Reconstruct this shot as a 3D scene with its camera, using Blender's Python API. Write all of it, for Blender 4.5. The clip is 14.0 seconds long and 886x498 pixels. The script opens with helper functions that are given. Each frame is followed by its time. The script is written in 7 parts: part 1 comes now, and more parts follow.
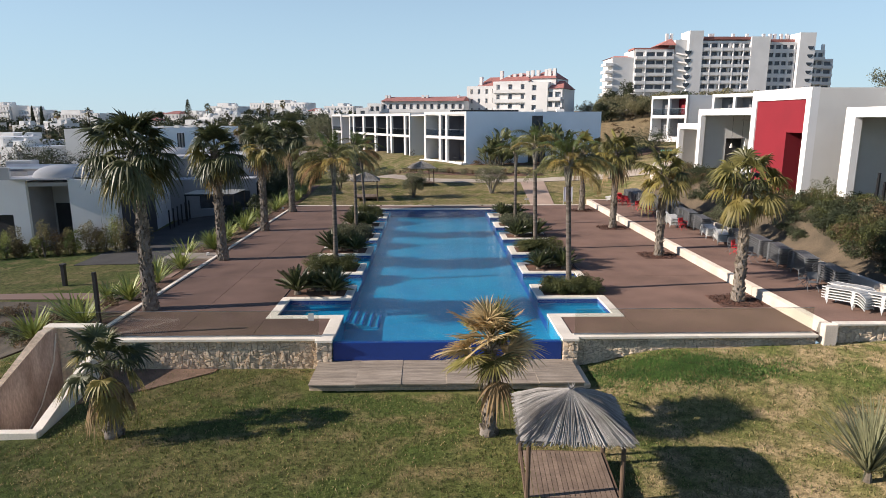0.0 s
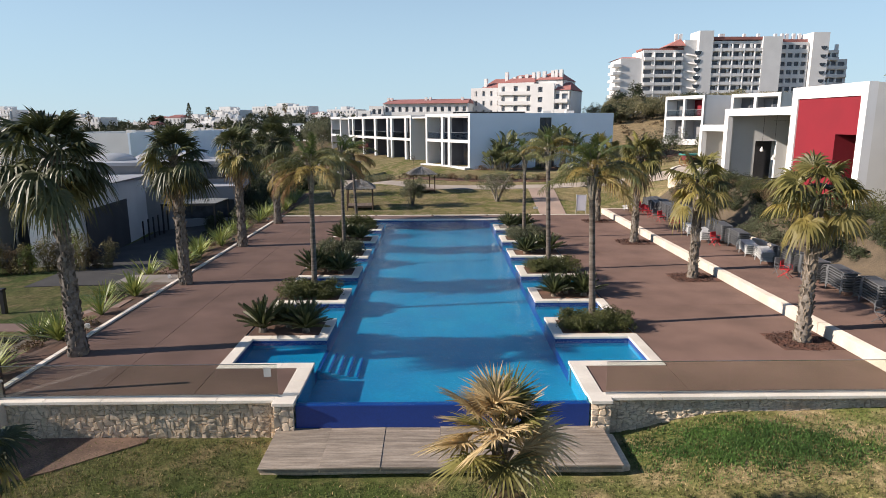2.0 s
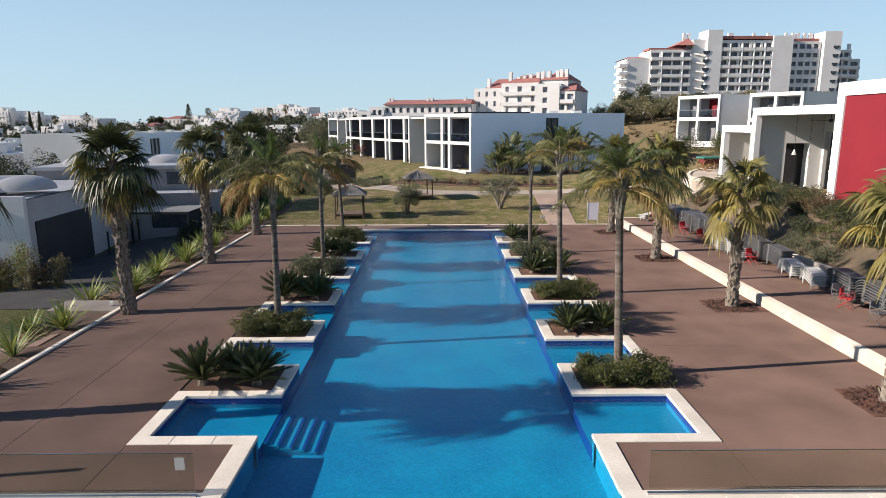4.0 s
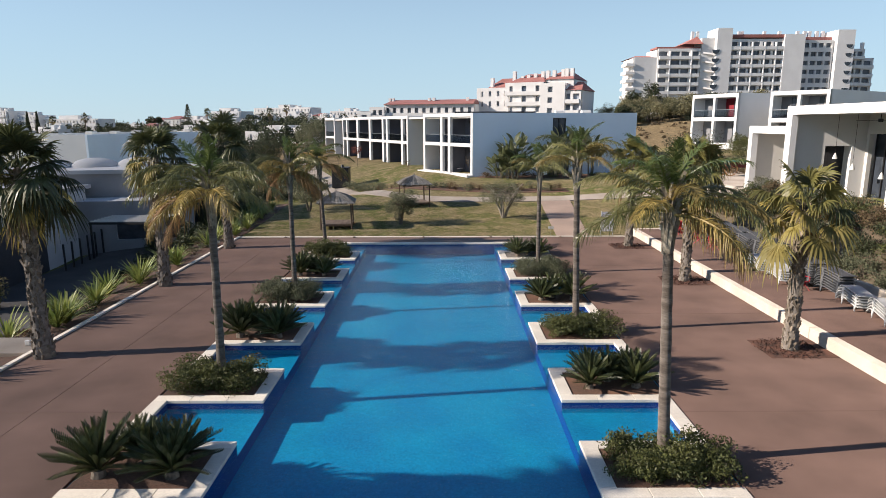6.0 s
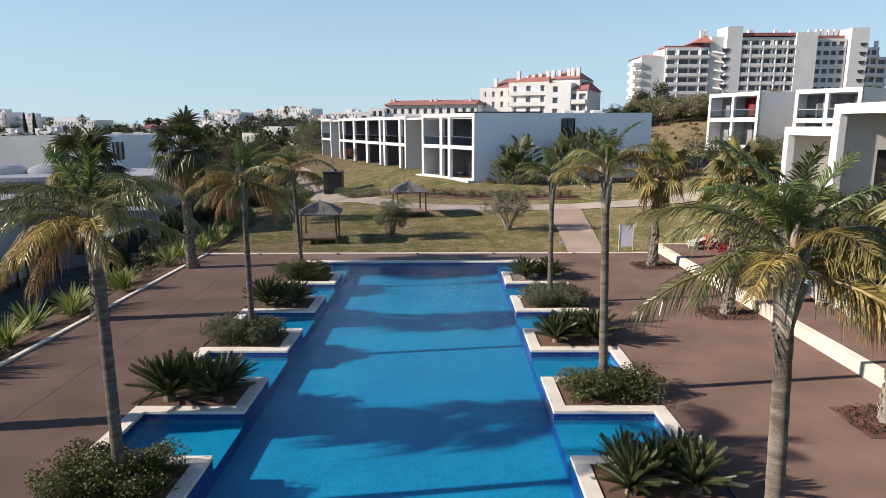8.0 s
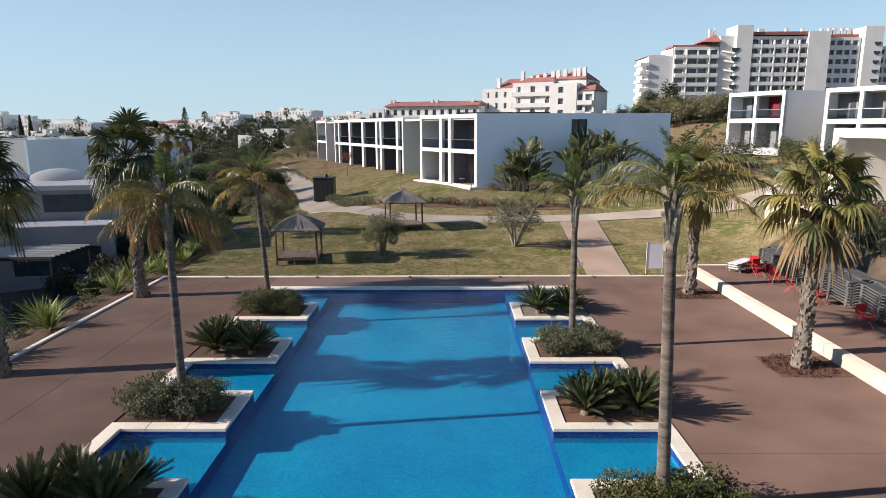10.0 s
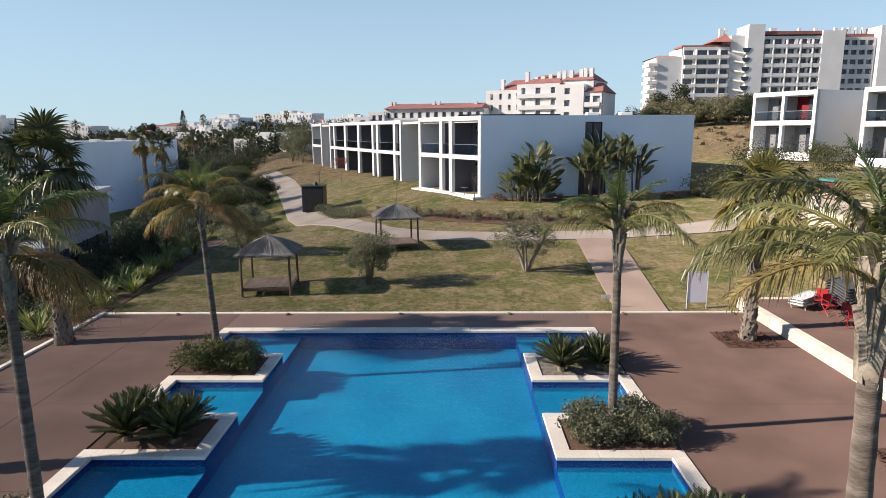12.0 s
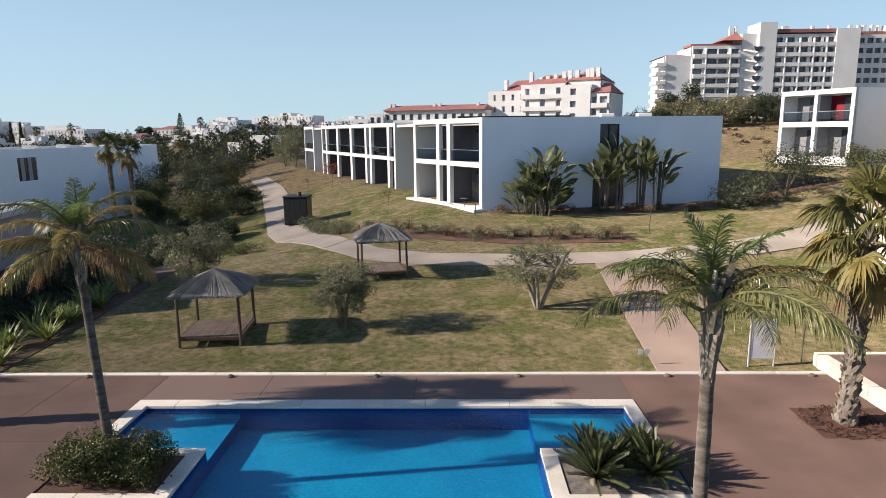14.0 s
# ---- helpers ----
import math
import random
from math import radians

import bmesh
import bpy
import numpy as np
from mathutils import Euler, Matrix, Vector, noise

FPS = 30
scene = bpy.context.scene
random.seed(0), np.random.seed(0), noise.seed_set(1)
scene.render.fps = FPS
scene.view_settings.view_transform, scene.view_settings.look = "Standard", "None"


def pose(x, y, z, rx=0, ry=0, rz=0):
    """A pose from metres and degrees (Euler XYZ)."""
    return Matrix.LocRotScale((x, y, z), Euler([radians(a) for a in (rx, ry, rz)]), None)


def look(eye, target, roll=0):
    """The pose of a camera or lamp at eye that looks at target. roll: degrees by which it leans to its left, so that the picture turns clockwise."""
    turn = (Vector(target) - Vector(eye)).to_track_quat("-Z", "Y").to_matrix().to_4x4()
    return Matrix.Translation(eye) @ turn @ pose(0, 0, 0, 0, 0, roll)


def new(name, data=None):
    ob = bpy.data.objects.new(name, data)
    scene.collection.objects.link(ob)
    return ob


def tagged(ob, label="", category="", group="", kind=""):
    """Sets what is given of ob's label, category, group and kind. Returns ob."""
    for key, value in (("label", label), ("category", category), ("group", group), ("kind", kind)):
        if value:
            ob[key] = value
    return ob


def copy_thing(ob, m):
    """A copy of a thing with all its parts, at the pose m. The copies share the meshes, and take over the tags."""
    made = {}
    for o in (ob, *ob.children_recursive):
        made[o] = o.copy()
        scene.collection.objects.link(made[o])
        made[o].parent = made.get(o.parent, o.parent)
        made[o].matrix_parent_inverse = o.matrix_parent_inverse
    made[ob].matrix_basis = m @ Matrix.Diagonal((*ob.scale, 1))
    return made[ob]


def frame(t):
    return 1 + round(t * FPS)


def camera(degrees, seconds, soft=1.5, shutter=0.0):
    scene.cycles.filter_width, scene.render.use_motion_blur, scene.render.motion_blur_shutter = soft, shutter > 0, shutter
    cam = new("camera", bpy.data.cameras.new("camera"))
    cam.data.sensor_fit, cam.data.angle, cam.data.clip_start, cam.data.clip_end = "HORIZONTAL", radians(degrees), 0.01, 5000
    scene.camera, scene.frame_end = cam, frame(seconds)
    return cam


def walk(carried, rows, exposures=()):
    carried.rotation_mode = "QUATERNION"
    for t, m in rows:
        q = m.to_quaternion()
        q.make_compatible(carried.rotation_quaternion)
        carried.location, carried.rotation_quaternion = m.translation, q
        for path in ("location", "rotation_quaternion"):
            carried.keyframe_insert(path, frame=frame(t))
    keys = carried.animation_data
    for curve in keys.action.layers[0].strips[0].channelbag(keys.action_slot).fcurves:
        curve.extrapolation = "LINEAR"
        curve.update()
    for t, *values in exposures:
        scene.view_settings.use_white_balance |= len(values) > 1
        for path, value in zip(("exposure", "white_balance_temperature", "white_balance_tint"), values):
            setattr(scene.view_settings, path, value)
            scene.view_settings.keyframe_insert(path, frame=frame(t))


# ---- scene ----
cam = camera(70.53, 14.0, soft=0.6)
# seconds, eye x y z, yaw, pitch, roll
ROWS = [
    (0.0, -0.607, -0.227, 8.499, -1.050, -11.819, -0.043),
    (0.5, -0.504, 1.175, 8.464, -0.926, -11.737, -0.101),
    (1.0, -0.398, 2.571, 8.428, -0.806, -11.659, -0.152),
    (1.5, -0.284, 3.954, 8.391, -0.694, -11.589, -0.192),
    (2.0, -0.160, 5.319, 8.353, -0.594, -11.530, -0.214),
    (2.5, -0.026, 6.671, 8.316, -0.504, -11.482, -0.222),
    (3.0, 0.117, 8.018, 8.282, -0.423, -11.444, -0.219),
    (3.5, 0.266, 9.365, 8.252, -0.347, -11.415, -0.208),
    (4.0, 0.417, 10.714, 8.228, -0.274, -11.393, -0.192),
    (4.5, 0.565, 12.069, 8.207, -0.202, -11.376, -0.175),
    (5.0, 0.704, 13.430, 8.192, -0.127, -11.361, -0.160),
    (5.5, 0.829, 14.800, 8.180, -0.046, -11.346, -0.151),
    (6.0, 0.937, 16.181, 8.171, 0.040, -11.329, -0.149),
    (6.5, 1.042, 17.577, 8.165, 0.129, -11.309, -0.156),
    (7.0, 1.158, 18.994, 8.159, 0.214, -11.285, -0.169),
    (7.5, 1.283, 20.433, 8.154, 0.293, -11.256, -0.187),
    (8.0, 1.400, 21.893, 8.146, 0.365, -11.223, -0.206),
    (8.5, 1.493, 23.373, 8.135, 0.430, -11.186, -0.225),
    (9.0, 1.564, 24.869, 8.123, 0.491, -11.144, -0.242),
    (9.5, 1.620, 26.379, 8.114, 0.551, -11.097, -0.259),
    (10.0, 1.665, 27.902, 8.110, 0.613, -11.046, -0.277),
    (10.5, 1.707, 29.435, 8.115, 0.678, -10.989, -0.296),
    (11.0, 1.751, 30.977, 8.130, 0.748, -10.928, -0.317),
    (11.5, 1.802, 32.538, 8.155, 0.823, -10.865, -0.341),
    (12.0, 1.865, 34.126, 8.186, 0.898, -10.806, -0.372),
    (12.5, 1.945, 35.754, 8.220, 0.972, -10.754, -0.411),
    (13.0, 2.041, 37.419, 8.257, 1.044, -10.711, -0.457),
    (13.5, 2.149, 39.109, 8.295, 1.114, -10.673, -0.508),
    (14.0, 2.263, 40.813, 8.333, 1.184, -10.638, -0.562),]
SHOTS = [(t, pose(x, y, z, 90 + pitch, 0, yaw) @ pose(0, 0, 0, 0, 0, roll)) for t, x, y, z, yaw, pitch, roll in ROWS]
walk(cam, SHOTS, [(0.0, 0.76, 6600, 14), (14.0, 0.76, 6600, 14)])

# ---- daylight ----
SUN_EL, SUN_AZ = 25.0, 8.0          # low winter sun from the left, a little behind the camera
to_sun = Vector((-math.cos(radians(SUN_AZ)) * math.cos(radians(SUN_EL)),
                 -math.sin(radians(SUN_AZ)) * math.cos(radians(SUN_EL)), math.sin(radians(SUN_EL))))
world = bpy.data.worlds.new("daylight")
scene.world = world
world.use_nodes = True
wt = world.node_tree
sky = wt.nodes.new("ShaderNodeTexSky")
sky.sky_type, sky.sun_disc = "NISHITA", False
sky.sun_elevation, sky.sun_rotation = radians(SUN_EL), radians(270 - SUN_AZ)
sky.air_density, sky.dust_density, sky.ozone_density, sky.altitude = 0.85, 0.08, 3.2, 20
wt.nodes["Background"].inputs[1].default_value = 0.085
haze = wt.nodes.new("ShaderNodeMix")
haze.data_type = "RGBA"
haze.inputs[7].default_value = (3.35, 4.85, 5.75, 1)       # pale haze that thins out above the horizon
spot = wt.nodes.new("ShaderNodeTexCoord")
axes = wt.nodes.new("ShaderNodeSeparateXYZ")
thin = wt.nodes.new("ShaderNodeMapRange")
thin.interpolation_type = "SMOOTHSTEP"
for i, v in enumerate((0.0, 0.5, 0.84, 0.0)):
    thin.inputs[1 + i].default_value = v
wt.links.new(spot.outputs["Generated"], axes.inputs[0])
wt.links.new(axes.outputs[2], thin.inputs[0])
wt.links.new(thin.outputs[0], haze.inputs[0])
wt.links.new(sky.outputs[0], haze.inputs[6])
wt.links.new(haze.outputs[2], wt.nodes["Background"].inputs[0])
sun = new("sun", bpy.data.lights.new("sun", "SUN"))
sun.data.energy, sun.data.angle, sun.data.color = 5.0, radians(0.6), (1.0, 0.91, 0.80)
sun.matrix_world = look((0, 0, 60), Vector((0, 0, 60)) - to_sun)


# ---- materials ----
def mat(name, a, b=None, rough=0.7, big=0.4, fine=14.0, bump=0.15, var=0.25, metal=0.0, each=0.0, isle=0.0, leafy=0.0, spec=0.4, world_uv=True, stretch=(1, 1, 1), blotch=0.5):
    """Two-scale variation between a and b, grain, bump; each: change from piece to piece; isle: from island to island."""
    m = bpy.data.materials.new(name)
    m.use_nodes = True
    n, l = m.node_tree.nodes, m.node_tree.links
    p = n["Principled BSDF"]
    b = b or tuple(c * 0.72 for c in a)
    if world_uv:
        src = n.new("ShaderNodeNewGeometry").outputs["Position"]
    else:
        src = n.new("ShaderNodeTexCoord").outputs["Object"]
    mp = n.new("ShaderNodeMapping")
    mp.inputs["Scale"].default_value = stretch
    l.new(src, mp.inputs[0])
    t1, t2 = n.new("ShaderNodeTexNoise"), n.new("ShaderNodeTexNoise")
    t1.inputs["Scale"].default_value, t2.inputs["Scale"].default_value = big, fine
    t1.inputs["Detail"].default_value, t2.inputs["Detail"].default_value = 5, 4
    l.new(mp.outputs[0], t1.inputs[0]); l.new(mp.outputs[0], t2.inputs[0])
    ramp = n.new("ShaderNodeMapRange")
    ramp.inputs["From Min"].default_value, ramp.inputs["From Max"].default_value = 0.5 - 0.3 * blotch, 0.5 + 0.3 * blotch
    l.new(t1.outputs[0], ramp.inputs[0])
    mix = n.new("ShaderNodeMix"); mix.data_type = "RGBA"
    mix.inputs[6].default_value, mix.inputs[7].default_value = (*a, 1), (*b, 1)
    l.new(ramp.outputs[0], mix.inputs[0])
    val = n.new("ShaderNodeMapRange")
    val.inputs["From Min"].default_value, val.inputs["From Max"].default_value = 0.25, 0.75
    val.inputs["To Min"].default_value, val.inputs["To Max"].default_value = 1 - var, 1 + var
    l.new(t2.outputs[0], val.inputs[0])
    hsv = n.new("ShaderNodeHueSaturation")
    l.new(mix.outputs[2], hsv.inputs["Color"])
    out = val.outputs[0]
    for amount, node, sock in ((each, "ShaderNodeObjectInfo", "Random"), (isle, "ShaderNodeNewGeometry", "Random Per Island")):
        if amount:
            r = n.new(node)
            mr = n.new("ShaderNodeMapRange")
            mr.inputs["To Min"].default_value, mr.inputs["To Max"].default_value = 1 - amount, 1 + amount
            l.new(r.outputs[sock], mr.inputs[0])
            mu = n.new("ShaderNodeMath"); mu.operation = "MULTIPLY"
            l.new(out, mu.inputs[0]); l.new(mr.outputs[0], mu.inputs[1])
            out = mu.outputs[0]
    l.new(out, hsv.inputs["Value"])
    l.new(hsv.outputs[0], p.inputs["Base Color"])
    p.inputs["Roughness"].default_value, p.inputs["Metallic"].default_value = rough, metal
    p.inputs["Specular IOR Level"].default_value = spec
    if rough >= 0.8 and not leafy:
        p.inputs["Diffuse Roughness"].default_value = 1.0      # chalky surfaces throw light back towards the sun
    if bump:
        bp = n.new("ShaderNodeBump")
        bp.inputs["Strength"].default_value, bp.inputs["Distance"].default_value = bump, 0.02
        l.new(t2.outputs[0], bp.inputs["Height"])
        l.new(bp.outputs[0], p.inputs["Normal"])
    if leafy:
        tr = n.new("ShaderNodeBsdfTranslucent")
        l.new(hsv.outputs[0], tr.inputs["Color"])
        ms = n.new("ShaderNodeMixShader")
        ms.inputs[0].default_value = leafy
        l.new(p.outputs[0], ms.inputs[1]); l.new(tr.outputs[0], ms.inputs[2])
        l.new(ms.outputs[0], n["Material Output"].inputs[0])
    return m


def sheen(n, l, least, most):
    """Gloss that rises at a grazing look, the same from both sides."""
    lw, pw, mr = n.new("ShaderNodeLayerWeight"), n.new("ShaderNodeMath"), n.new("ShaderNodeMapRange")
    lw.inputs["Blend"].default_value = 0.5
    pw.operation = "POWER"; pw.inputs[1].default_value = 5.0
    mr.inputs["To Min"].default_value, mr.inputs["To Max"].default_value = least, most
    l.new(lw.outputs["Facing"], pw.inputs[0]); l.new(pw.outputs[0], mr.inputs[0])
    return mr.outputs[0], lw


def glass(name, tint, gloss_rough=0.02, clear=0.9):
    """A thin sheet: clear tint with a Fresnel gloss on it."""
    m = bpy.data.materials.new(name)
    m.use_nodes = True
    n, l = m.node_tree.nodes, m.node_tree.links
    n.remove(n["Principled BSDF"])
    tr, gl, mx = n.new("ShaderNodeBsdfTransparent"), n.new("ShaderNodeBsdfGlossy"), n.new("ShaderNodeMixShader")
    tr.inputs[0].default_value = (*tint, 1)
    gl.inputs["Roughness"].default_value = gloss_rough
    l.new(sheen(n, l, 0.06, 0.75)[0], mx.inputs[0]); l.new(tr.outputs[0], mx.inputs[1]); l.new(gl.outputs[0], mx.inputs[2])
    l.new(mx.outputs[0], n["Material Output"].inputs[0])
    return m


# white walls turned from the sun: the blue of their shade is in this colour
SHADEBLUE = mat("pale_blue_white_render", (0.80, 0.87, 0.93), (0.75, 0.82, 0.88), rough=0.85, big=0.25, fine=30, bump=0.08, var=0.04)
WHITE = mat("white_render", (0.77, 0.76, 0.74), (0.71, 0.70, 0.68), rough=0.85, big=0.25, fine=30, bump=0.08, var=0.04)
OFFWHITE = mat("warm_white_render", (0.70, 0.68, 0.635), (0.62, 0.60, 0.56), rough=0.88, big=0.3, fine=25, bump=0.1, var=0.06)
# grey of inner walls; on the second low pavilion it carries the shade
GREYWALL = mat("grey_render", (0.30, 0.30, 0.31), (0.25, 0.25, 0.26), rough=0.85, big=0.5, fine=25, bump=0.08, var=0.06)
# darker than the grey render: the shade of the recesses is put into it
LOGGIASHADE = mat("dark_loggia_render", (0.13, 0.13, 0.15), (0.10, 0.10, 0.12), rough=0.85, big=0.5, fine=25, bump=0.08, var=0.06)
CREAM = mat("cream_wall_render", (0.60, 0.525, 0.435), (0.47, 0.41, 0.34), rough=0.85, big=0.9, fine=20, bump=0.2, var=0.14, each=0.06)
REDWALL = mat("red_render", (0.20, 0.009, 0.017), (0.175, 0.008, 0.015), rough=0.75, big=0.4, fine=25, bump=0.06, var=0.06)
COPING = mat("limestone_coping", (0.74, 0.68, 0.58), (0.62, 0.56, 0.47), rough=0.75, big=0.8, fine=22, bump=0.15, var=0.1, each=0.06)
DECK = mat("brown_microconcrete", (0.198, 0.125, 0.099), (0.112, 0.073, 0.058), rough=0.85, big=0.45, fine=38, bump=0.3, var=0.14, blotch=0.9, spec=0.15)
DECK.node_tree.nodes["Principled BSDF"].inputs["Diffuse Roughness"].default_value = 0.5
DECK2 = mat("grey_brown_concrete", (0.195, 0.127, 0.098), (0.15, 0.10, 0.078), rough=0.62, big=0.3, fine=45, bump=0.12, var=0.10, blotch=0.9)
PATH2 = mat("pinkish_concrete", (0.34, 0.25, 0.195), (0.27, 0.20, 0.158), rough=0.85, big=0.4, fine=35, bump=0.2, var=0.12)
PATHM = mat("beige_concrete", (0.40, 0.34, 0.28), (0.30, 0.25, 0.20), rough=0.8, big=0.35, fine=30, bump=0.2, var=0.12)
PINKRENDER = mat("stained_pink_render", (0.56, 0.42, 0.33), (0.33, 0.225, 0.165), rough=0.9, big=1.1, fine=14, bump=0.3, var=0.25, stretch=(1, 1, 0.4))
STONE = mat("rough_limestone", (0.66, 0.54, 0.40), (0.52, 0.41, 0.285), rough=0.9, big=1.6, fine=9, bump=1.0, var=0.25, isle=0.13, each=0.11)
MORTAR = mat("mortar", (0.52, 0.42, 0.31), (0.40, 0.32, 0.23), rough=0.95, big=1.2, fine=20, bump=0.5, var=0.25)
SLOPE = mat("olive_brown_soil", (0.12, 0.09, 0.058), (0.07, 0.055, 0.036), rough=0.95, big=0.9, fine=18, bump=0.6, var=0.35)
REDSOIL = mat("dry_red_soil", (0.27, 0.165, 0.105), (0.17, 0.10, 0.065), rough=0.95, big=1.4, fine=18, bump=0.7, var=0.35)
PAVILION = mat("grey_pavilion_render", (0.50, 0.50, 0.505), (0.42, 0.42, 0.425), rough=0.88, big=0.3, fine=25, bump=0.1, var=0.07)
EARTH = mat("red_brown_soil", (0.15, 0.075, 0.045), (0.085, 0.05, 0.034), rough=0.95, big=0.8, fine=18, bump=0.6, var=0.35)
MULCH = mat("bark_mulch", (0.10, 0.045, 0.03), (0.05, 0.028, 0.02), rough=0.95, big=3, fine=26, bump=0.8, var=0.4, isle=0.4)
GRAVEL = mat("grey_gravel", (0.22, 0.195, 0.165), (0.11, 0.095, 0.08), rough=0.9, big=5, fine=40, bump=0.9, var=0.35)
WOOD = mat("silvered_timber", (0.335, 0.28, 0.22), (0.215, 0.175, 0.135), rough=0.75, big=1.2, fine=10, bump=0.3, var=0.22, each=0.18, stretch=(1, 8, 8))
POSTWOOD = mat("brown_timber_pole", (0.13, 0.085, 0.055), (0.085, 0.055, 0.036), rough=0.8, big=2, fine=14, bump=0.3, var=0.25, world_uv=False, stretch=(6, 6, 1))
BOARDWOOD = mat("grey_brown_boards", (0.20, 0.145, 0.11), (0.14, 0.10, 0.075), rough=0.8, big=2, fine=12, bump=0.3, var=0.22, each=0.15, world_uv=False)
THATCH = mat("weathered_thatch", (0.35, 0.33, 0.305), (0.22, 0.205, 0.185), rough=0.95, big=1.5, fine=30, bump=0.6, var=0.35, isle=0.3, world_uv=False)
METAL = mat("brushed_steel", (0.5, 0.5, 0.5), rough=0.35, metal=1.0, fine=40, bump=0.03, var=0.1)
ASPHALT = mat("dark_paving", (0.07, 0.066, 0.062), (0.05, 0.047, 0.045), rough=0.9, big=0.6, fine=25, bump=0.3, var=0.2)
BLACKM = mat("black_painted_steel", (0.014, 0.014, 0.016), rough=0.5, bump=0.03, var=0.2)
# near-black sheets behind openings: the darkness of unlit insides is in the colour
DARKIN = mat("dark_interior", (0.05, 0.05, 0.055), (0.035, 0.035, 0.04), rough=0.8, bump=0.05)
TRUNK = mat("palm_trunk_grey", (0.27, 0.235, 0.20), (0.155, 0.13, 0.105), rough=0.95, big=2.2, fine=16, bump=0.6, var=0.3, world_uv=False, stretch=(1, 1, 3))
SLIMTRUNK = mat("slim_palm_trunk", (0.20, 0.165, 0.135), (0.095, 0.075, 0.058), rough=0.95, big=1.8, fine=16, bump=0.6, var=0.35, world_uv=False, stretch=(1, 1, 5))
BOOT = mat("palm_leaf_bases", (0.27, 0.22, 0.165), (0.07, 0.055, 0.04), rough=0.95, big=3, fine=18, bump=0.5, var=0.3, isle=0.35, world_uv=False)
FANLEAF = mat("fan_leaf_green", (0.092, 0.10, 0.038), (0.046, 0.054, 0.021), rough=0.48, big=0.9, fine=6, bump=0, var=0.2, each=0.35, leafy=0.22)
FANFRESH = mat("fan_leaf_fresh", (0.21, 0.185, 0.055), (0.115, 0.115, 0.036), rough=0.45, big=0.9, fine=6, bump=0, var=0.2, each=0.35, leafy=0.3)
FANSTRAW = mat("fan_leaf_straw", (0.62, 0.48, 0.27), (0.42, 0.31, 0.15), rough=0.6, big=0.9, fine=6, bump=0, var=0.25, each=0.3, leafy=0.3)
FANYEL = mat("fan_leaf_yellowed", (0.28, 0.22, 0.062), (0.18, 0.16, 0.045), rough=0.55, big=0.9, fine=6, bump=0, var=0.2, each=0.3, leafy=0.3)
FANDRY = mat("fan_leaf_dry", (0.24, 0.165, 0.085), (0.15, 0.10, 0.05), rough=0.8, big=1.2, fine=6, bump=0, var=0.25, each=0.3, leafy=0.2)
SHEATH = mat("pale_leaf_sheath", (0.33, 0.285, 0.22), (0.18, 0.145, 0.105), rough=0.95, big=4, fine=18, bump=0.5, var=0.3, isle=0.35, world_uv=False)
FEATHGREEN = mat("feather_leaf_fresh", (0.15, 0.19, 0.055), (0.085, 0.12, 0.036), rough=0.36, big=0.8, fine=5, bump=0, var=0.25, each=0.3, leafy=0.36)
FEATHER = mat("feather_leaf_green", (0.215, 0.205, 0.075), (0.10, 0.11, 0.04), rough=0.33, big=0.8, fine=5, bump=0, var=0.25, each=0.3, leafy=0.38)
FEATHYEL = mat("feather_leaf_yellowed", (0.38, 0.275, 0.085), (0.22, 0.17, 0.05), rough=0.5, big=0.9, fine=5, bump=0, var=0.25, each=0.3, leafy=0.35)
FEATHDRY = mat("feather_leaf_rusty", (0.31, 0.175, 0.065), (0.21, 0.125, 0.055), rough=0.7, big=0.9, fine=5, bump=0, var=0.25, each=0.3, leafy=0.25)
CYCAD = mat("cycad_leaf", (0.085, 0.095, 0.035), (0.04, 0.052, 0.02), rough=0.42, big=1.2, fine=6, bump=0, var=0.25, isle=0.3, leafy=0.15)
STRAP = mat("strap_leaf", (0.26, 0.28, 0.075), (0.13, 0.18, 0.05), rough=0.5, big=1.0, fine=5, bump=0, var=0.2, isle=0.35, leafy=0.25)
SHRUB = mat("shrub_leaf", (0.10, 0.105, 0.03), (0.05, 0.062, 0.018), rough=0.6, big=1.1, fine=6, bump=0, var=0.25, isle=0.4, leafy=0.25)
GREYSHRUB = mat("grey_green_leaf", (0.13, 0.135, 0.075), (0.08, 0.09, 0.05), rough=0.7, big=1.1, fine=6, bump=0, var=0.25, isle=0.35, leafy=0.2)
OLIVE = mat("olive_leaf", (0.18, 0.18, 0.105), (0.10, 0.11, 0.058), rough=0.6, big=0.9, fine=6, bump=0, var=0.25, isle=0.4, leafy=0.25)
DARKTREE = mat("dark_tree_leaf", (0.055, 0.066, 0.027), (0.026, 0.036, 0.016), rough=0.65, big=0.5, fine=4, bump=0, var=0.25, isle=0.4, leafy=0.15)
DRYBRUSH = mat("dry_brush_leaf", (0.17, 0.115, 0.065), (0.10, 0.075, 0.04), rough=0.85, big=0.9, fine=6, bump=0, var=0.3, isle=0.4, leafy=0.15)
BANANA = mat("banana_leaf", (0.17, 0.185, 0.09), (0.085, 0.10, 0.045), rough=0.38, big=0.9, fine=6, bump=0, var=0.2, isle=0.3, leafy=0.35)
RUSTLEAF = mat("rust_red_leaf", (0.24, 0.065, 0.045), (0.13, 0.04, 0.03), rough=0.6, big=0.9, fine=6, bump=0, var=0.25, isle=0.35, leafy=0.2)
BARK = mat("grey_bark", (0.20, 0.165, 0.125), (0.12, 0.10, 0.075), rough=0.95, big=2, fine=14, bump=0.5, var=0.3)
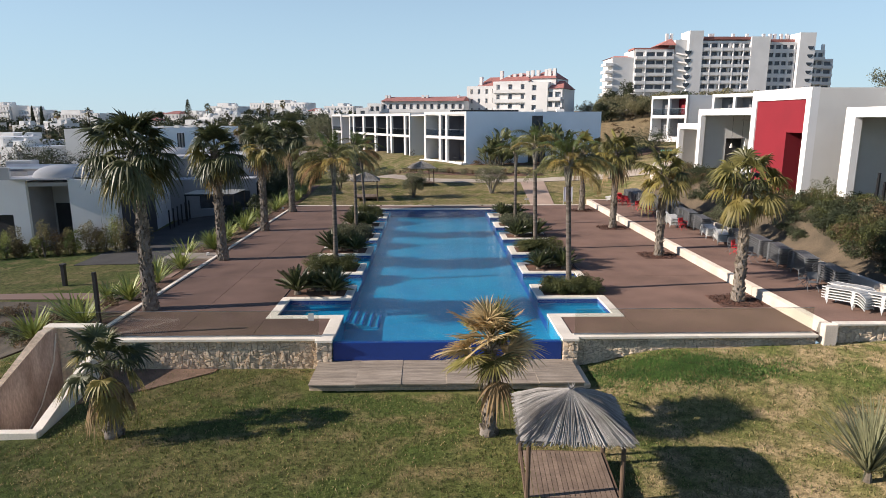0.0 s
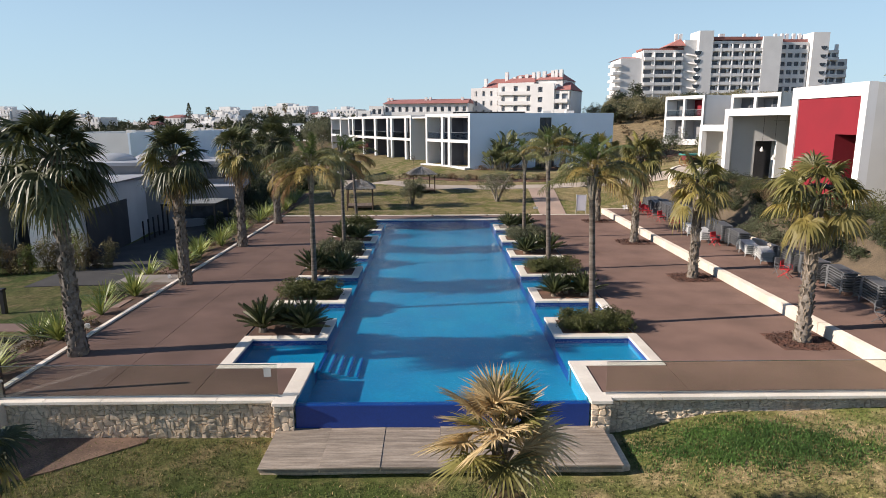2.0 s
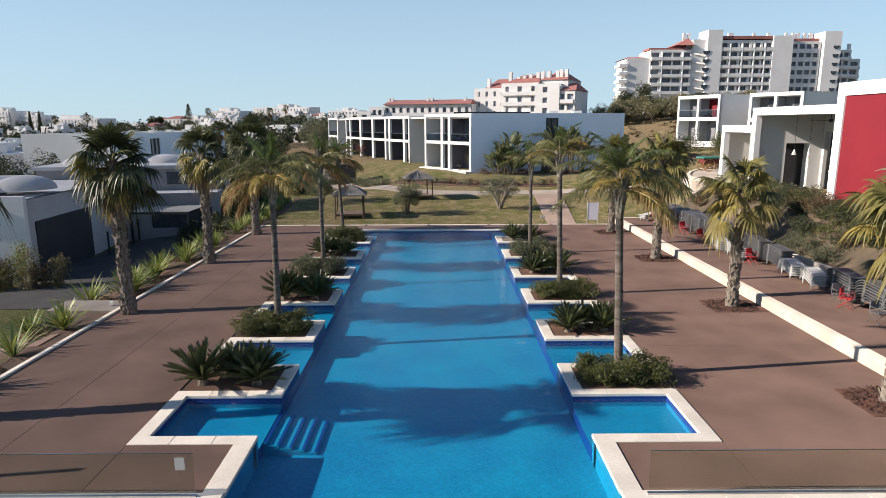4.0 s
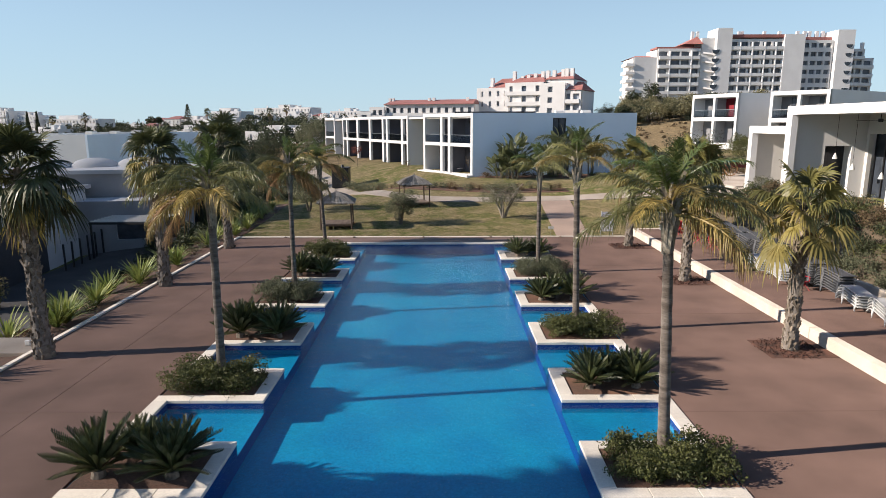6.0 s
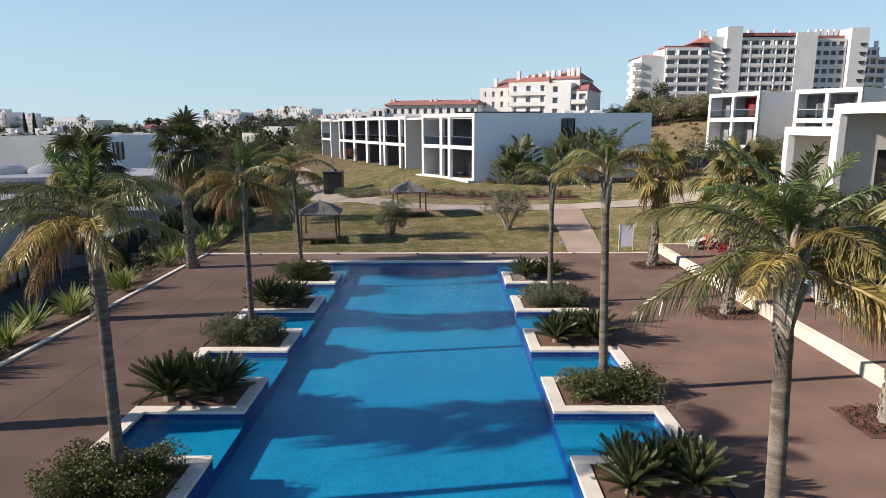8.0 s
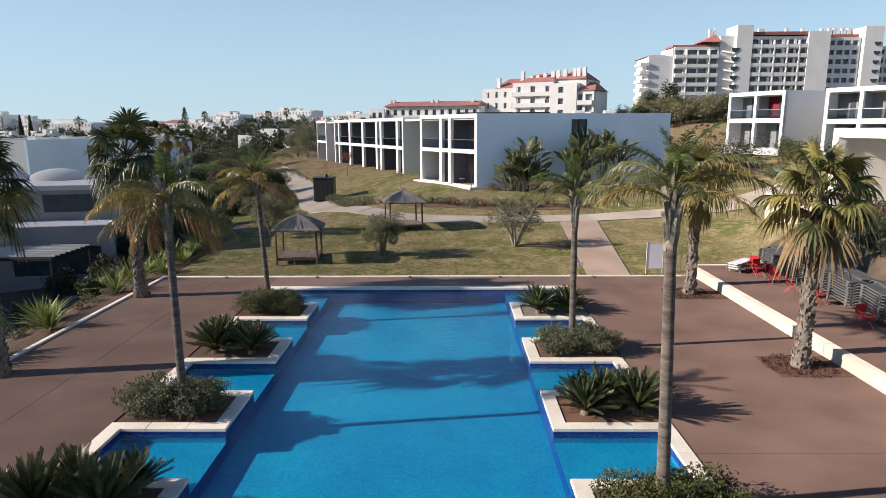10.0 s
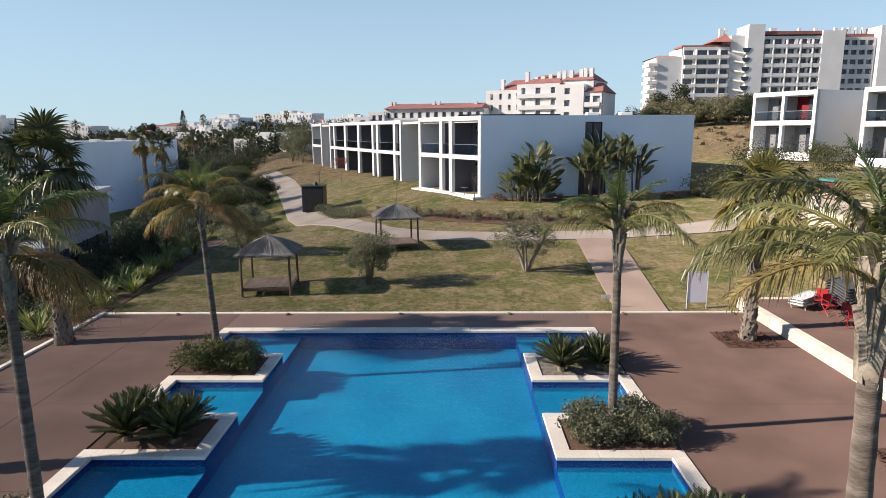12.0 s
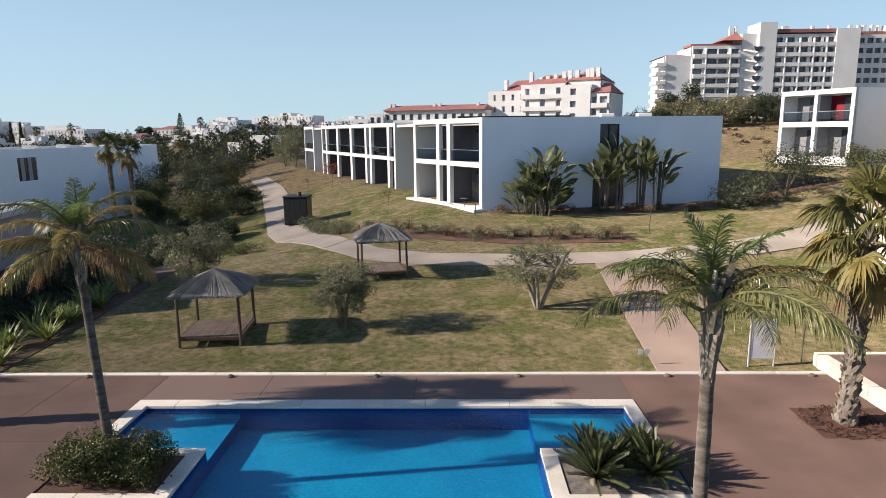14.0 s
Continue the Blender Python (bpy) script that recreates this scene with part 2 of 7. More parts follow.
PALEBARK = mat("pale_grey_bark", (0.42, 0.36, 0.29), (0.27, 0.23, 0.18), rough=0.95, big=2, fine=14, bump=0.5, var=0.25)
HILLOLIVE = mat("hillside_leaf", (0.25, 0.225, 0.12), (0.14, 0.135, 0.07), rough=0.65, big=0.4, fine=3, bump=0, var=0.25, isle=0.4, leafy=0.3)
ROOFTILE = mat("terracotta_roof", (0.40, 0.165, 0.14), (0.32, 0.13, 0.11), rough=0.85, big=0.3, fine=3, bump=0.2, var=0.15)
FARPANE = mat("distant_window", (0.15, 0.165, 0.19), (0.10, 0.115, 0.14), rough=0.3, big=0.12, fine=0.6, bump=0, var=0.4)
FARWIN = mat("far_window_glass", (0.05, 0.06, 0.075), rough=0.2, big=0.5, fine=2, bump=0, var=0.4)
PLASTIC = mat("grey_plastic", (0.115, 0.118, 0.122), (0.09, 0.093, 0.097), rough=0.55, big=2, fine=20, bump=0.04, var=0.12, each=0.2)
WPLASTIC = mat("white_plastic", (0.52, 0.52, 0.50), (0.42, 0.42, 0.41), rough=0.5, big=2, fine=20, bump=0.03, var=0.08, each=0.1)
REDPLASTIC = mat("red_plastic", (0.46, 0.03, 0.035), rough=0.45, big=2, fine=20, bump=0.03, var=0.1)
LAMPWHITE = mat("white_lampshade", (0.75, 0.73, 0.68), rough=0.6, bump=0, var=0.05)
CURTAIN = mat("pale_curtain", (0.42, 0.41, 0.40), (0.30, 0.29, 0.28), rough=0.9, big=3, fine=12, bump=0.1, var=0.2, stretch=(6, 6, 0.4))
TILE = mat("pool_tile_blue", (0.006, 0.275, 0.42), (0.005, 0.215, 0.375), rough=0.4, big=0.5, fine=16, bump=0.0, var=0.26)
TILEDARK = mat("pool_tile_band", (0.012, 0.045, 0.22), (0.01, 0.038, 0.19), rough=0.35, big=0.5, fine=30, bump=0.0, var=0.15)
RAIL = glass("rail_glass", (0.92, 0.94, 0.92), 0.05)
BALGLASS = glass("balcony_glass", (0.62, 0.66, 0.70))


def water_material():
    m = bpy.data.materials.new("pool_water")
    m.use_nodes = True
    n, l = m.node_tree.nodes, m.node_tree.links
    n.remove(n["Principled BSDF"])
    tr, gl, mx = n.new("ShaderNodeBsdfTransparent"), n.new("ShaderNodeBsdfGlossy"), n.new("ShaderNodeMixShader")
    gloss, lw = sheen(n, l, 0.016, 0.9)
    tr.inputs[0].default_value = (0.42, 0.93, 1.0, 1)
    gl.inputs["Roughness"].default_value = 0.04
    geo = n.new("ShaderNodeNewGeometry")
    mp = n.new("ShaderNodeMapping"); mp.inputs["Scale"].default_value = (0.7, 1.6, 1)
    l.new(geo.outputs["Position"], mp.inputs[0])
    t1, t2 = n.new("ShaderNodeTexNoise"), n.new("ShaderNodeTexNoise")
    t1.inputs["Scale"].default_value, t2.inputs["Scale"].default_value = 2.6, 13.0
    l.new(mp.outputs[0], t1.inputs[0]); l.new(mp.outputs[0], t2.inputs[0])
    ad = n.new("ShaderNodeMath"); ad.operation = "MULTIPLY_ADD"; ad.inputs[1].default_value = 0.7
    l.new(t2.outputs[0], ad.inputs[0]); l.new(t1.outputs[0], ad.inputs[2])
    bp = n.new("ShaderNodeBump"); bp.inputs["Strength"].default_value = 0.5; bp.inputs["Distance"].default_value = 0.04
    l.new(ad.outputs[0], bp.inputs["Height"])
    l.new(bp.outputs[0], gl.inputs["Normal"]); l.new(bp.outputs[0], lw.inputs["Normal"])
    l.new(gloss, mx.inputs[0]); l.new(tr.outputs[0], mx.inputs[1]); l.new(gl.outputs[0], mx.inputs[2])
    l.new(mx.outputs[0], n["Material Output"].inputs[0])
    return m


WATER = water_material()


def ground_material():
    """Mown lawn, greener and drier by patches, turning to dry scrub far off."""
    m = bpy.data.materials.new("lawn_and_scrub")
    m.use_nodes = True
    n, l = m.node_tree.nodes, m.node_tree.links
    p = n["Principled BSDF"]
    pos = n.new("ShaderNodeNewGeometry").outputs["Position"]
    def noise_at(scale, detail=5):
        t = n.new("ShaderNodeTexNoise")
        t.inputs["Scale"].default_value, t.inputs["Detail"].default_value = scale, detail
        l.new(pos, t.inputs[0])
        return t.outputs[0]
    def remap(x, a, b, c=0.0, d=1.0):
        r = n.new("ShaderNodeMapRange")
        for i, v in enumerate((a, b, c, d)):
            r.inputs[1 + i].default_value = v
        l.new(x, r.inputs[0])
        return r.outputs[0]
    def mixed(f, a, b):
        x = n.new("ShaderNodeMix"); x.data_type = "RGBA"
        l.new(f, x.inputs[0])
        for i, c in ((6, a), (7, b)):
            if isinstance(c, tuple):
                x.inputs[i].default_value = (*c, 1)
            else:
                l.new(c, x.inputs[i])
        return x.outputs[2]
    big, mid, tuft, fine = noise_at(0.16), noise_at(0.9), noise_at(3.6, 4), noise_at(22, 3)
    lawn = mixed(remap(big, 0.40, 0.60), (0.120, 0.128, 0.040), (0.205, 0.168, 0.084))
    lawn = mixed(remap(mid, 0.46, 0.64), lawn, (0.265, 0.208, 0.114))
    lower = mixed(remap(big, 0.40, 0.60), (0.082, 0.112, 0.028), (0.15, 0.145, 0.05))
    lower = mixed(remap(mid, 0.48, 0.72), lower, (0.235, 0.18, 0.085))
    scrub = mixed(remap(mid, 0.35, 0.65), (0.13, 0.10, 0.055), (0.26, 0.19, 0.105))
    sep = n.new("ShaderNodeSeparateXYZ")
    l.new(pos, sep.inputs[0])
    dry = mixed(remap(mid, 0.40, 0.66), (0.165, 0.125, 0.06), (0.32, 0.24, 0.14))
    lower = mixed(remap(mid, 0.30, 0.62, 0.0, 0.75), lower, mixed(remap(sep.outputs[0], 1.0, 8.0), lower, dry))
    upper = mixed(remap(sep.outputs[0], -15.5, -14.5), lower, lawn)
    col = mixed(remap(sep.outputs[1], 118, 126), mixed(remap(sep.outputs[1], 23.0, 24.5), lower, upper), scrub)
    hs = n.new("ShaderNodeHueSaturation")
    l.new(col, hs.inputs["Color"])
    worn = n.new("ShaderNodeMath"); worn.operation = "MULTIPLY"
    l.new(remap(fine, 0.25, 0.75, 0.5, 1.45), worn.inputs[0]); l.new(remap(tuft, 0.32, 0.60, 0.66, 1.14), worn.inputs[1])
    l.new(worn.outputs[0], hs.inputs["Value"])
    l.new(hs.outputs[0], p.inputs["Base Color"])
    p.inputs["Roughness"].default_value, p.inputs["Specular IOR Level"].default_value = 0.95, 0.1
    p.inputs["Diffuse Roughness"].default_value = 1.0
    bp = n.new("ShaderNodeBump"); bp.inputs["Strength"].default_value = 0.7; bp.inputs["Distance"].default_value = 0.05
    l.new(fine, bp.inputs["Height"]); l.new(bp.outputs[0], p.inputs["Normal"])
    return m


LAWN = ground_material()


# ---- mesh tools ----
class Form:
    """Collects vertices and faces of one mesh."""

    def __init__(self):
        self.v, self.f = [], []

    def add(self, verts, faces, m=None):
        k = len(self.v)
        self.v += [tuple(m @ Vector(p)) for p in verts] if m else [tuple(p) for p in verts]
        self.f += [tuple(i + k for i in f) for f in faces]
        return self

    def box(self, x0, x1, y0, y1, z0, z1, m=None, bevel=0.0):
        if not bevel:
            return self.add([(x, y, z) for x in (x0, x1) for y in (y0, y1) for z in (z0, z1)],
                            [(0, 1, 3, 2), (4, 6, 7, 5), (0, 4, 5, 1), (2, 3, 7, 6), (0, 2, 6, 4), (1, 5, 7, 3)], m)
        b = min(bevel, 0.45 * (x1 - x0), 0.45 * (y1 - y0), 0.45 * (z1 - z0))
        bm = bmesh.new()
        bmesh.ops.create_cube(bm, size=1.0)
        for w in bm.verts:
            w.co = ((x0 + x1) / 2 + w.co.x * (x1 - x0), (y0 + y1) / 2 + w.co.y * (y1 - y0), (z0 + z1) / 2 + w.co.z * (z1 - z0))
        bmesh.ops.bevel(bm, geom=bm.edges[:], offset=b, segments=1, affect="EDGES")
        bm.verts.index_update()
        self.add([w.co.copy() for w in bm.verts], [[w.index for w in f.verts] for f in bm.faces], m)
        bm.free()
        return self

    def tube(self, path, radii, n=8, cap=True, m=None):
        path = [Vector(p) for p in path]
        if not isinstance(radii, (list, tuple)):
            radii = [radii] * len(path)
        vs, fs = [], []
        for i, (p, r) in enumerate(zip(path, radii)):
            d = (path[min(i + 1, len(path) - 1)] - path[max(i - 1, 0)]).normalized()
            a = d.orthogonal().normalized() if abs(d.z) < 0.95 else Vector((1, 0, 0))
            a = (a - d * a.dot(d)).normalized()
            b = d.cross(a)
            vs += [p + (a * math.cos(2 * math.pi * j / n) + b * math.sin(2 * math.pi * j / n)) * r for j in range(n)]
        for i in range(len(path) - 1):
            fs += [(i * n + j, i * n + (j + 1) % n, (i + 1) * n + (j + 1) % n, (i + 1) * n + j) for j in range(n)]
        if cap:
            fs += [tuple(range(n - 1, -1, -1)), tuple((len(path) - 1) * n + j for j in range(n))]
        return self.add(vs, fs, m)

    def mesh(self, name, material, smooth=False):
        me = bpy.data.meshes.new(name)
        me.from_pydata(self.v, [], self.f)
        me.materials.append(material)
        if smooth:
            me.shade_smooth()
        me.update()
        return me


def part(name, form, material, parent=None, label="", smooth=False, m=None):
    me = form if isinstance(form, bpy.types.Mesh) else form.mesh(name, material, smooth)
    ob = new(name, me)
    if parent:
        ob.parent = parent
    if m is not None:
        ob.matrix_basis = m
    if label:
        ob["label"] = label
    return ob


def thing(name, at, label, category, group="", kind="", rz=0.0, scale=1.0):
    ob = new(name)
    ob.matrix_basis = Matrix.Translation(at) @ Matrix.Rotation(radians(rz), 4, "Z") @ Matrix.Scale(scale, 4)
    ob.empty_display_size = 0.2
    return tagged(ob, label, category, group, kind)


def solid(name, form, material, label, category, group="", kind="", smooth=False):
    return tagged(part(name, form, material, smooth=smooth), label, category, group, kind)


def ring(sides, r, z=0.0):
    return [(r * math.cos(2 * math.pi * i / sides), r * math.sin(2 * math.pi * i / sides), z) for i in range(sides)]


def arrays_mesh(name, verts, quads, material):
    """A mesh from numpy arrays of vertices and quads."""
    me = bpy.data.meshes.new(name)
    me.vertices.add(len(verts)); me.loops.add(quads.size); me.polygons.add(len(quads))
    me.vertices.foreach_set("co", np.asarray(verts, np.float32).ravel())
    me.loops.foreach_set("vertex_index", quads.astype(np.int32).ravel())
    me.polygons.foreach_set("loop_start", np.arange(0, quads.size, 4, dtype=np.int32))
    me.materials.append(material)
    me.update(calc_edges=True)
    return me


def leaf_mesh(name, pts, size, material, rng, aspect=0.45, up=0.25):
    """Small folded leaves at the points, each two triangles about a middle rib, turned every way."""
    n = len(pts)
    d = rng.normal(size=(n, 3)); d[:, 2] += up
    d /= np.linalg.norm(d, axis=1, keepdims=True)
    s = np.cross(d, rng.normal(size=(n, 3)))
    s /= np.linalg.norm(s, axis=1, keepdims=True)
    k = size * rng.uniform(0.6, 1.4, (n, 1))
    nn = np.cross(d, s)
    a, b = pts - d * k * 0.5, pts + d * k * 0.5
    c, e = pts + s * k * aspect * 0.5 + nn * k * 0.08, pts - s * k * aspect * 0.5 + nn * k * 0.08
    v = np.stack([a, c, b, e], 1).reshape(-1, 3)
    return arrays_mesh(name, v, np.arange(4 * n).reshape(-1, 4), material)


def crown_points(rng, n, centre, radii, clumps=14, clump=0.42, flat=0.0):
    """Leaf places on many uneven clumps spread through an ellipsoid."""
    c = rng.normal(size=(clumps, 3))
    c /= np.linalg.norm(c, axis=1, keepdims=True)
    c *= rng.uniform(0.35, 0.85, (clumps, 1))
    if flat:
        c[:, 2] = np.abs(c[:, 2]) * flat
    r = clump * rng.uniform(0.6, 1.25, clumps)
    which = rng.integers(0, clumps, n)
    q = rng.normal(size=(n, 3))
    q /= np.linalg.norm(q, axis=1, keepdims=True)
    q *= rng.uniform(0.55, 1.05, (n, 1)) * r[which][:, None]
    return np.asarray(centre) + (c[which] + q) * np.asarray(radii)


def S(a, b, x):
    t = np.clip((np.asarray(x, float) - a) / (b - a), 0, 1)
    return t * t * (3 - 2 * t)


def ground_z(x, y):
    """The height of the land."""
    x, y = np.asarray(x, float), np.asarray(y, float)
    front = -1.26 + 0.45 * S(22.5, 14.5, y) * S(-16, -3, x) + 0.74 * S(4.6, 9.0, x) * S(16, 21.5, y) + 0.2 * S(9, 18, x) - 0.03 * np.clip(11 - y, 0, 60)
    side = -0.12 - 1.65 * S(-14.6, -21, x) - 0.5 * S(-21, -40, x)
    edge = np.where(y < 92, -5 + 9.5 * np.clip((y - 77) / 15, 0, 1), 4.5 - 0.454 * (y - 92))
    back = np.clip(0.063 * (y - 62.0), 0, 2.1) * (1 - 0.97 * S(0, 15, edge - x)) - 0.02
    back = back - 1.9 * S(11, 26, edge - x)
    back = back + 2.3 * S(20, 42, x) * S(70, 105, y) + 0.9 * S(42, 80, x) * S(85, 120, y)
    right = 0.40 + 2.5 * S(20.5, 23.8, x) + 0.0 * y
    left_or_front = np.where(y < 23.3, front + (side - front) * S(17.5, 23.0, y) * S(-13.9, -16.5, x), side)
    z = np.where(x < -14.0, left_or_front + (back - left_or_front) * S(58, 70, y), front)
    fr = front + (right - front) * S(23.0, 26.0, y)
    slow = S(60, 78, y)
    fall = slow + (S(61.6, 62.8, y) - slow) * S(20.4, 18.8, x)
    z = np.where((x > 15.2) & (y >= 23.0), fr + (back - fr) * fall, z)
    z = np.where((x >= -14.0) & (x <= 15.2) & (y > 61.0), back, z)
    z = z + 5.8 * S(128, 225, y) * S(12, 75, x) + 6.4 * S(190, 430, y) * S(40, -40, x) + 1.5 * S(200, 420, y) * S(-40, 40, x)
    return z


def gz(x, y):
    return float(ground_z(x, y))


# ---- the land ----
def land():
    def lines(lo, hi, a, b, step, extra):
        fine = list(np.arange(a, b + 1e-6, step))
        out, k, d = [], a, step
        while k > lo:
            d *= 1.35
            k -= d
            out.append(max(k, lo))
        k, d = b, step
        while k < hi:
            d *= 1.35
            k += d
            out.append(min(k, hi))
        return np.array(sorted(set(np.round(out + fine + extra, 3))))
    xs = lines(-3200, 3200, -60, 100, 1.0, [-14.1, -14.0, 14.95, 15.15, 15.25, -15.4, -15.8, -13.2])
    ys = lines(-400, 4500, 6, 250, 1.0, [23.2, 23.3, 61.6, 61.65, 62.2, 62.4, 62.6, 62.8])
    gx, gy = np.meshgrid(xs, ys)
    rng = np.random.default_rng(4)
    z = ground_z(gx, gy) + rng.uniform(-0.02, 0.02, gx.shape) * (np.abs(gx) < 200)
    v = np.stack([gx, gy, z], -1).reshape(-1, 3)
    n = len(xs)
    quads = []
    for j in range(len(ys) - 1):
        for i in range(n - 1):
            cx, cy = (xs[i] + xs[i + 1]) / 2, (ys[j] + ys[j + 1]) / 2
            if -14.05 < cx < 14.95 and 23.25 < cy < 61.62:
                continue
            if -15.4 < cx < -13.2 and 18 < cy < 23.3:
                continue
            quads.append((j * n + i, j * n + i + 1, (j + 1) * n + i + 1, (j + 1) * n + i))
    me = arrays_mesh("ground", v, np.array(quads), LAWN)
    me.shade_smooth()
    tagged(new("ground", me), "mown lawn, patchy green and straw-dry, running to scrub", "ground", kind="structure")


land()


def draped(name, edges, material, lift, label, category, kind="structure", step=1.0):
    """A strip between two lines of points, laid on the land with a small thickness."""
    f = Form()
    left, right = edges
    rows = []
    for (a, b), (c, d) in zip(zip(left, left[1:]), zip(right, right[1:])):
        k = max(2, int((Vector(b) - Vector(a)).length / step))
        for i in range(k):
            t = i / k
            rows.append((Vector(a).lerp(Vector(b), t), Vector(c).lerp(Vector(d), t)))
    rows.append((Vector(left[-1]), Vector(right[-1])))
    vs, fs, m = [], [], 5
    for p, q in rows:
        for i in range(m):
            w = p.lerp(q, i / (m - 1))
            vs.append((w.x, w.y, gz(w.x, w.y) + lift))
    for r in range(len(rows) - 1):
        fs += [(r * m + i, r * m + i + 1, (r + 1) * m + i + 1, (r + 1) * m + i) for i in range(m - 1)]
    base = len(vs)
    vs += [(x, y, z - 0.3) for x, y, z in vs]
    for r in range(len(rows) - 1):
        for i in (0, m - 1):
            a, b = r * m + i, (r + 1) * m + i
            fs.append((a, b, b + base, a + base))
    for r in (0, len(rows) - 1):
        fs += [(r * m + i, r * m + i + 1, r * m + i + 1 + base, r * m + i + base) for i in range(m - 1)]
    f.add(vs, fs)
    return solid(name, f, material, label, category, kind=kind)


# garden path: a leg from the deck, a cross path, and the walk along the hotel
draped("path", ([(9.3, 61.6), (10.2, 76.2)], [(11.65, 61.6), (13.1, 76.2)]), PATH2, 0.05, "brown concrete garden path crossing the lawn", "path")
draped("path", ([(-6.2, 80.0), (-3.6, 77.2), (0, 75.7), (6, 75.4), (13, 76.0), (20, 77.6), (27, 80.5), (36, 86)],
                [(-5.0, 82.6), (-2.6, 79.6), (0.6, 78.3), (6, 77.9), (12.6, 78.4), (19.4, 80.6), (26, 84), (35, 90)]), PATHM, 0.06,
       "pale concrete garden path curving across the lawn", "path")
draped("path", ([(-33.5, 150), (-25.5, 130), (-18.4, 108), (-14.6, 96), (-10.6, 87.5), (-6.2, 80.0)],
                [(-31, 151), (-22.3, 130), (-14.9, 108), (-11.0, 96), (-8.0, 89.5), (-5.0, 82.6)]), PATHM, 0.08,
       "pale concrete garden path beside the hotel lawn", "path")
draped("path", ([(-15, 33.6), (-21, 35.0), (-40, 36.0)], [(-15, 35.0), (-21, 36.2), (-40, 37.2)]), DECK2, 0.05, "brown concrete path below the planted bank", "path")
draped("court", ([(-18.5, 44.0), (-18.5, 64.0)], [(-26.3, 44.0), (-26.3, 64.0)]), ASPHALT, 0.04, "dark paved court beside the low pavilion", "paving")
draped("soil_bed", ([(-14.25, 24.0), (-14.25, 61.7), (-14.2, 63), (-14.1, 70), (-14.6, 79), (-17.8, 91)], [(-18.0, 24.0), (-18.4, 61.7), (-19.0, 63), (-20.5, 70), (-22.4, 79), (-25, 91)]), EARTH, 0.03,
       "bare brown soil of the planted bank", "soil")
draped("soil_bed", ([(-17.2, 24.0), (-17.2, 33.4)], [(-24.0, 24.0), (-24.0, 34.6)]), SLOPE, 0.06, "rough dark soil below the bank", "soil")
draped("soil_bed", ([(-24.0, 23.0), (-24.0, 34.6)], [(-45.0, 23.0), (-45.0, 35.4)]), SLOPE, 0.06, "rough dark soil below the bank", "soil")
draped("soil_bed", ([(-13.3, 23.28), (-11, 23.28), (-9.1, 23.28)], [(-13.0, 20.2), (-11.0, 21.4), (-9.1, 23.0)]), REDSOIL, 0.04, "bare red-brown soil at the foot of the stone wall", "soil")
draped("soil_bed", ([(20.5, 24.5), (20.5, 61), (20.9, 66)], [(24.3, 24.5), (24.3, 61), (24.3, 66)]), SLOPE, 0.16, "brown soil of the planted slope", "soil")
draped("soil_bed", ([(-5.6, 86.4), (-1.5, 82.6), (6, 80.6), (14, 80.9)], [(-8.6, 92), (-1, 85.2), (6.2, 83.0), (14, 83.2)]), EARTH, 0.03, "dry brown soil of a grass bed", "soil")
draped("soil_bed", ([(5.0, 91.0), (14, 90.6), (25, 92.0), (36, 96)], [(5.2, 92.0), (14, 93.2), (25, 94.8), (36, 104)]), EARTH, 0.03, "dark soil of the bed along the white end wall", "soil")

solid("stone_landing", Form().box(-17.3, -14.22, 37.8, 39.5, -1.0, 0.02, bevel=0.02), PATHM, "pale stone landing beside the terrace kerb", "paving", kind="structure")
# ---- pool terrace ----
PLANTERS = [28.75 + 5 * k for k in range(6)]      # fronts of the planters, 2.5 m deep
POOL_NEAR, POOL_FAR, WATER_Z = 23.2, 58.9, -0.10

deck = tagged(new("terrace_floor"), "brown concrete pool terrace with fine joints", "terrace", kind="structure")
G = 0.005
def slab(x0, x1, y0, y1, material=DECK):
    part("slab", Form().box(x0 + G, x1 - G, y0 + G, y1 - G, -0.30, 0.0, bevel=0.004), material, deck)
for i in range(8):
    y0, y1 = 23.55 + i * 4.73, 23.55 + (i + 1) * 4.73
    slab(-14.0, -10.9, y0, y1)
    slab(-10.9, -7.8, y0, y1)
for i in range(4):
    slab(7.8, 15.0, 23.55 + i * 9.46, 23.55 + (i + 1) * 9.46)
slab(-7.8, -5.0, 23.55, 25.8); slab(5.0, 7.8, 23.55, 25.8)
for a, b in ((-7.8, -4.1), (-4.1, 0.9), (0.9, 5.9), (5.9, 7.8)):
    slab(a, b, 59.35, 61.39, DECK2)

pool = tagged(new("swimming_pool"), "long blue tiled pool with alcoves and pale coping", "pool", kind="structure")
shell = Form()
shell.box(-4.9, 4.9, POOL_NEAR, 59.3, -1.6, -0.78)
shell.box(-7.8, 7.8, POOL_FAR, 59.3, -1.6, -0.06)
for sx in (-1, 1):
    def bx(f, a, b, *r):
        f.box(min(sx * a, sx * b), max(sx * a, sx * b), *r)
    bx(shell, 7.4, 7.8, 25.9, 59.2, -1.6, -0.06)
    bx(shell, 4.5, 7.6, 25.8, 26.2, -1.6, -0.06)
    bx(shell, 4.5, 4.95, POOL_NEAR + 0.3, 26.0, -1.6, -0.06)
    for f0 in PLANTERS:
        bx(shell, 4.5, 7.6, f0, f0 + 2.5, -1.6, -0.06)
    for i, n0 in enumerate([26.2] + [f + 2.5 for f in PLANTERS]):
        n1 = PLANTERS[i] if i < 6 else POOL_FAR
        bx(shell, 4.5, 7.4, n0, n1, -1.6, -0.40)
part("basin", shell, TILE, pool, "blue mosaic basin")
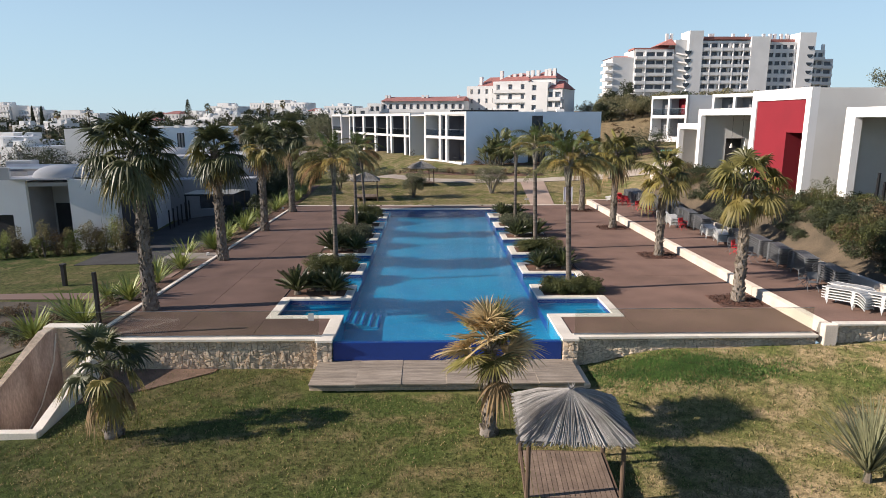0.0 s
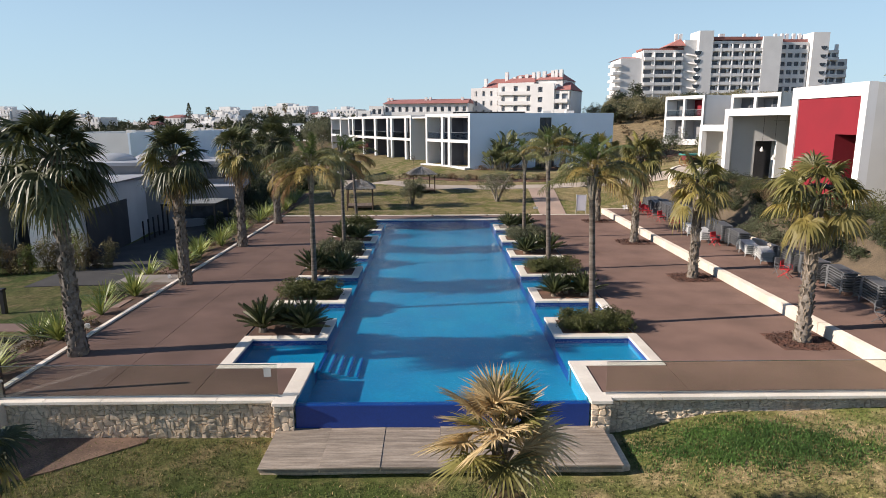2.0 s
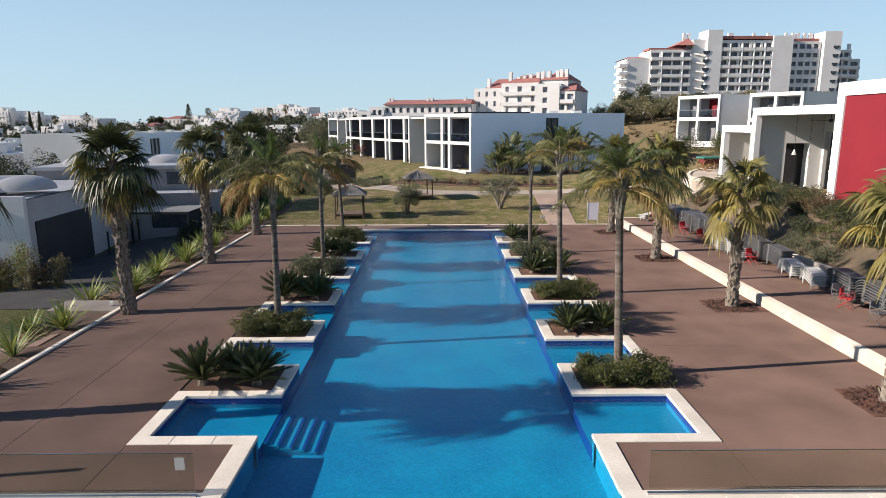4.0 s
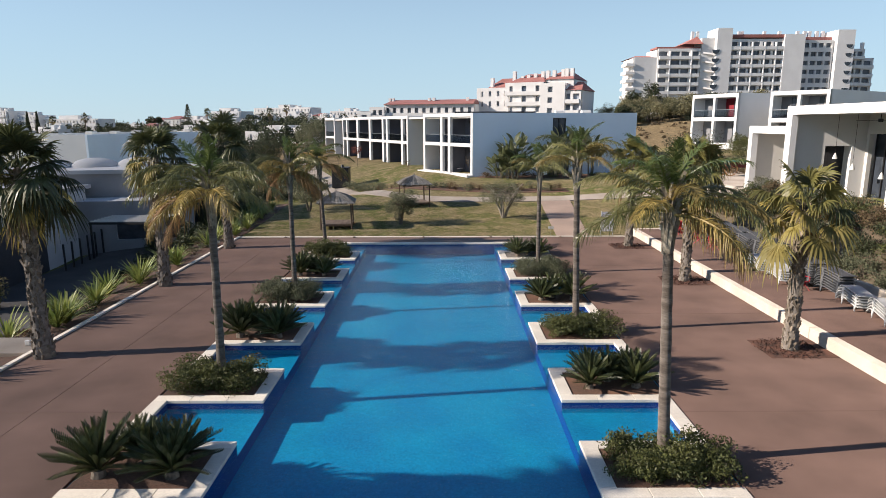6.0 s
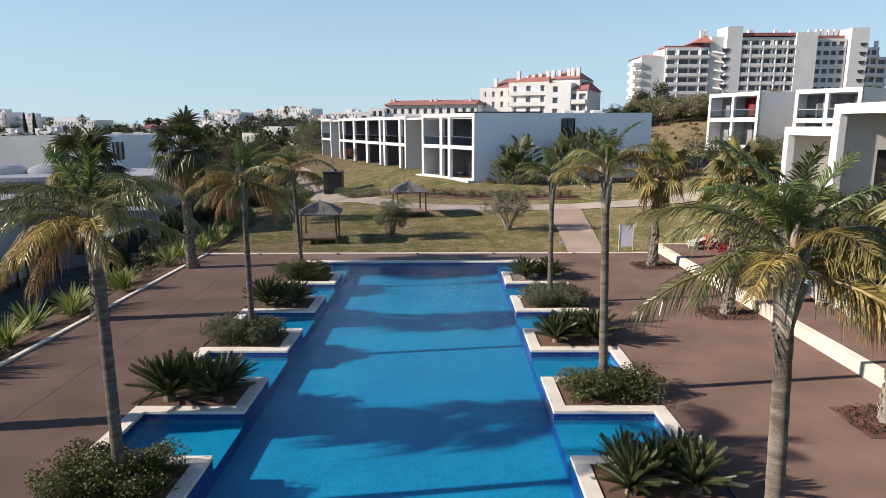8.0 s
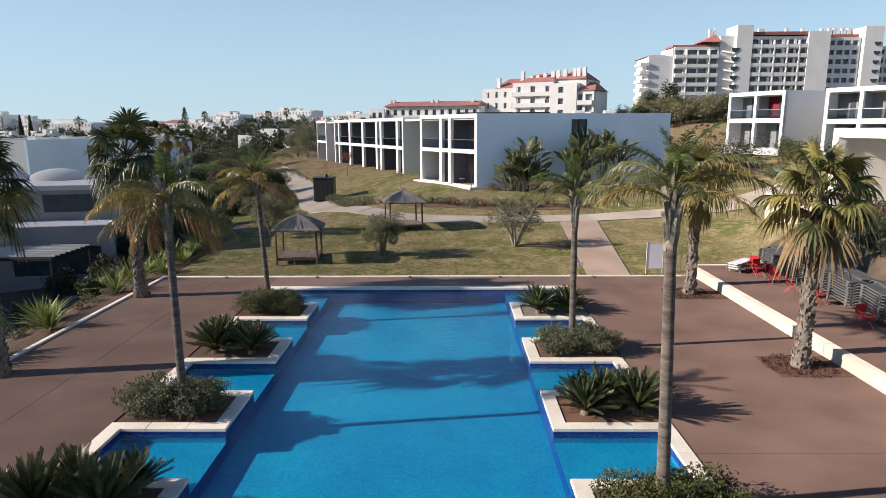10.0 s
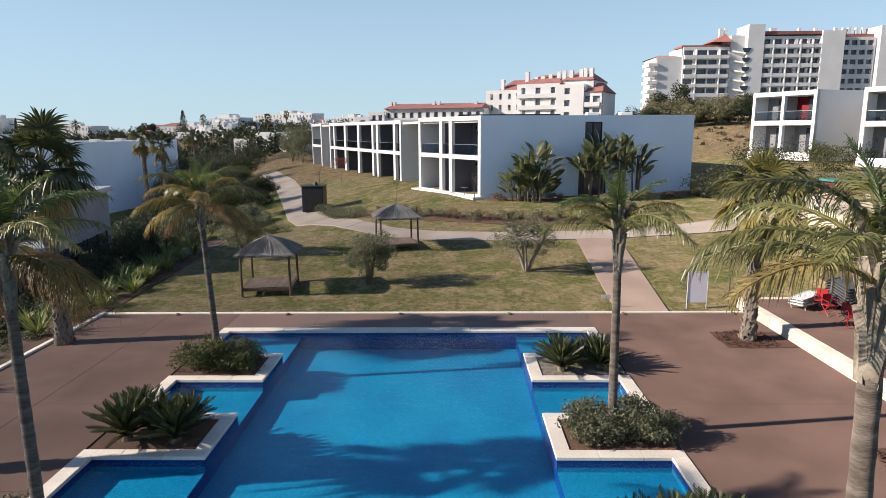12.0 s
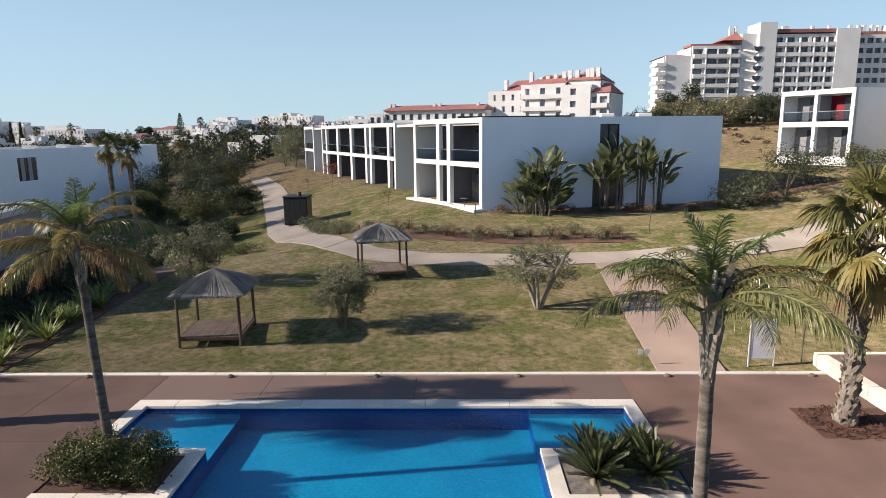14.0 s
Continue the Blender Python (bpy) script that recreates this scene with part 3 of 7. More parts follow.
part("weir_wall", Form().box(-4.5, 4.5, POOL_NEAR - 0.12, POOL_NEAR + 0.12, -1.7, WATER_Z - 0.012, bevel=0.02), TILEDARK, pool, "dark blue tiled overflow wall")
band = Form()
for sx in (-1, 1):
    for i, n0 in enumerate([26.2] + [f + 2.5 for f in PLANTERS]):
        n1 = PLANTERS[i] if i < 6 else POOL_FAR
        a, b = (7.392, 7.404)
        band.box(min(sx * a, sx * b), max(sx * a, sx * b), n0, n1, -0.26, -0.055)
        # pool-facing sides dark down to the floor, deeper than the waterline tiles
        band.box(min(sx * 4.492, sx * 4.504), max(sx * 4.492, sx * 4.504), n0, n1, -0.775, -0.402)
        band.box(min(sx * 4.5, sx * 7.39), max(sx * 4.5, sx * 7.39), n1 - 0.008, n1 + 0.004, -0.26, -0.055)
        if i < 6:
            band.box(min(sx * 4.492, sx * 4.504), max(sx * 4.492, sx * 4.504), n1, n1 + 2.5, -0.775, -0.055)
# far wall dark to the floor: its shading and reflection painted as a band
band.box(-4.48, 4.48, POOL_FAR - 0.008, POOL_FAR + 0.004, -0.775, -0.055)
part("tile_band", band, TILEDARK, pool, "dark blue waterline tiles, with the far wall's shade drawn in")
for i in range(5):       # entry steps from the first alcove into the pool
    st = part("step", Form().box(-4.72 + i * 0.34, -4.38 + i * 0.34, 26.6, 28.5, -1.0, -0.42 - i * 0.07, bevel=0.01), TILE, pool)
    part("step_edge", Form().box(-4.46 + i * 0.34, -4.378 + i * 0.34, 26.62, 28.48, -0.425 - i * 0.07, -0.414 - i * 0.07), TILEDARK, st, "dark blue step nosing")
wf = Form()
wf.add([(-4.5, POOL_NEAR - 0.12, WATER_Z), (4.5, POOL_NEAR - 0.12, WATER_Z), (4.5, POOL_FAR, WATER_Z), (-4.5, POOL_FAR, WATER_Z)], [(0, 1, 2, 3)])
for sx in (-1, 1):
    for i, n0 in enumerate([26.2] + [f + 2.5 for f in PLANTERS]):
        n1 = PLANTERS[i] if i < 6 else POOL_FAR
        a, b = sorted((sx * 4.5, sx * 7.4))
        wf.add([(a, n0, WATER_Z), (b, n0, WATER_Z), (b, n1, WATER_Z), (a, n1, WATER_Z)], [(0, 1, 2, 3)])
tagged(part("water", wf, WATER), "clear blue pool water with light ripples", "water", kind="structure")

def coping(x0, x1, y0, y1):
    """Pale kerb stones in a row, with open joints."""
    lx, ly = x1 - x0, y1 - y0
    n = max(1, round(max(lx, ly) / 1.25))
    for i in range(n):
        if lx >= ly:
            b = (x0 + lx * i / n, x0 + lx * (i + 1) / n - 0.004, y0, y1)
        else:
            b = (x0, x1, y0 + ly * i / n, y0 + ly * (i + 1) / n - 0.004)
        part("coping_stone", Form().box(*b, -0.07, 0.03, bevel=0.012), COPING, pool)
for sx in (-1, 1):
    def cp(a, b, y0, y1):
        coping(min(sx * a, sx * b), max(sx * a, sx * b), y0, y1)
    cp(4.47, 5.0, 23.55, 25.78); cp(4.47, 7.8, 25.78, 26.22)
    for i, n0 in enumerate([26.22] + [f + 2.5 for f in PLANTERS]):
        n1 = PLANTERS[i] if i < 6 else POOL_FAR
        cp(7.38, 7.8, n0, n1)
        if i < 6:
            f0 = PLANTERS[i]
            cp(4.47, 7.8, f0 - 0.02, f0 + 0.36)
            cp(4.47, 4.88, f0 + 0.36, f0 + 2.14)
            cp(4.47, 7.8, f0 + 2.14, f0 + 2.52)
coping(-7.8, 7.8, POOL_FAR - 0.02, 59.35)
for sx in (-1, 1):
    for i, f0 in enumerate(PLANTERS):
        a, b = sorted((sx * 4.88, sx * 7.72))
        solid("planting_soil", Form().box(a, b, f0 + 0.36, f0 + 2.14, -0.05, 0.0), GRAVEL if (sx > 0 and i == 5) else EARTH, "soil bed inside the pool planter", "soil", kind="structure")

# edges of the terrace
kerb = tagged(new("kerb"), "low pale concrete kerb round the terrace", "kerb", kind="structure")
for i in range(19):
    part("kerb_stone", Form().box(-14.2, -14.0, 23.6 + i * 2.0, 25.595 + i * 2.0, -0.4, 0.07, bevel=0.015), COPING, kerb)
for i in range(15):
    part("kerb_stone", Form().box(-14.0 + i * 1.95, -12.055 + i * 1.95, 61.4, 61.6, -0.4, 0.05, bevel=0.015), COPING, kerb)

# right side: step up to the lounger terrace
low_wall = tagged(new("low_wall"), "low cream rendered wall stepping up to the upper terrace", "wall", kind="structure")
for i, y in enumerate((23.4, 29.0, 39.2, 49.3, 59.3)):
    y1 = (29.0, 39.2, 49.3, 59.3, 62.1)[i]
    off = 0.0
    part("wall_segment", Form().box(15.0 + off, 15.38 + off, y + 0.01, y1 - 0.01, -0.4, 0.455, bevel=0.02), CREAM, low_wall)
part("end_pier", Form().box(14.92, 15.44, 23.05, 23.39, -1.0, 0.49, bevel=0.02), CREAM, low_wall)
upper = tagged(new("upper_terrace_floor"), "brown concrete upper terrace for stacked loungers", "terrace", kind="structure")
for i in range(4):
    part("slab", Form().box(15.39, 20.3, 23.5 + i * 9.65, 23.494 + (i + 1) * 9.65, -0.1, 0.44, bevel=0.004), DECK, upper)
part("end_kerb", Form().box(15.0, 20.5, 62.12, 62.34, -0.4, 0.475, bevel=0.02), CREAM, low_wall)
retain = Form().box(20.3, 20.55, 23.5, 62.1, 0.0, 0.90, bevel=0.02)
solid("retaining_wall", retain, CREAM, "low cream wall behind the lounger terrace", "wall", kind="structure")

# stone faced retaining wall at the near end
def rubble(wall, x0, x1, z_of, y, seed, cell=0.125, rows=13, top=-0.06):
    """Uneven stones set a little proud of the mortar, one by one."""
    rng = random.Random(seed)
    nx = max(2, int((x1 - x0) / cell))
    pts, taken, made = {}, set(), 0
    rest = Form()
    def at(i, j):
        if (i, j) not in pts:
            zb = z_of(x0 + (x1 - x0) * min(max(i, 0), nx) / nx)
            h = (top - zb) / rows
            ji, jj = (0.0 if i <= 0 or i >= nx else rng.uniform(-0.42, 0.42)), (0.0 if j <= 0 or j >= rows else rng.uniform(-0.45, 0.45))
            pts[i, j] = (x0 + (x1 - x0) / nx * (i + ji + (0.4 if j % 2 and 0 < i < nx - 1 else 0)), zb + h * (j + jj))
        return pts[i, j]
    for j in range(rows):
        for i in range(nx):
            if (i, j) in taken:
                continue
            q = rng.random()
            w = 2 if q < 0.22 and i + 1 < nx and (i + 1, j) not in taken else 1
            t = 2 if q > 0.78 and j + 1 < rows else 1
            for a in range(w):
                for b in range(t):
                    taken.add((i + a, j + b))
            q = [at(i, j), at(i + w, j), at(i + w, j + t), at(i, j + t)]
            cx, cz = sum(p[0] for p in q) / 4, sum(p[1] for p in q) / 4
            k, d = 0.985, rng.uniform(0.015, 0.065)
            outer = []
            for a in range(4):
                p, r = q[a], q[(a + 1) % 4]
                f0, f1 = rng.uniform(0.06, 0.22), rng.uniform(0.78, 0.94)
                outer += [(p[0] * (1 - f0) + r[0] * f0, p[1] * (1 - f0) + r[1] * f0), (p[0] * (1 - f1) + r[0] * f1, p[1] * (1 - f1) + r[1] * f1)]
            base = [(cx + (p[0] - cx) * k, y + 0.01, cz + (p[1] - cz) * k) for p in outer]
            tilt = (rng.uniform(-0.12, 0.12), rng.uniform(-0.12, 0.12))
            mid = [(cx + (p[0] - cx) * k * 0.84, y - d + tilt[0] * (p[0] - cx) + tilt[1] * (p[1] - cz), cz + (p[1] - cz) * k * 0.84) for p in outer]
            crest = (cx + rng.uniform(-0.03, 0.03), y - d * 1.1, cz + rng.uniform(-0.02, 0.02))
            fs = [(a, (a + 1) % 8, 8 + (a + 1) % 8, 8 + a) for a in range(8)] + [(8 + a, 8 + (a + 1) % 8, 16) for a in range(8)]
            made += 1
            if made <= 300:
                part("stone", Form().add(base + mid + [crest], fs), STONE, wall)
            else:
                rest.add(base + mid + [crest], fs)
    if rest.f:
        tagged(part("stones", rest, STONE, wall), kind="stuff")
def low_left(x):
    return -1.72
def low_right(x):
    return gz(max(x, 5.2), 23.0) - 0.08
for name, x0, x1, z_of in (("stone_wall", -13.9, -5.15, low_left), ("stone_wall", 5.15, 14.75, low_right)):
    w = tagged(new(name), "rubble limestone retaining wall below a pale coping", "wall", kind="structure")
    part("backing", Form().box(x0, x1, 23.32, 23.6, -2.2, -0.06), MORTAR, w, "recessed mortar")
    n = round((x1 - x0) / 1.6)
    for i in range(n):
        part("coping_stone", Form().box(x0 + (x1 - x0) * i / n, x0 + (x1 - x0) * (i + 1) / n - 0.004, 23.14, 23.545, -0.06, 0.05, bevel=0.012), COPING, w)
    rubble(w, x0, x1, z_of, 23.32, 7 if x0 < 0 else 8)
for sx in (-1, 1):        # piers at both ends of the weir
    w = tagged(new("stone_pier"), "rubble limestone pier beside the overflow edge", "wall", kind="structure")
    a, b = sorted((sx * 4.52, sx * 5.13))
    part("backing", Form().box(a + 0.04, b - 0.04, 22.98, 23.6, -1.5, -0.06), MORTAR, w)
    part("coping_stone", Form().box(a - 0.03, b + 0.03, 22.90, 23.545, -0.06, 0.05, bevel=0.012), COPING, w)
    rubble(w, a, b, lambda x: -1.45, 22.98, 21 + sx, 0.2, 8)
w = tagged(new("stone_wall"), "low rubble wall under the upper terrace", "wall", kind="structure")
part("backing", Form().box(15.46, 24, 23.35, 23.55, -1.2, 0.40), MORTAR, w)
rubble(w, 15.48, 23.9, lambda x: -0.55, 23.35, 9, 0.16, 6, 0.40)
for i in range(5):
    part("coping_stone", Form().box(15.46 + i * 1.7, 17.155 + i * 1.7, 23.2, 23.56, 0.40, 0.48, bevel=0.012), COPING, w)

# timber landing below the weir
landing = tagged(new("timber_landing"), "weathered timber landing of six slightly tilted panels", "platform", group="")
rng = random.Random(3)
for i in range(6):
    pnl = part("panel", Form().box(-0.81, 0.81, -1.1, 1.1, -0.16, -0.05), WOOD, landing, m=pose(-4.23 + i * 1.66, 21.96 - 0.02 * (i % 2), -0.84 + rng.uniform(-0.02, 0.02), rng.uniform(-0.6, 0.6), rng.uniform(-0.5, 0.5), rng.uniform(-0.6, 0.6)))
    for j in range(15):
        part("plank", Form().box(-0.83, 0.83, -1.15 + j * 0.153, -1.004 + j * 0.153, -0.05, 0.0, bevel=0.006), WOOD, pnl)
part("plinth", Form().box(-5.1, 5.2, 21.1, 22.9, -1.9, -1.01, bevel=0.05), STONE, landing, "rubble plinth")

# sunken stone bay beside the terrace
bay = tagged(new("stone_bay"), "sloping rubble wing walls of a sunken service bay", "wall", kind="structure")
def wing(pts, thick):
    f = Form()
    n = len(pts)
    vs = [(x, y, z) for x, y, z in pts] + [(x, y, -3.4) for x, y, z in pts]
    vs += [(x + thick, y, z) for x, y, z in pts] + [(x + thick, y, -3.4) for x, y, z in pts]
    fs = []
    for i in range(n - 1):
        fs += [(i, i + 1, n + i + 1, n + i), (2 * n + i, 3 * n + i, 3 * n + i + 1, 2 * n + i + 1), (i, 2 * n + i, 2 * n + i + 1, i + 1)]
    fs += [(0, n, 3 * n, 2 * n), (n - 1, 3 * n - 1, 4 * n - 1, 2 * n - 1)]
    return f.add(vs, fs)
part("wing_wall", wing([(-15.6, 23.5, 0.55), (-15.6, 22.7, 0.55), (-15.6, 20.3, -0.42), (-15.6, 18.0, -1.0), (-15.6, 15, -2.0)], 0.35), STONE, bay, "tall sloping wing wall")
part("wing_wall", wing([(-13.7, 23.3, 0.05), (-13.35, 20.5, -0.5), (-13.1, 17.9, -1.04)], 0.3), COPING, bay, "low sloping wing wall with pale cap")
part("back_wall", Form().box(-15.25, -13.6, 23.3, 23.6, -3.4, 0.5, bevel=0.03), STONE, bay)
part("inner_face", Form().add([(-15.245, 23.29, 0.5), (-15.245, 22.6, 0.5), (-15.245, 18.1, -1.02), (-15.245, 18.1, -3.3), (-15.245, 23.29, -3.3), (-15.249, 23.29, 0.5), (-15.249, 22.6, 0.5), (-15.249, 18.1, -1.02), (-15.249, 18.1, -3.3), (-15.249, 23.29, -3.3)], [(0, 1, 2, 3, 4), (9, 8, 7, 6, 5)]), PINKRENDER, bay, "pinkish stained render")
part("front_kerb", Form().box(-15.6, -12.82, 17.75, 18.0, -3.4, -1.0, bevel=0.02), COPING, bay, "low front wall with pale cap")
part("cap", Form().box(-15.7, -13.6, 23.2, 23.65, 0.5, 0.58, bevel=0.015), COPING, bay)
part("bay_floor", Form().box(-15.24, -13.3, 18.0, 23.3, -3.4, -3.1), EARTH, bay)
hose = thing("garden_hose", (0, 0, 0), "pale garden hose hanging in the stone bay", "hose")
part("tube", Form().tube([(-15.1, 23.0, 0.4), (-15.06, 22.6, -0.6), (-15.08, 21.6, -1.9), (-15.1, 20.6, -2.6), (-14.9, 19.8, -3.05)], 0.025, 6), COPING, hose)
pipe = thing("drain_pipe", (-14.5, 23.22, -3.1), "thin grey drain pipe against the bay wall", "pipe")
part("tube", Form().tube([(0, 0, 0), (0, 0, 3.3)], 0.035, 8), METAL, pipe)

# frameless glass balustrades
def balustrade(x0, x1, y, n):
    rail = tagged(new("glass_balustrade"), "frameless clear glass balustrade on the terrace edge", "balustrade", group="balustrades")
    for i in range(n):
        a, b = x0 + (x1 - x0) * i / n + 0.008, x0 + (x1 - x0) * (i + 1) / n - 0.008
        g = part("glass_panel", Form().box(a, b, y, y + 0.012, 0.06, 1.10), RAIL, rail)
        part("edge_strip", Form().box(a, b, y - 0.004, y + 0.016, 1.10, 1.118), METAL, g, "polished top edge")
    part("base_channel", Form().box(x0, x1, y - 0.03, y + 0.045, 0.048, 0.09), METAL, rail)
balustrade(-14.5, -5.05, 23.38, 5)
balustrade(5.05, 14.6, 23.38, 5)


# ---- buildings ----
def span(o, e):
    """A pose whose x runs from o to e on the plan and whose z is up; its length."""
    d = Vector((e[0] - o[0], e[1] - o[1], 0))
    return Matrix.Translation((o[0], o[1], 0)) @ Matrix.Rotation(math.atan2(d.y, d.x), 4, "Z"), d.length


def pierced(f, m, w, z0, z1, y0, y1, holes):
    """One closed wall of width w along x between y0 and y1, open at holes (x0, x1, z0, z1)."""
    xs = sorted({0, w, *[h[0] for h in holes], *[h[1] for h in holes]})
    zs = sorted({z0, z1, *[min(max(h[2], z0), z1) for h in holes], *[min(max(h[3], z0), z1) for h in holes]})
    def full(i, k):
        if not (0 <= i < len(xs) - 1 and 0 <= k < len(zs) - 1):
            return False
        cx, cz = (xs[i] + xs[i + 1]) / 2, (zs[k] + zs[k + 1]) / 2
        return not any(h[0] < cx < h[1] and h[2] < cz < h[3] for h in holes)
    index, vs, fs = {}, [], []
    def v(i, y, k):
        if (i, y, k) not in index:
            index[i, y, k] = len(vs)
            vs.append((xs[i], y, zs[k]))
        return index[i, y, k]
    for i in range(len(xs) - 1):
        for k in range(len(zs) - 1):
            if not full(i, k):
                continue
            fs.append((v(i, y0, k), v(i + 1, y0, k), v(i + 1, y0, k + 1), v(i, y0, k + 1)))
            fs.append((v(i, y1, k), v(i, y1, k + 1), v(i + 1, y1, k + 1), v(i + 1, y1, k)))
            if not full(i - 1, k):
                fs.append((v(i, y0, k), v(i, y0, k + 1), v(i, y1, k + 1), v(i, y1, k)))
            if not full(i + 1, k):
                fs.append((v(i + 1, y0, k), v(i + 1, y1, k), v(i + 1, y1, k + 1), v(i + 1, y0, k + 1)))
            if not full(i, k - 1):
                fs.append((v(i, y0, k), v(i, y1, k), v(i + 1, y1, k), v(i + 1, y0, k)))
            if not full(i, k + 1):
                fs.append((v(i, y0, k + 1), v(i + 1, y0, k + 1), v(i + 1, y1, k + 1), v(i, y1, k + 1)))
    return f.add(vs, fs, m)


def bay_module(house, o, e, z0, z1, bays, depth=2.4, furniture=()):
    """A white frame two storeys high with deep loggias: each bay (x0, x1) opens on both floors."""
    m, w = span(o, e)
    zm = (z0 + z1) / 2 - 0.1
    holes = []
    for a, b in bays:
        holes += [(a, b, z0 + 0.25, zm - 0.15), (a, b, zm + 0.27, z1 - 0.42)]
    part("facade_frame", pierced(Form(), m, w, z0, z1, -0.02, 0.35, holes), WHITE, house, "white frame of the loggias")
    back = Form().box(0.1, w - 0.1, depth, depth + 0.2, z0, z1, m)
    part("loggia_wall", back, LOGGIASHADE, house, "dark grey wall inside the loggias, recess shade in its colour")
    part("loggia_floor", Form().box(0.05, w - 0.05, 0.3, depth, zm - 0.15, zm + 0.2, m), WHITE, house)
    for a in (0.004, w - 0.204):
        part("loggia_side", Form().box(a, a + 0.2, 0.351, depth + 0.19, z0 + 0.01, z1 - 0.01, m), WHITE, house)
    part("loggia_floor", Form().box(-0.1, w + 0.1, -0.9, depth, z0 - 0.35, z0 + 0.2, m), WHITE, house, "pale plinth")
    part("loggia_ceiling", Form().box(0.05, w - 0.05, 0.3, depth, z1 - 0.42, z1 - 0.1, m), LOGGIASHADE, house)
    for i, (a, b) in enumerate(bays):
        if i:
            part("divider", Form().box((bays[i - 1][1] + a) / 2 - 0.07, (bays[i - 1][1] + a) / 2 + 0.07, 0.35, depth, z0, z1 - 0.2, m), LOGGIASHADE, house)
        for z, t in ((z0 + 0.25, zm - 0.15), (zm + 0.27, z1 - 0.42)):
            if b - a > 1.6:
                x0 = a + 0.25 * (b - a)
                win = part("patio_door", Form().box(x0, b - 0.2, depth - 0.06, depth - 0.02, z, t - 0.35, m), FARWIN, house, "dark sliding glass door")
                part("frame", Form().box(x0 - 0.05, x0 + 0.02, depth - 0.1, depth - 0.03, z, t - 0.3, m).box((x0 + b - 0.2) / 2 - 0.03, (x0 + b - 0.2) / 2 + 0.03, depth - 0.1, depth - 0.03, z, t - 0.3, m), BLACKM, win)
                part("wall_lamp", Form().box(a + 0.15 * (b - a), a + 0.15 * (b - a) + 0.12, depth - 0.1, depth, t - 0.75, t - 0.55, m), BLACKM, house)
            if z > zm:
                g = part("balcony_glass", Form().box(a, b, 0.12, 0.135, z + 0.02, z + 0.95, m), BALGLASS, house)
                part("handrail", Form().box(a, b, 0.10, 0.16, z + 0.95, z + 1.0, m), METAL, g)


def hull(house, pts, z0, z1, name="wall", material=None, roof=True, faces=None):
    """Outer walls of a plan polygon (some sides left out), and a flat roof with a low parapet."""
    n = len(pts)
    f = Form()
    for i in range(n):
        if faces is None or i in faces:
            m, w = span(pts[i], pts[(i + 1) % n])
            f.box(0, w, 0, 0.3, z0, z1, m)
    part(name, f, material or WHITE, house)
    if roof:
        cx, cy = sum(q[0] for q in pts) / n, sum(q[1] for q in pts) / n
        pts = [tuple(Vector(q) + (Vector((cx, cy)) - Vector(q)).normalized() * 0.5) for q in pts]
        part("roof", Form().add([(x, y, z1 - 0.35) for x, y in pts] + [(x, y, z1 - 0.6) for x, y in pts],
                                [tuple(range(n)), tuple(range(2 * n - 1, n - 1, -1))] + [(i, (i + 1) % n, n + (i + 1) % n, n + i) for i in range(n)]), OFFWHITE, house, "flat pale roof")


HOTEL_Z, HOTEL_TOP = 1.85, 9.4
hotel = thing("hotel_wing", (0, 0, 0), "long white two-storey hotel wing with framed loggias", "building")
C1, M1 = (4.45, 91.8), (-1.72, 101.8)
d1 = Vector((M1[0] - C1[0], M1[1] - C1[1])).normalized()
F2, F2E = (-4.28, 110.2), (-18.5, 139.5)
G3, G3E = (-20.9, 144.6), (-24.3, 152.5)
RT = (24.9, 95.3)
w1 = (Vector(M1) - Vector(C1)).length
def flip(w, bays):
    return sorted((w - b, w - a) for a, b in bays)
bay_module(hotel, M1, C1, HOTEL_Z, HOTEL_TOP, flip(w1, [(0.45, 5.0), (5.55, 6.85), (7.4, w1 - 0.45)]))
w2 = (Vector(F2E) - Vector(F2)).length
bays2 = [(a * w2 / 36.9, b * w2 / 36.9) for a, b in ((0.5, 2.2), (3.0, 9.4), (10.2, 11.5), (12.3, 18.6), (19.6, 26.2), (27.2, 33.4), (34.1, 36.4))]
bay_module(hotel, F2E, F2, HOTEL_Z - 0.3, HOTEL_TOP - 0.1, flip(w2, bays2))
bay_module(hotel, G3E, G3, HOTEL_Z - 0.2, HOTEL_TOP - 0.1, [(0.5, 8.0)])
end = Form()
m_end, w_end = span(C1, RT)
pierced(end, m_end, w_end, HOTEL_Z - 0.6, HOTEL_TOP, 0, 0.35, [(9.9, 11.6, 5.85, 8.8), (9.4, 12.2, 1.3, 4.3)])
# blue shade painted into the white wall
part("end_wall", end, SHADEBLUE, hotel, "plain white rendered end wall, its blue shade in the colour")
wn = part("window", Form().box(9.9, 11.6, 0.2, 0.24, 5.85, 8.8, m_end), FARWIN, hotel, "tall dark window")
part("frame", Form().box(9.9, 9.98, 0.12, 0.2, 5.85, 8.8, m_end).box(11.52, 11.6, 0.12, 0.2, 5.85, 8.8, m_end).box(10.7, 10.78, 0.12, 0.2, 5.85, 8.8, m_end).box(9.9, 11.6, 0.12, 0.2, 8.72, 8.8, m_end), BLACKM, wn)
part("window", Form().box(9.4, 12.2, 0.25, 0.29, 1.3, 4.4, m_end), FARWIN, hotel, "dark glazed garden door")
RB = (24.9 - 14.0, 95.05 + 62.0)
hull(hotel, [C1, RT, (19.0, 140.0), RB, G3E, G3, F2E, F2, M1], HOTEL_Z - 0.5, HOTEL_TOP, faces=(1, 2, 3))
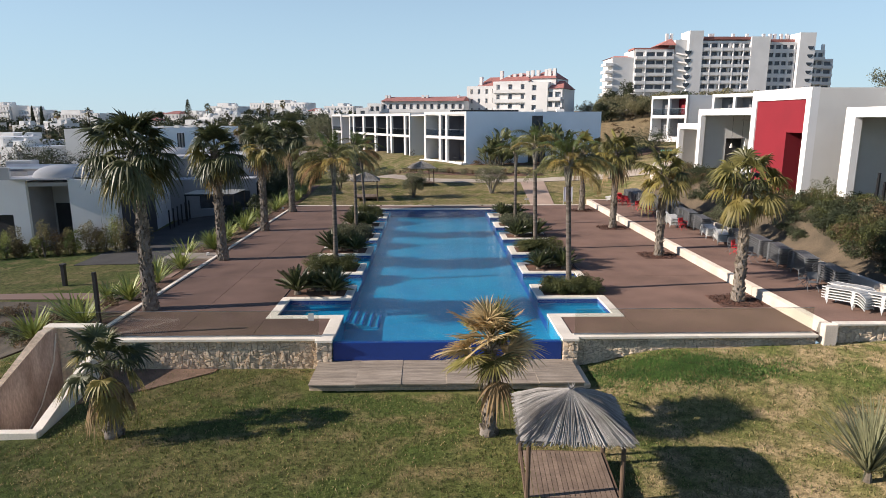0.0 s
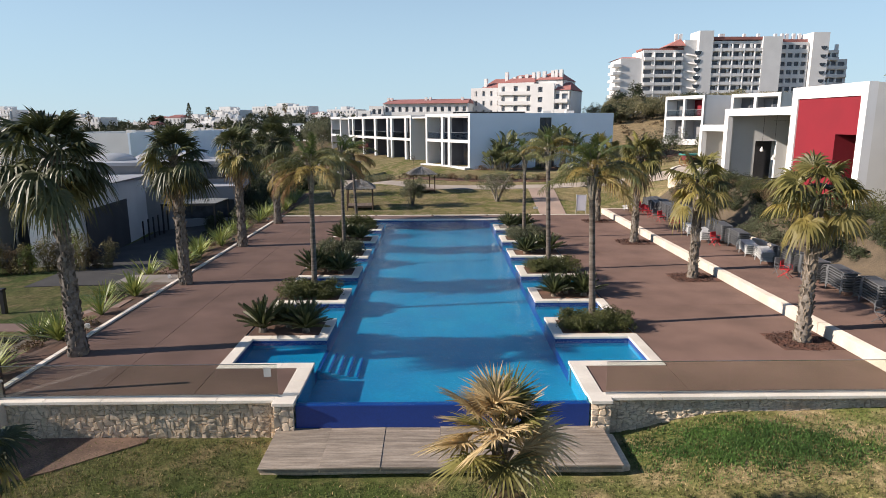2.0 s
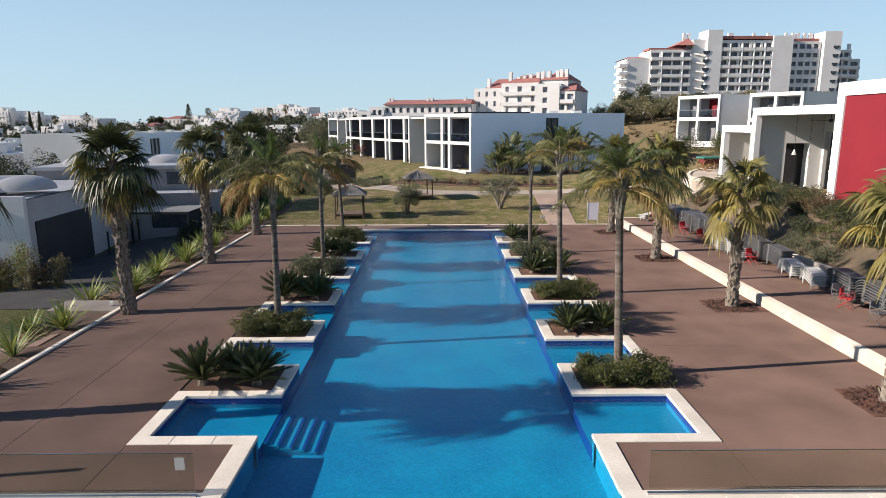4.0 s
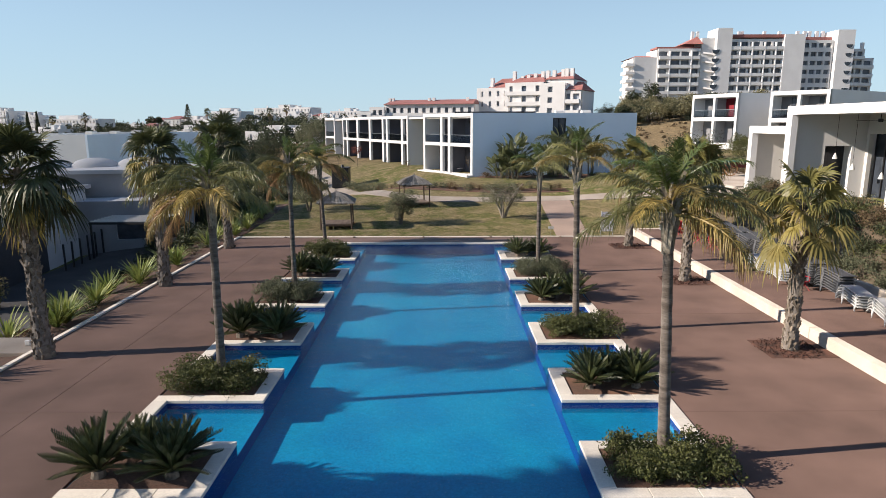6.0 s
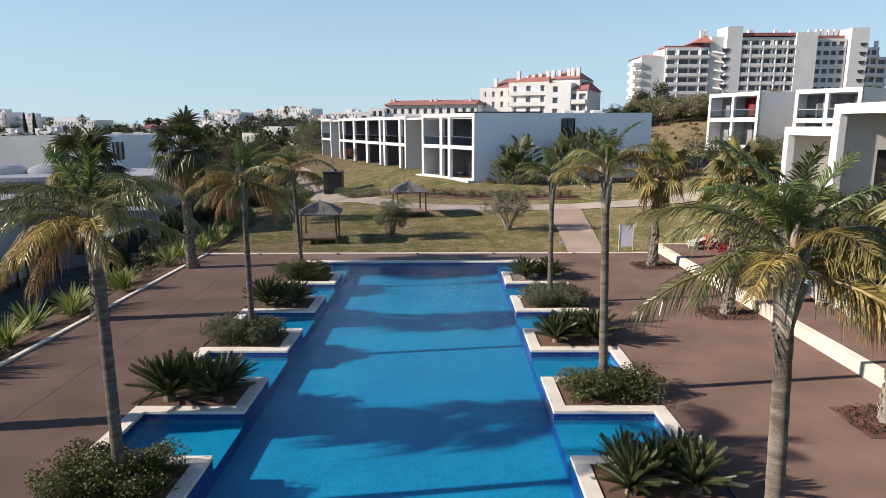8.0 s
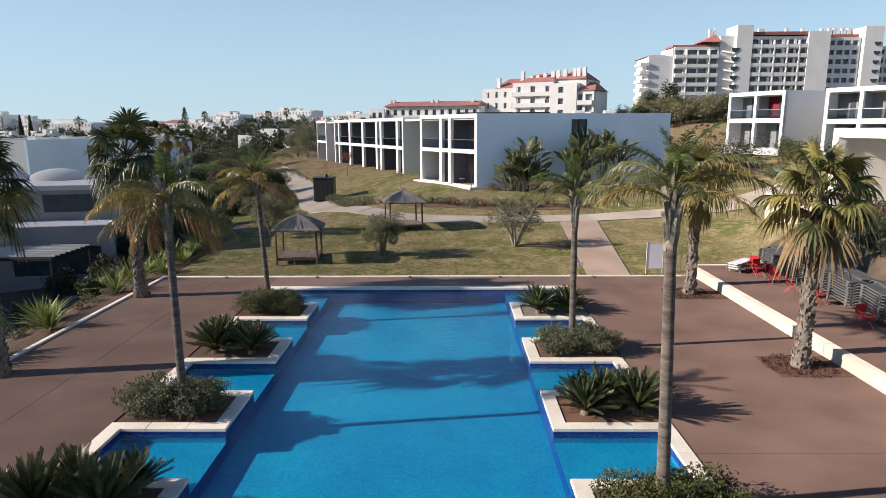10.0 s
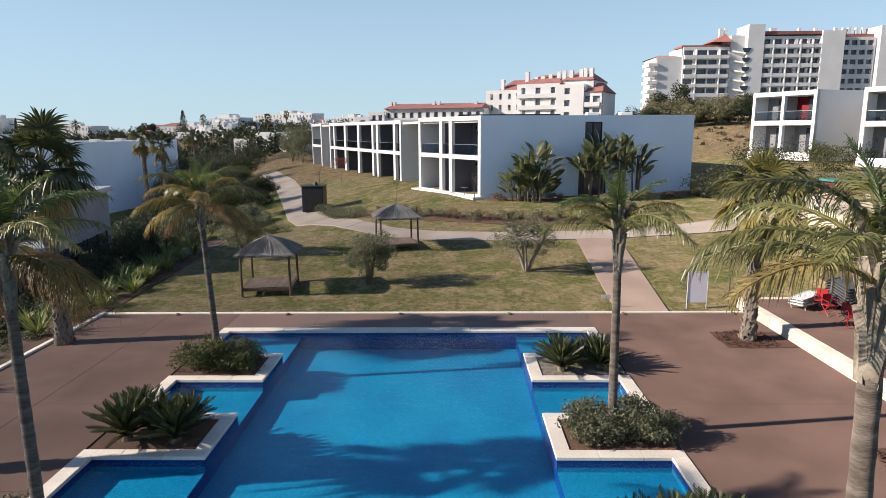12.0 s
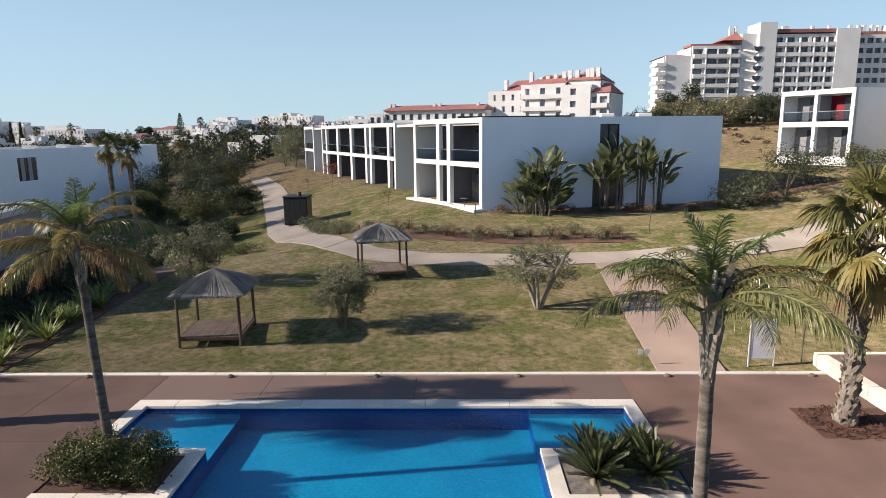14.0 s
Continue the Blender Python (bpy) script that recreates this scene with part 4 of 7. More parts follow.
for a, b in ((F2, (-0.2, 110.8)), (G3, (-16.4, 145.3))):
    mm, ww = span(a, b)
    part("return_wall", Form().box(0, ww, 0, 0.3, HOTEL_Z - 0.5, HOTEL_TOP - 0.1, mm), WHITE, hotel)
part("roof_plant", Form().box(2.5, 13.5, 103, 106, HOTEL_TOP - 0.3, HOTEL_TOP + 0.35, bevel=0.05), BLACKM, hotel, "dark solar panels on the roof")
for x, y in ((15.5, 99), (19.0, 99.5)):
    part("roof_vent", Form().box(x, x + 1.2, y, y + 1, HOTEL_TOP - 0.3, HOTEL_TOP + 0.4, bevel=0.04), WHITE, hotel)

# two garden villas up the slope
def villa(o, e, z0, z1, wing_len, rng_seed, name_label):
    v = thing("villa", (0, 0, 0), name_label, "building", group="villas")
    m, w = span(o, e)
    half = w / 2
    d = Vector((e[0] - o[0], e[1] - o[1])).normalized()
    n = Vector((-d.y, d.x))
    bays = [(0.4, half - 0.2), (half + 0.2, w - 0.4)]
    zm = (z0 + z1) / 2
    holes = [(a, b, z0 + 0.25, zm - 0.25) for a, b in bays] + [(a, b, zm + 0.3, z1 - 0.5) for a, b in bays]
    part("facade_frame", pierced(Form(), m, w, z0, z1, -0.02, 0.4, holes), WHITE, v, "white frame round four loggias")
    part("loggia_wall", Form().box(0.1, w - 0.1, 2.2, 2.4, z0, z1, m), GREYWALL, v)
    part("loggia_wall", Form().box(half + 0.15, w - 0.3, 2.12, 2.19, zm + 0.2, z1 - 0.4, m), REDWALL if rng_seed == 1 else GREYWALL, v, "red painted loggia wall" if rng_seed == 1 else "")
    part("loggia_floor", Form().box(0.05, w - 0.05, 0.3, 2.3, zm - 0.2, zm + 0.22, m), WHITE, v)
    part("loggia_floor", Form().box(0.05, w - 0.05, -0.3, 2.3, z0 - 0.6, z0 + 0.2, m), WHITE, v)
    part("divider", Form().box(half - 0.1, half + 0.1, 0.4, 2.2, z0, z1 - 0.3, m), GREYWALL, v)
    for a, b in bays:
        for z, t in ((z0 + 0.25, zm - 0.25), (zm + 0.3, z1 - 0.5)):
            c = a + 0.42 * (b - a)
            door = part("patio_door", Form().box(c, b - 0.1, 2.02, 2.06, z, t - 0.3, m), FARWIN, v, "dark sliding glass door")
            part("curtain", Form().box(c + 0.35 * (b - c), c + 0.55 * (b - c), 1.97, 2.0, z + 0.05, t - 0.35, m).box(c + 0.75 * (b - c), b - 0.15, 1.97, 2.0, z + 0.05, t - 0.35, m), CURTAIN, door, "pale curtain")
            part("mullion", Form().box((c + b) / 2 - 0.04, (c + b) / 2 + 0.04, 1.94, 2.0, z, t - 0.3, m), BLACKM, door)
        g = part("balcony_glass", Form().box(a, b, 0.15, 0.165, zm + 0.3, zm + 1.3, m), BALGLASS, v)
        part("handrail", Form().box(a, b, 0.12, 0.18, zm + 1.3, zm + 1.36, m), METAL, g)
    q = [o, e, (e[0] + n.x * wing_len, e[1] + n.y * wing_len), (o[0] + n.x * wing_len, o[1] + n.y * wing_len)]
    hull(v, q, z0 - 0.8, z1, faces=(1, 2, 3))
villa((38.25, 112.4), (41.5, 104.6), 5.1, 12.2, 16, 1, "white two-storey villa block with a red loggia")
villa((43.4, 99.7), (47.4, 93.5), 4.8, 12.1, 16, 2, "white two-storey villa block with open loggias")

# restaurant pavilion with the red wall
rest = thing("restaurant_pavilion", (0, 0, 0), "white framed restaurant pavilion with a red wall", "building")
RZ = 2.75
X0 = 24.4
m, w = span((X0, 49.3), (X0, 41.6))       # x runs towards the camera along the front
part("red_wall", pierced(Form(), m @ Matrix.Translation((0.1, 0, 0)), w - 0.2, RZ, 10.1, 0.05, 0.4, [(4.9, 7.1, RZ, 7.7)]), REDWALL, rest, "bright red rendered wall")
part("white_frame", Form().box(0, w, -0.05, 0.5, 10.05, 10.85, m).box(0, 0.7, -0.05, 0.5, RZ - 0.3, 10.05, m).box(w - 0.55, w, -0.05, 0.5, RZ - 0.3, 10.05, m), WHITE, rest, "broad white frame")
part("red_reveal", Form().box(4.85, 5.0, 0.4, 2.2, RZ, 7.7, m), REDWALL, rest)
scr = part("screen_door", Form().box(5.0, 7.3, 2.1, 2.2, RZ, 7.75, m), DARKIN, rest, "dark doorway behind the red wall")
for i in range(7):
    part("slat", Form().box(5.1 + i * 0.3, 5.22 + i * 0.3, 1.95, 2.02, RZ, 7.65, m), OFFWHITE if i % 2 else BLACKM, scr)
part("end_wall", Form().box(X0 + 0.5, 36, 41.6, 41.9, RZ - 1.0, 10.8), OFFWHITE, rest, "plain grey-white end wall")
part("roof", Form().box(X0 + 0.3, 36, 41.9, 49.0, 10.2, 10.5), OFFWHITE, rest)
part("back_wall", Form().box(35.7, 36, 28, 62, RZ - 1, 10.0), OFFWHITE, rest)
part("floor", Form().box(X0 - 0.1, 36, 24, 70, RZ - 1.0, RZ), PATHM, rest, "pale terrace floor")
# near porch
part("porch_frame", Form().box(X0 - 0.1, 30.4, 24.5, 37.8, 8.80, 9.40).box(X0 - 0.1, X0 + 0.35, 36.9, 37.8, RZ - 0.5, 8.80).box(X0 - 0.1, X0 + 0.35, 24.5, 25.2, RZ - 0.5, 8.80), WHITE, rest, "white portal frame of the near porch")
part("porch_side_wall", Form().box(X0 + 0.35, 30.4, 37.5, 37.8, RZ, 8.80), OFFWHITE, rest)
# flat sheet painted as dark as the shaded depth of the porch
part("porch_back", Form().box(29.9, 30.2, 24.8, 37.5, RZ, 8.80), DARKIN, rest, "near-black sheet for the unlit inside of the porch")
for i in range(20):
    part("upright_slat", Form().box(X0 + 1.2, X0 + 1.3, 25.6 + i * 0.55, 25.74 + i * 0.55, RZ, RZ + 2.2 + 0.5 * ((i * 7) % 3)), BLACKM, rest)
# far porch
part("porch_frame", Form().box(25.55, 33, 49.35, 62.0, 9.0, 9.62).box(25.55, 26.0, 61.3, 62.0, RZ - 0.3, 9.0), WHITE, rest, "white portal frame of the open porch")
pw = Form()
mb, wb = span((31.2, 61.9), (31.2, 49.4))
pierced(pw, mb, wb, RZ, 9.0, 0, 0.3, [(0.6, 3.6, RZ, 7.6), (4.2, 7.6, RZ, 8.2), (8.2, 11.8, RZ, 8.2)])
part("porch_back_wall", pw, OFFWHITE, rest, "beige back wall of the porch")
for a, b, t in ((0.6, 3.6, 7.6), (4.2, 7.6, 8.2), (8.2, 11.8, 8.2)):
    gd = part("glazed_door", Form().box(a, b, 0.6, 0.64, RZ, t, mb), FARWIN, rest, "dark glazed porch doors")
    for k in range(4):
        x = a + (b - a) * k / 3
        part("mullion", Form().box(x - 0.04, x + 0.04, 0.5, 0.58, RZ, t, mb), BLACKM, gd)
rest.matrix_basis = Matrix.Translation((0, 0, RZ)) @ Matrix.Diagonal((1, 1, 0.955, 1)) @ Matrix.Translation((0, 0, -RZ))
rail = thing("porch_railing", (25.75, 0, RZ), "thin black steel railing along the open porch", "railing")
part("top_rail", Form().box(-0.02, 0.02, 50.0, 61.2, 0.98, 1.02), BLACKM, rail)
part("bottom_rail", Form().box(-0.02, 0.02, 50.0, 61.2, 0.10, 0.13), BLACKM, rail)
for k in range(57):
    part("baluster", Form().box(-0.01, 0.01, 50.0 + k * 0.2, 50.02 + k * 0.2, 0.0, 0.98), BLACKM, rail)
part("porch_end_wall", pierced(Form(), Matrix.Translation((26.0, 61.6, 0)), 7.0, RZ, 9.0, 0, 0.3, [(2.3, 4.2, RZ, 6.7)]), WHITE, rest)
part("doorway", Form().box(28.2, 30.3, 62.6, 62.66, RZ, 6.8), DARKIN, rest, "dark open doorway")
for y in (50.3,):
    part("column", Form().box(26.6, 26.9, y, y + 0.3, RZ, 9.0), BLACKM, rest, "black steel column")
# lower porch
part("porch_frame", Form().box(26.3, 33, 62.0, 69.0, 7.55, 8.15).box(26.3, 26.8, 68.4, 69.0, RZ - 0.3, 7.55), WHITE, rest, "lower white portal frame")
part("porch_back_wall", Form().box(30.4, 30.7, 62.0, 69.0, RZ, 7.55).box(26.8, 30.4, 68.6, 68.9, RZ, 7.55), OFFWHITE, rest)
for x, y, z in ((28.2, 58.2, 5.0), (28.4, 55.6, 4.6), (28.6, 53.0, 5.2), (28.0, 51.0, 4.7), (28.2, 60.2, 5.6)):
    lamp = thing("pendant_lamp", (x, y, z), "white bell pendant lamp on a thin cord", "lamp", group="porch pendants")
    part("shade", Form().tube([(0, 0, 0.08), (0, 0, 0.32), (0, 0, 0.5)], [0.17, 0.10, 0.03], 10), LAMPWHITE, lamp)
    part("cord", Form().tube([(0, 0, 0.5), (0, 0, 9.0 - z)], 0.012, 5), BLACKM, lamp)
fan = thing("ceiling_fan", (28.6, 56.6, 8.3), "dark ceiling fan with three thin blades", "fan")
part("rod", Form().tube([(0, 0, 0), (0, 0, 0.7)], 0.03, 6), BLACKM, fan)
part("motor", Form().tube([(0, 0, -0.1), (0, 0, 0.1)], 0.14, 10), BLACKM, fan)
for k in range(3):
    part("blade", Form().box(0.12, 1.3, -0.08, 0.08, -0.02, 0.0, Matrix.Rotation(k * 2.094 + 0.4, 4, "Z")), BLACKM, fan)
def curved_wall(pts, z0, z1, label):
    f = Form()
    for a, b in zip(pts, pts[1:]):
        mm, ww = span(a, b)
        f.box(0, ww + 0.05, 0, 0.35, z0, z1, mm)
    solid("retaining_wall", f, CREAM, label, "wall", kind="structure")
curved_wall([(24.0, 31.5), (24.6, 36), (24.6, 40.3)], 1.4, 2.95, "cream retaining wall below the near porch")
curved_wall([(23.4, 49.4), (23.9, 53), (24.7, 58), (25.3, 64), (25.6, 70)], 1.2, 2.9, "cream retaining wall below the open porch")
curved_wall([(25.6, 70.05), (25.7, 73.4), (26.6, 76.5), (28.4, 80.2), (30.6, 83.5), (33.5, 86.0)], 0.2, 2.9, "curving cream garden wall")
solid("terrace_floor", Form().add([(x, y, z) for z in (2.85, 1.6) for x, y in ((25.8, 70.05), (25.95, 73.4), (26.85, 76.5), (28.6, 80.2), (30.8, 83.4), (33.6, 85.8), (38.0, 84.0), (38.0, 70.05))],
      [tuple(range(8)), tuple(range(15, 7, -1))] + [(i, (i + 1) % 8, 8 + (i + 1) % 8, 8 + i) for i in range(8)]), PATHM, "pale paved terrace above the curving wall", "terrace", kind="structure")

# ---- buildings on the left ----
low = thing("low_pavilion", (0, 0, 0), "low white pavilion with a deep dark entrance", "building")
LZ = -1.95
part("front_wall", Form().box(-29.9, -26.4, 50.0, 50.35, LZ, 3.95), WHITE, low, "sunlit pale front wall")
wl = Form()
pierced(wl, Matrix.Translation((-42, 50, 0)), 8.9, LZ, 3.95, 0, 0.35, [(4.2, 7.7, LZ, 1.2)])
part("front_wall", wl, WHITE, low)
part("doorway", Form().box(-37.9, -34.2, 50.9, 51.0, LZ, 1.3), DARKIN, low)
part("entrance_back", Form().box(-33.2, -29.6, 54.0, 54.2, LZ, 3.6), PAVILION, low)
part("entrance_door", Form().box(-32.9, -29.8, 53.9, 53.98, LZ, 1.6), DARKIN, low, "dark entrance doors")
for x in (-33.4, -29.9):
    part("entrance_side", Form().box(x, x + 0.3, 50.36, 54.0, LZ, 3.8), GREYWALL, low)
part("canopy", Form().box(-34.0, -29.7, 49.6, 54.5, 3.96, 4.1), PAVILION, low, "thin canopy slab")
part("roof", Form().box(-42, -26.4, 50.3, 66, 3.4, 3.7), PAVILION, low)
part("parapet", Form().box(-42, -37, 58, 58.3, 3.7, 4.4), PAVILION, low)
part("parapet", Form().box(-42, -34.2, 50, 50.3, 3.95, 4.9), PAVILION, low)
part("side_wall", Form().box(-26.7, -26.4, 50.35, 65, LZ, 3.7), PAVILION, low)
# near-black sheet added to draw the shade on the side wall; no glass here
part("side_glazing", Form().box(-26.39, -26.3, 51.0, 58.5, LZ, 2.2), DARKIN, low, "dark side panel, glazing on one pavilion, drawn shade on the other")
def dome(x, y, z, r, h):
    vs, fs, n, k = [], [], 20, 6
    for j in range(k + 1):
        a = math.pi / 2 * j / k
        vs += [(x + px * math.cos(a), y + py * math.cos(a), z + h * math.sin(a)) for px, py, _ in ring(n, r)]
    for j in range(k):
        fs += [(j * n + i, j * n + (i + 1) % n, (j + 1) * n + (i + 1) % n, (j + 1) * n + i) for i in range(n)]
    return Form().add(vs, fs)
for x, y, r in ((-31.2, 51.6, 1.9), (-28.2, 53.8, 1.9)):
    part("dome", dome(x, y, 4.08, r, 0.95), PAVILION, low, "shallow rendered dome", smooth=True)
for x, y, s in ((-35.5, 55, 1.0), (-38, 56.5, 1.5), (-32.5, 57, 1.1), (-40, 54, 1.2)):
    part("roof_unit", Form().box(x, x + s * 1.4, y, y + s, 3.7, 3.7 + 0.9 * s, bevel=0.06), PAVILION, low, "rooftop cooling unit")
part("duct", Form().tube([(-37, 55.2, 4.5), (-30, 55.2, 4.5)], 0.32, 10), METAL, low, "silver duct")
low.matrix_basis = Matrix.Translation((-30.6, 50, -0.22)) @ Matrix.Rotation(radians(4.5), 4, "Z") @ Matrix.Translation((31, -50, 0))
# the second block with the long dark window
blk = thing("low_pavilion", (-18.8, 65.0, 0), "low white pavilion with a long dark window and domes", "building", rz=11)
back = Matrix.Translation((18.8, -65.0, 0))
mw, ww = span((-34, 65.0), (-18.8, 65.0))
mw = back @ mw
# pale walls drawn in grey, so their deep shade sits in the colour
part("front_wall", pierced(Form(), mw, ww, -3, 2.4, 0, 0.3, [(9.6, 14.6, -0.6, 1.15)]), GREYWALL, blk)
part("window", Form().box(9.6, 14.6, 0.2, 0.25, -0.6, 1.15, mw), FARWIN, blk, "long dark window band")
part("roof", Form().box(-33.9, -18.9, 65.1, 73.9, 2.1, 2.38, back), PAVILION, blk)
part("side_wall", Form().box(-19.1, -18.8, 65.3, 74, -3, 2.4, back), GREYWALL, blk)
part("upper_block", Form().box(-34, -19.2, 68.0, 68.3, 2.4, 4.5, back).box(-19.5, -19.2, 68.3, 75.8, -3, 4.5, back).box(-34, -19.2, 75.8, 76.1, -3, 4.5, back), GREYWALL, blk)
for i in range(5):
    gl = part("side_window", Form().box(-18.79, -18.74, 65.7 + i * 1.65, 67.2 + i * 1.65, -1.2, 1.9, back), FARWIN, blk, "dark side panel, glazing on one pavilion, drawn shade on the other")
    part("frame", Form().box(-18.80, -18.70, 67.22 + i * 1.65, 67.30 + i * 1.65, -1.2, 1.95, back), BLACKM, gl)
part("upper_window", Form().box(-23.5, -20.2, 67.95, 67.99, 2.9, 4.0, back), FARWIN, blk)
part("upper_roof", Form().box(-34.3, -18.9, 67.7, 76.3, 4.3, 4.6, back), PAVILION, blk, "pale slab roof")
for x, y in ((-24.5, 73.5), (-28.0, 73.0), (-31.5, 72.5)):
    part("dome", dome(x + 18.8, y - 65.0, 4.55, 1.9, 0.8), PAVILION, blk, "shallow rendered dome", smooth=True)
pg = thing("pergola", (-22.5, 63.0, gz(-22.5, 63)), "dark pergola with thin pale slats beside the pavilion", "pergola")
for x in (-2, 2.6):
    for y in (-2.2, 1.5):
        part("post", Form().box(x - 0.06, x + 0.06, y - 0.06, y + 0.06, 0, 2.5), BLACKM, pg)
for y in (-2.3, 1.45):
    part("beam", Form().box(-2.1, 2.7, y, y + 0.15, 2.5, 2.65), BLACKM, pg)
for i in range(8):
    part("slat", Form().box(-2.1, 2.7, -2.0 + i * 0.48, -1.94 + i * 0.48, 2.66, 2.74), OFFWHITE, pg)
for i in range(6):
    st = thing("slim_post", (-25.3, 58.6 + i * 1.0, gz(-25.3, 58.6 + i)), "slim dark steel post beside the pavilion", "post", group="slim posts")
    part("shaft", Form().tube([(0, 0, 0), (0, 0, 1.9)], 0.07, 8), BLACKM, st)
# the large wing in shade further back
big = thing("hotel_wing", (0, 0, 0), "large plain white hotel wing, its near wall in shade", "building")
ma, wa = span((-42.9, 94.0), (-39.6, 128.5))
# this white wall also has its blue shade painted in
part("side_wall", pierced(Form(), ma, wa, -3, 6.95, -0.3, 0, [(9.5, 12.1, 3.75, 6.1)]), SHADEBLUE, big, "long plain wall")
wnd = part("window", Form().box(9.5, 12.1, -0.2, -0.15, 3.75, 6.1, ma), FARWIN, big)
part("curtain", Form().box(9.9, 10.4, -0.28, -0.24, 3.8, 6.05, ma).box(10.9, 11.4, -0.28, -0.24, 3.8, 6.05, ma), CURTAIN, wnd)
hull(big, [(-42.9, 94.0), (-39.6, 128.5), (-51, 129.6), (-55, 95.2)], -3, 6.95, faces=(1, 2, 3))
for i in range(6):
    part("roof_vent", Form().box(-44.5 + i * 0.5, -43.6 + i * 0.5, 97 + i * 5, 98.2 + i * 5, 6.3, 7.3, bevel=0.05), OFFWHITE, big)


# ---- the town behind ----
# panes paler than near glass: haze of the distance is mixed into the colour
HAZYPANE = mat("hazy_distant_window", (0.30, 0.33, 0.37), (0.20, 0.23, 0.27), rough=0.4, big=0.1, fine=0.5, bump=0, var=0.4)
def tower_front(house, x0, x1, y, z0, z1, rows, windows, top_gap=1.0, material=None, balcony=True, depth=14.0, row_h=3.05, pane=None):
    """A block whose front faces the camera: windows and balcony fronts floor by floor."""
    holes = []
    for r in range(rows):
        t = z1 - top_gap - r * row_h
        for a, b in windows:
            holes.append((a * (x1 - x0), b * (x1 - x0), t - 1.55, t))
    mm = Matrix.Translation((x0, y, 0))
    part("wall", pierced(Form(), mm, x1 - x0, z0, z1, 0, 0.5, holes), material or WHITE, house)
    part("core", Form().box(x0 + 0.02, x1 - 0.02, y + 1.4, y + depth, z0, z1 - 0.05), material or WHITE, house)
    for r in range(rows):
        t = z1 - top_gap - r * row_h
        for a, b in windows:
            part("window", Form().box(a * (x1 - x0), b * (x1 - x0), 0.75, 0.85, t - 1.6, t + 0.05, mm), pane or FARPANE, house)
        if balcony:
            part("balcony", Form().box(0.3, x1 - x0 - 0.3, -0.9, -0.05, t - 2.75, t - 1.6, mm), material or WHITE, house)


def px(p):
    return 69.75 + (p - 1087) * 0.2194
def pz(p):
    return 40.93 - (p - 55) * 0.2088
TY = 249.0
tower = thing("apartment_tower", (0, 0, 0), "tall white hotel tower with stepped wings and red roofs", "building")
tower_front(tower, px(1087), px(1126), TY + 1.5, 8, pz(101), 0, [])
for r in range(6):
    part("balcony", Form().box(px(1074), px(1088), TY + 1, TY + 8, pz(116 + r * 13.5), pz(111 + r * 13.5)), WHITE, tower)
part("roof", Form().add([(px(1085), TY + 3, pz(101)), (px(1128), TY + 3, pz(101)), (px(1128), TY + 18, pz(101)), (px(1085), TY + 18, pz(101)), (px(1100), TY + 10, pz(95)), (px(1122), TY + 10, pz(95))],
                        [(0, 1, 5, 4), (1, 2, 5), (2, 3, 4, 5), (3, 0, 4)]), ROOFTILE, tower)
four = [(0.02, 0.22), (0.26, 0.52), (0.55, 0.74), (0.78, 0.97)]
tower_front(tower, px(1125), px(1194), TY + 1, 8, pz(87), 5, four)
part("roof", Form().box(px(1123), px(1194), TY + 1.5, TY + 9, pz(87), pz(84)), ROOFTILE, tower)
part("roof", Form().add([(px(1165), TY, pz(80)), (px(1196), TY, pz(80)), (px(1196), TY + 12, pz(80)), (px(1165), TY + 12, pz(80)), (px(1192), TY + 4, pz(66)), (px(1192), TY + 8, pz(66))],
                        [(0, 1, 4), (1, 2, 5, 4), (2, 3, 5), (3, 0, 4, 5)]), ROOFTILE, tower)
part("stair_wall", Form().box(px(1216), px(1240), TY - 1, TY + 8, 8, pz(55)).box(px(1195), px(1216), TY + 1, TY + 8, 8, pz(70)), WHITE, tower, "blank white stair tower")
def half_slot(x, z, w=1.3):
    """A dark half-round opening under a straight edge, in the stair wall."""
    ring = [(x + w * math.cos(math.pi * k / 8), z - 1.15 * w * math.sin(math.pi * k / 8)) for k in range(9)]
    part("stair_slot", Form().add([(a, TY - 1.12, b) for a, b in ring] + [(a, TY - 0.9, b) for a, b in ring],
                                  [tuple(range(9)), tuple(range(17, 8, -1))] + [(k, k + 9, (k + 1) % 9 + 9, (k + 1) % 9) for k in range(9)]), FARWIN, tower)
for r in range(7):
    half_slot(px(1215), pz(90 + r * 14.4))
    part("stair_lip", Form().add([(px(1197), TY + 0.9, pz(95 + r * 14.4)), (px(1214), TY - 1.15, pz(99 + r * 14.4)), (px(1214), TY - 1.15, pz(97 + r * 14.4)), (px(1197), TY + 0.9, pz(92 + r * 14.4)),
                                  (px(1199), TY + 1.6, pz(95 + r * 14.4)), (px(1216), TY - 0.6, pz(99 + r * 14.4)), (px(1216), TY - 0.6, pz(97 + r * 14.4)), (px(1199), TY + 1.6, pz(92 + r * 14.4))],
                                 [(0, 1, 2, 3), (7, 6, 5, 4), (3, 2, 6, 7), (0, 4, 5, 1), (1, 5, 6, 2), (0, 3, 7, 4)]), WHITE, tower)
six = [(0.03, 0.17), (0.2, 0.35), (0.39, 0.56), (0.61, 0.76), (0.8, 0.96)]
tower_front(tower, px(1236), px(1328), TY, 8, pz(72), 6, six)
for a in (1254, 1274, 1294, 1312):
    part("fin_wall", Form().box(px(a), px(a + 1.6), TY - 0.95, TY + 0.02, 9, pz(78)), WHITE, tower)
for a in (1143, 1178):
    part("fin_wall", Form().box(px(a), px(a + 1.4), TY + 0.05, TY + 1.02, 9, pz(91)), WHITE, tower)
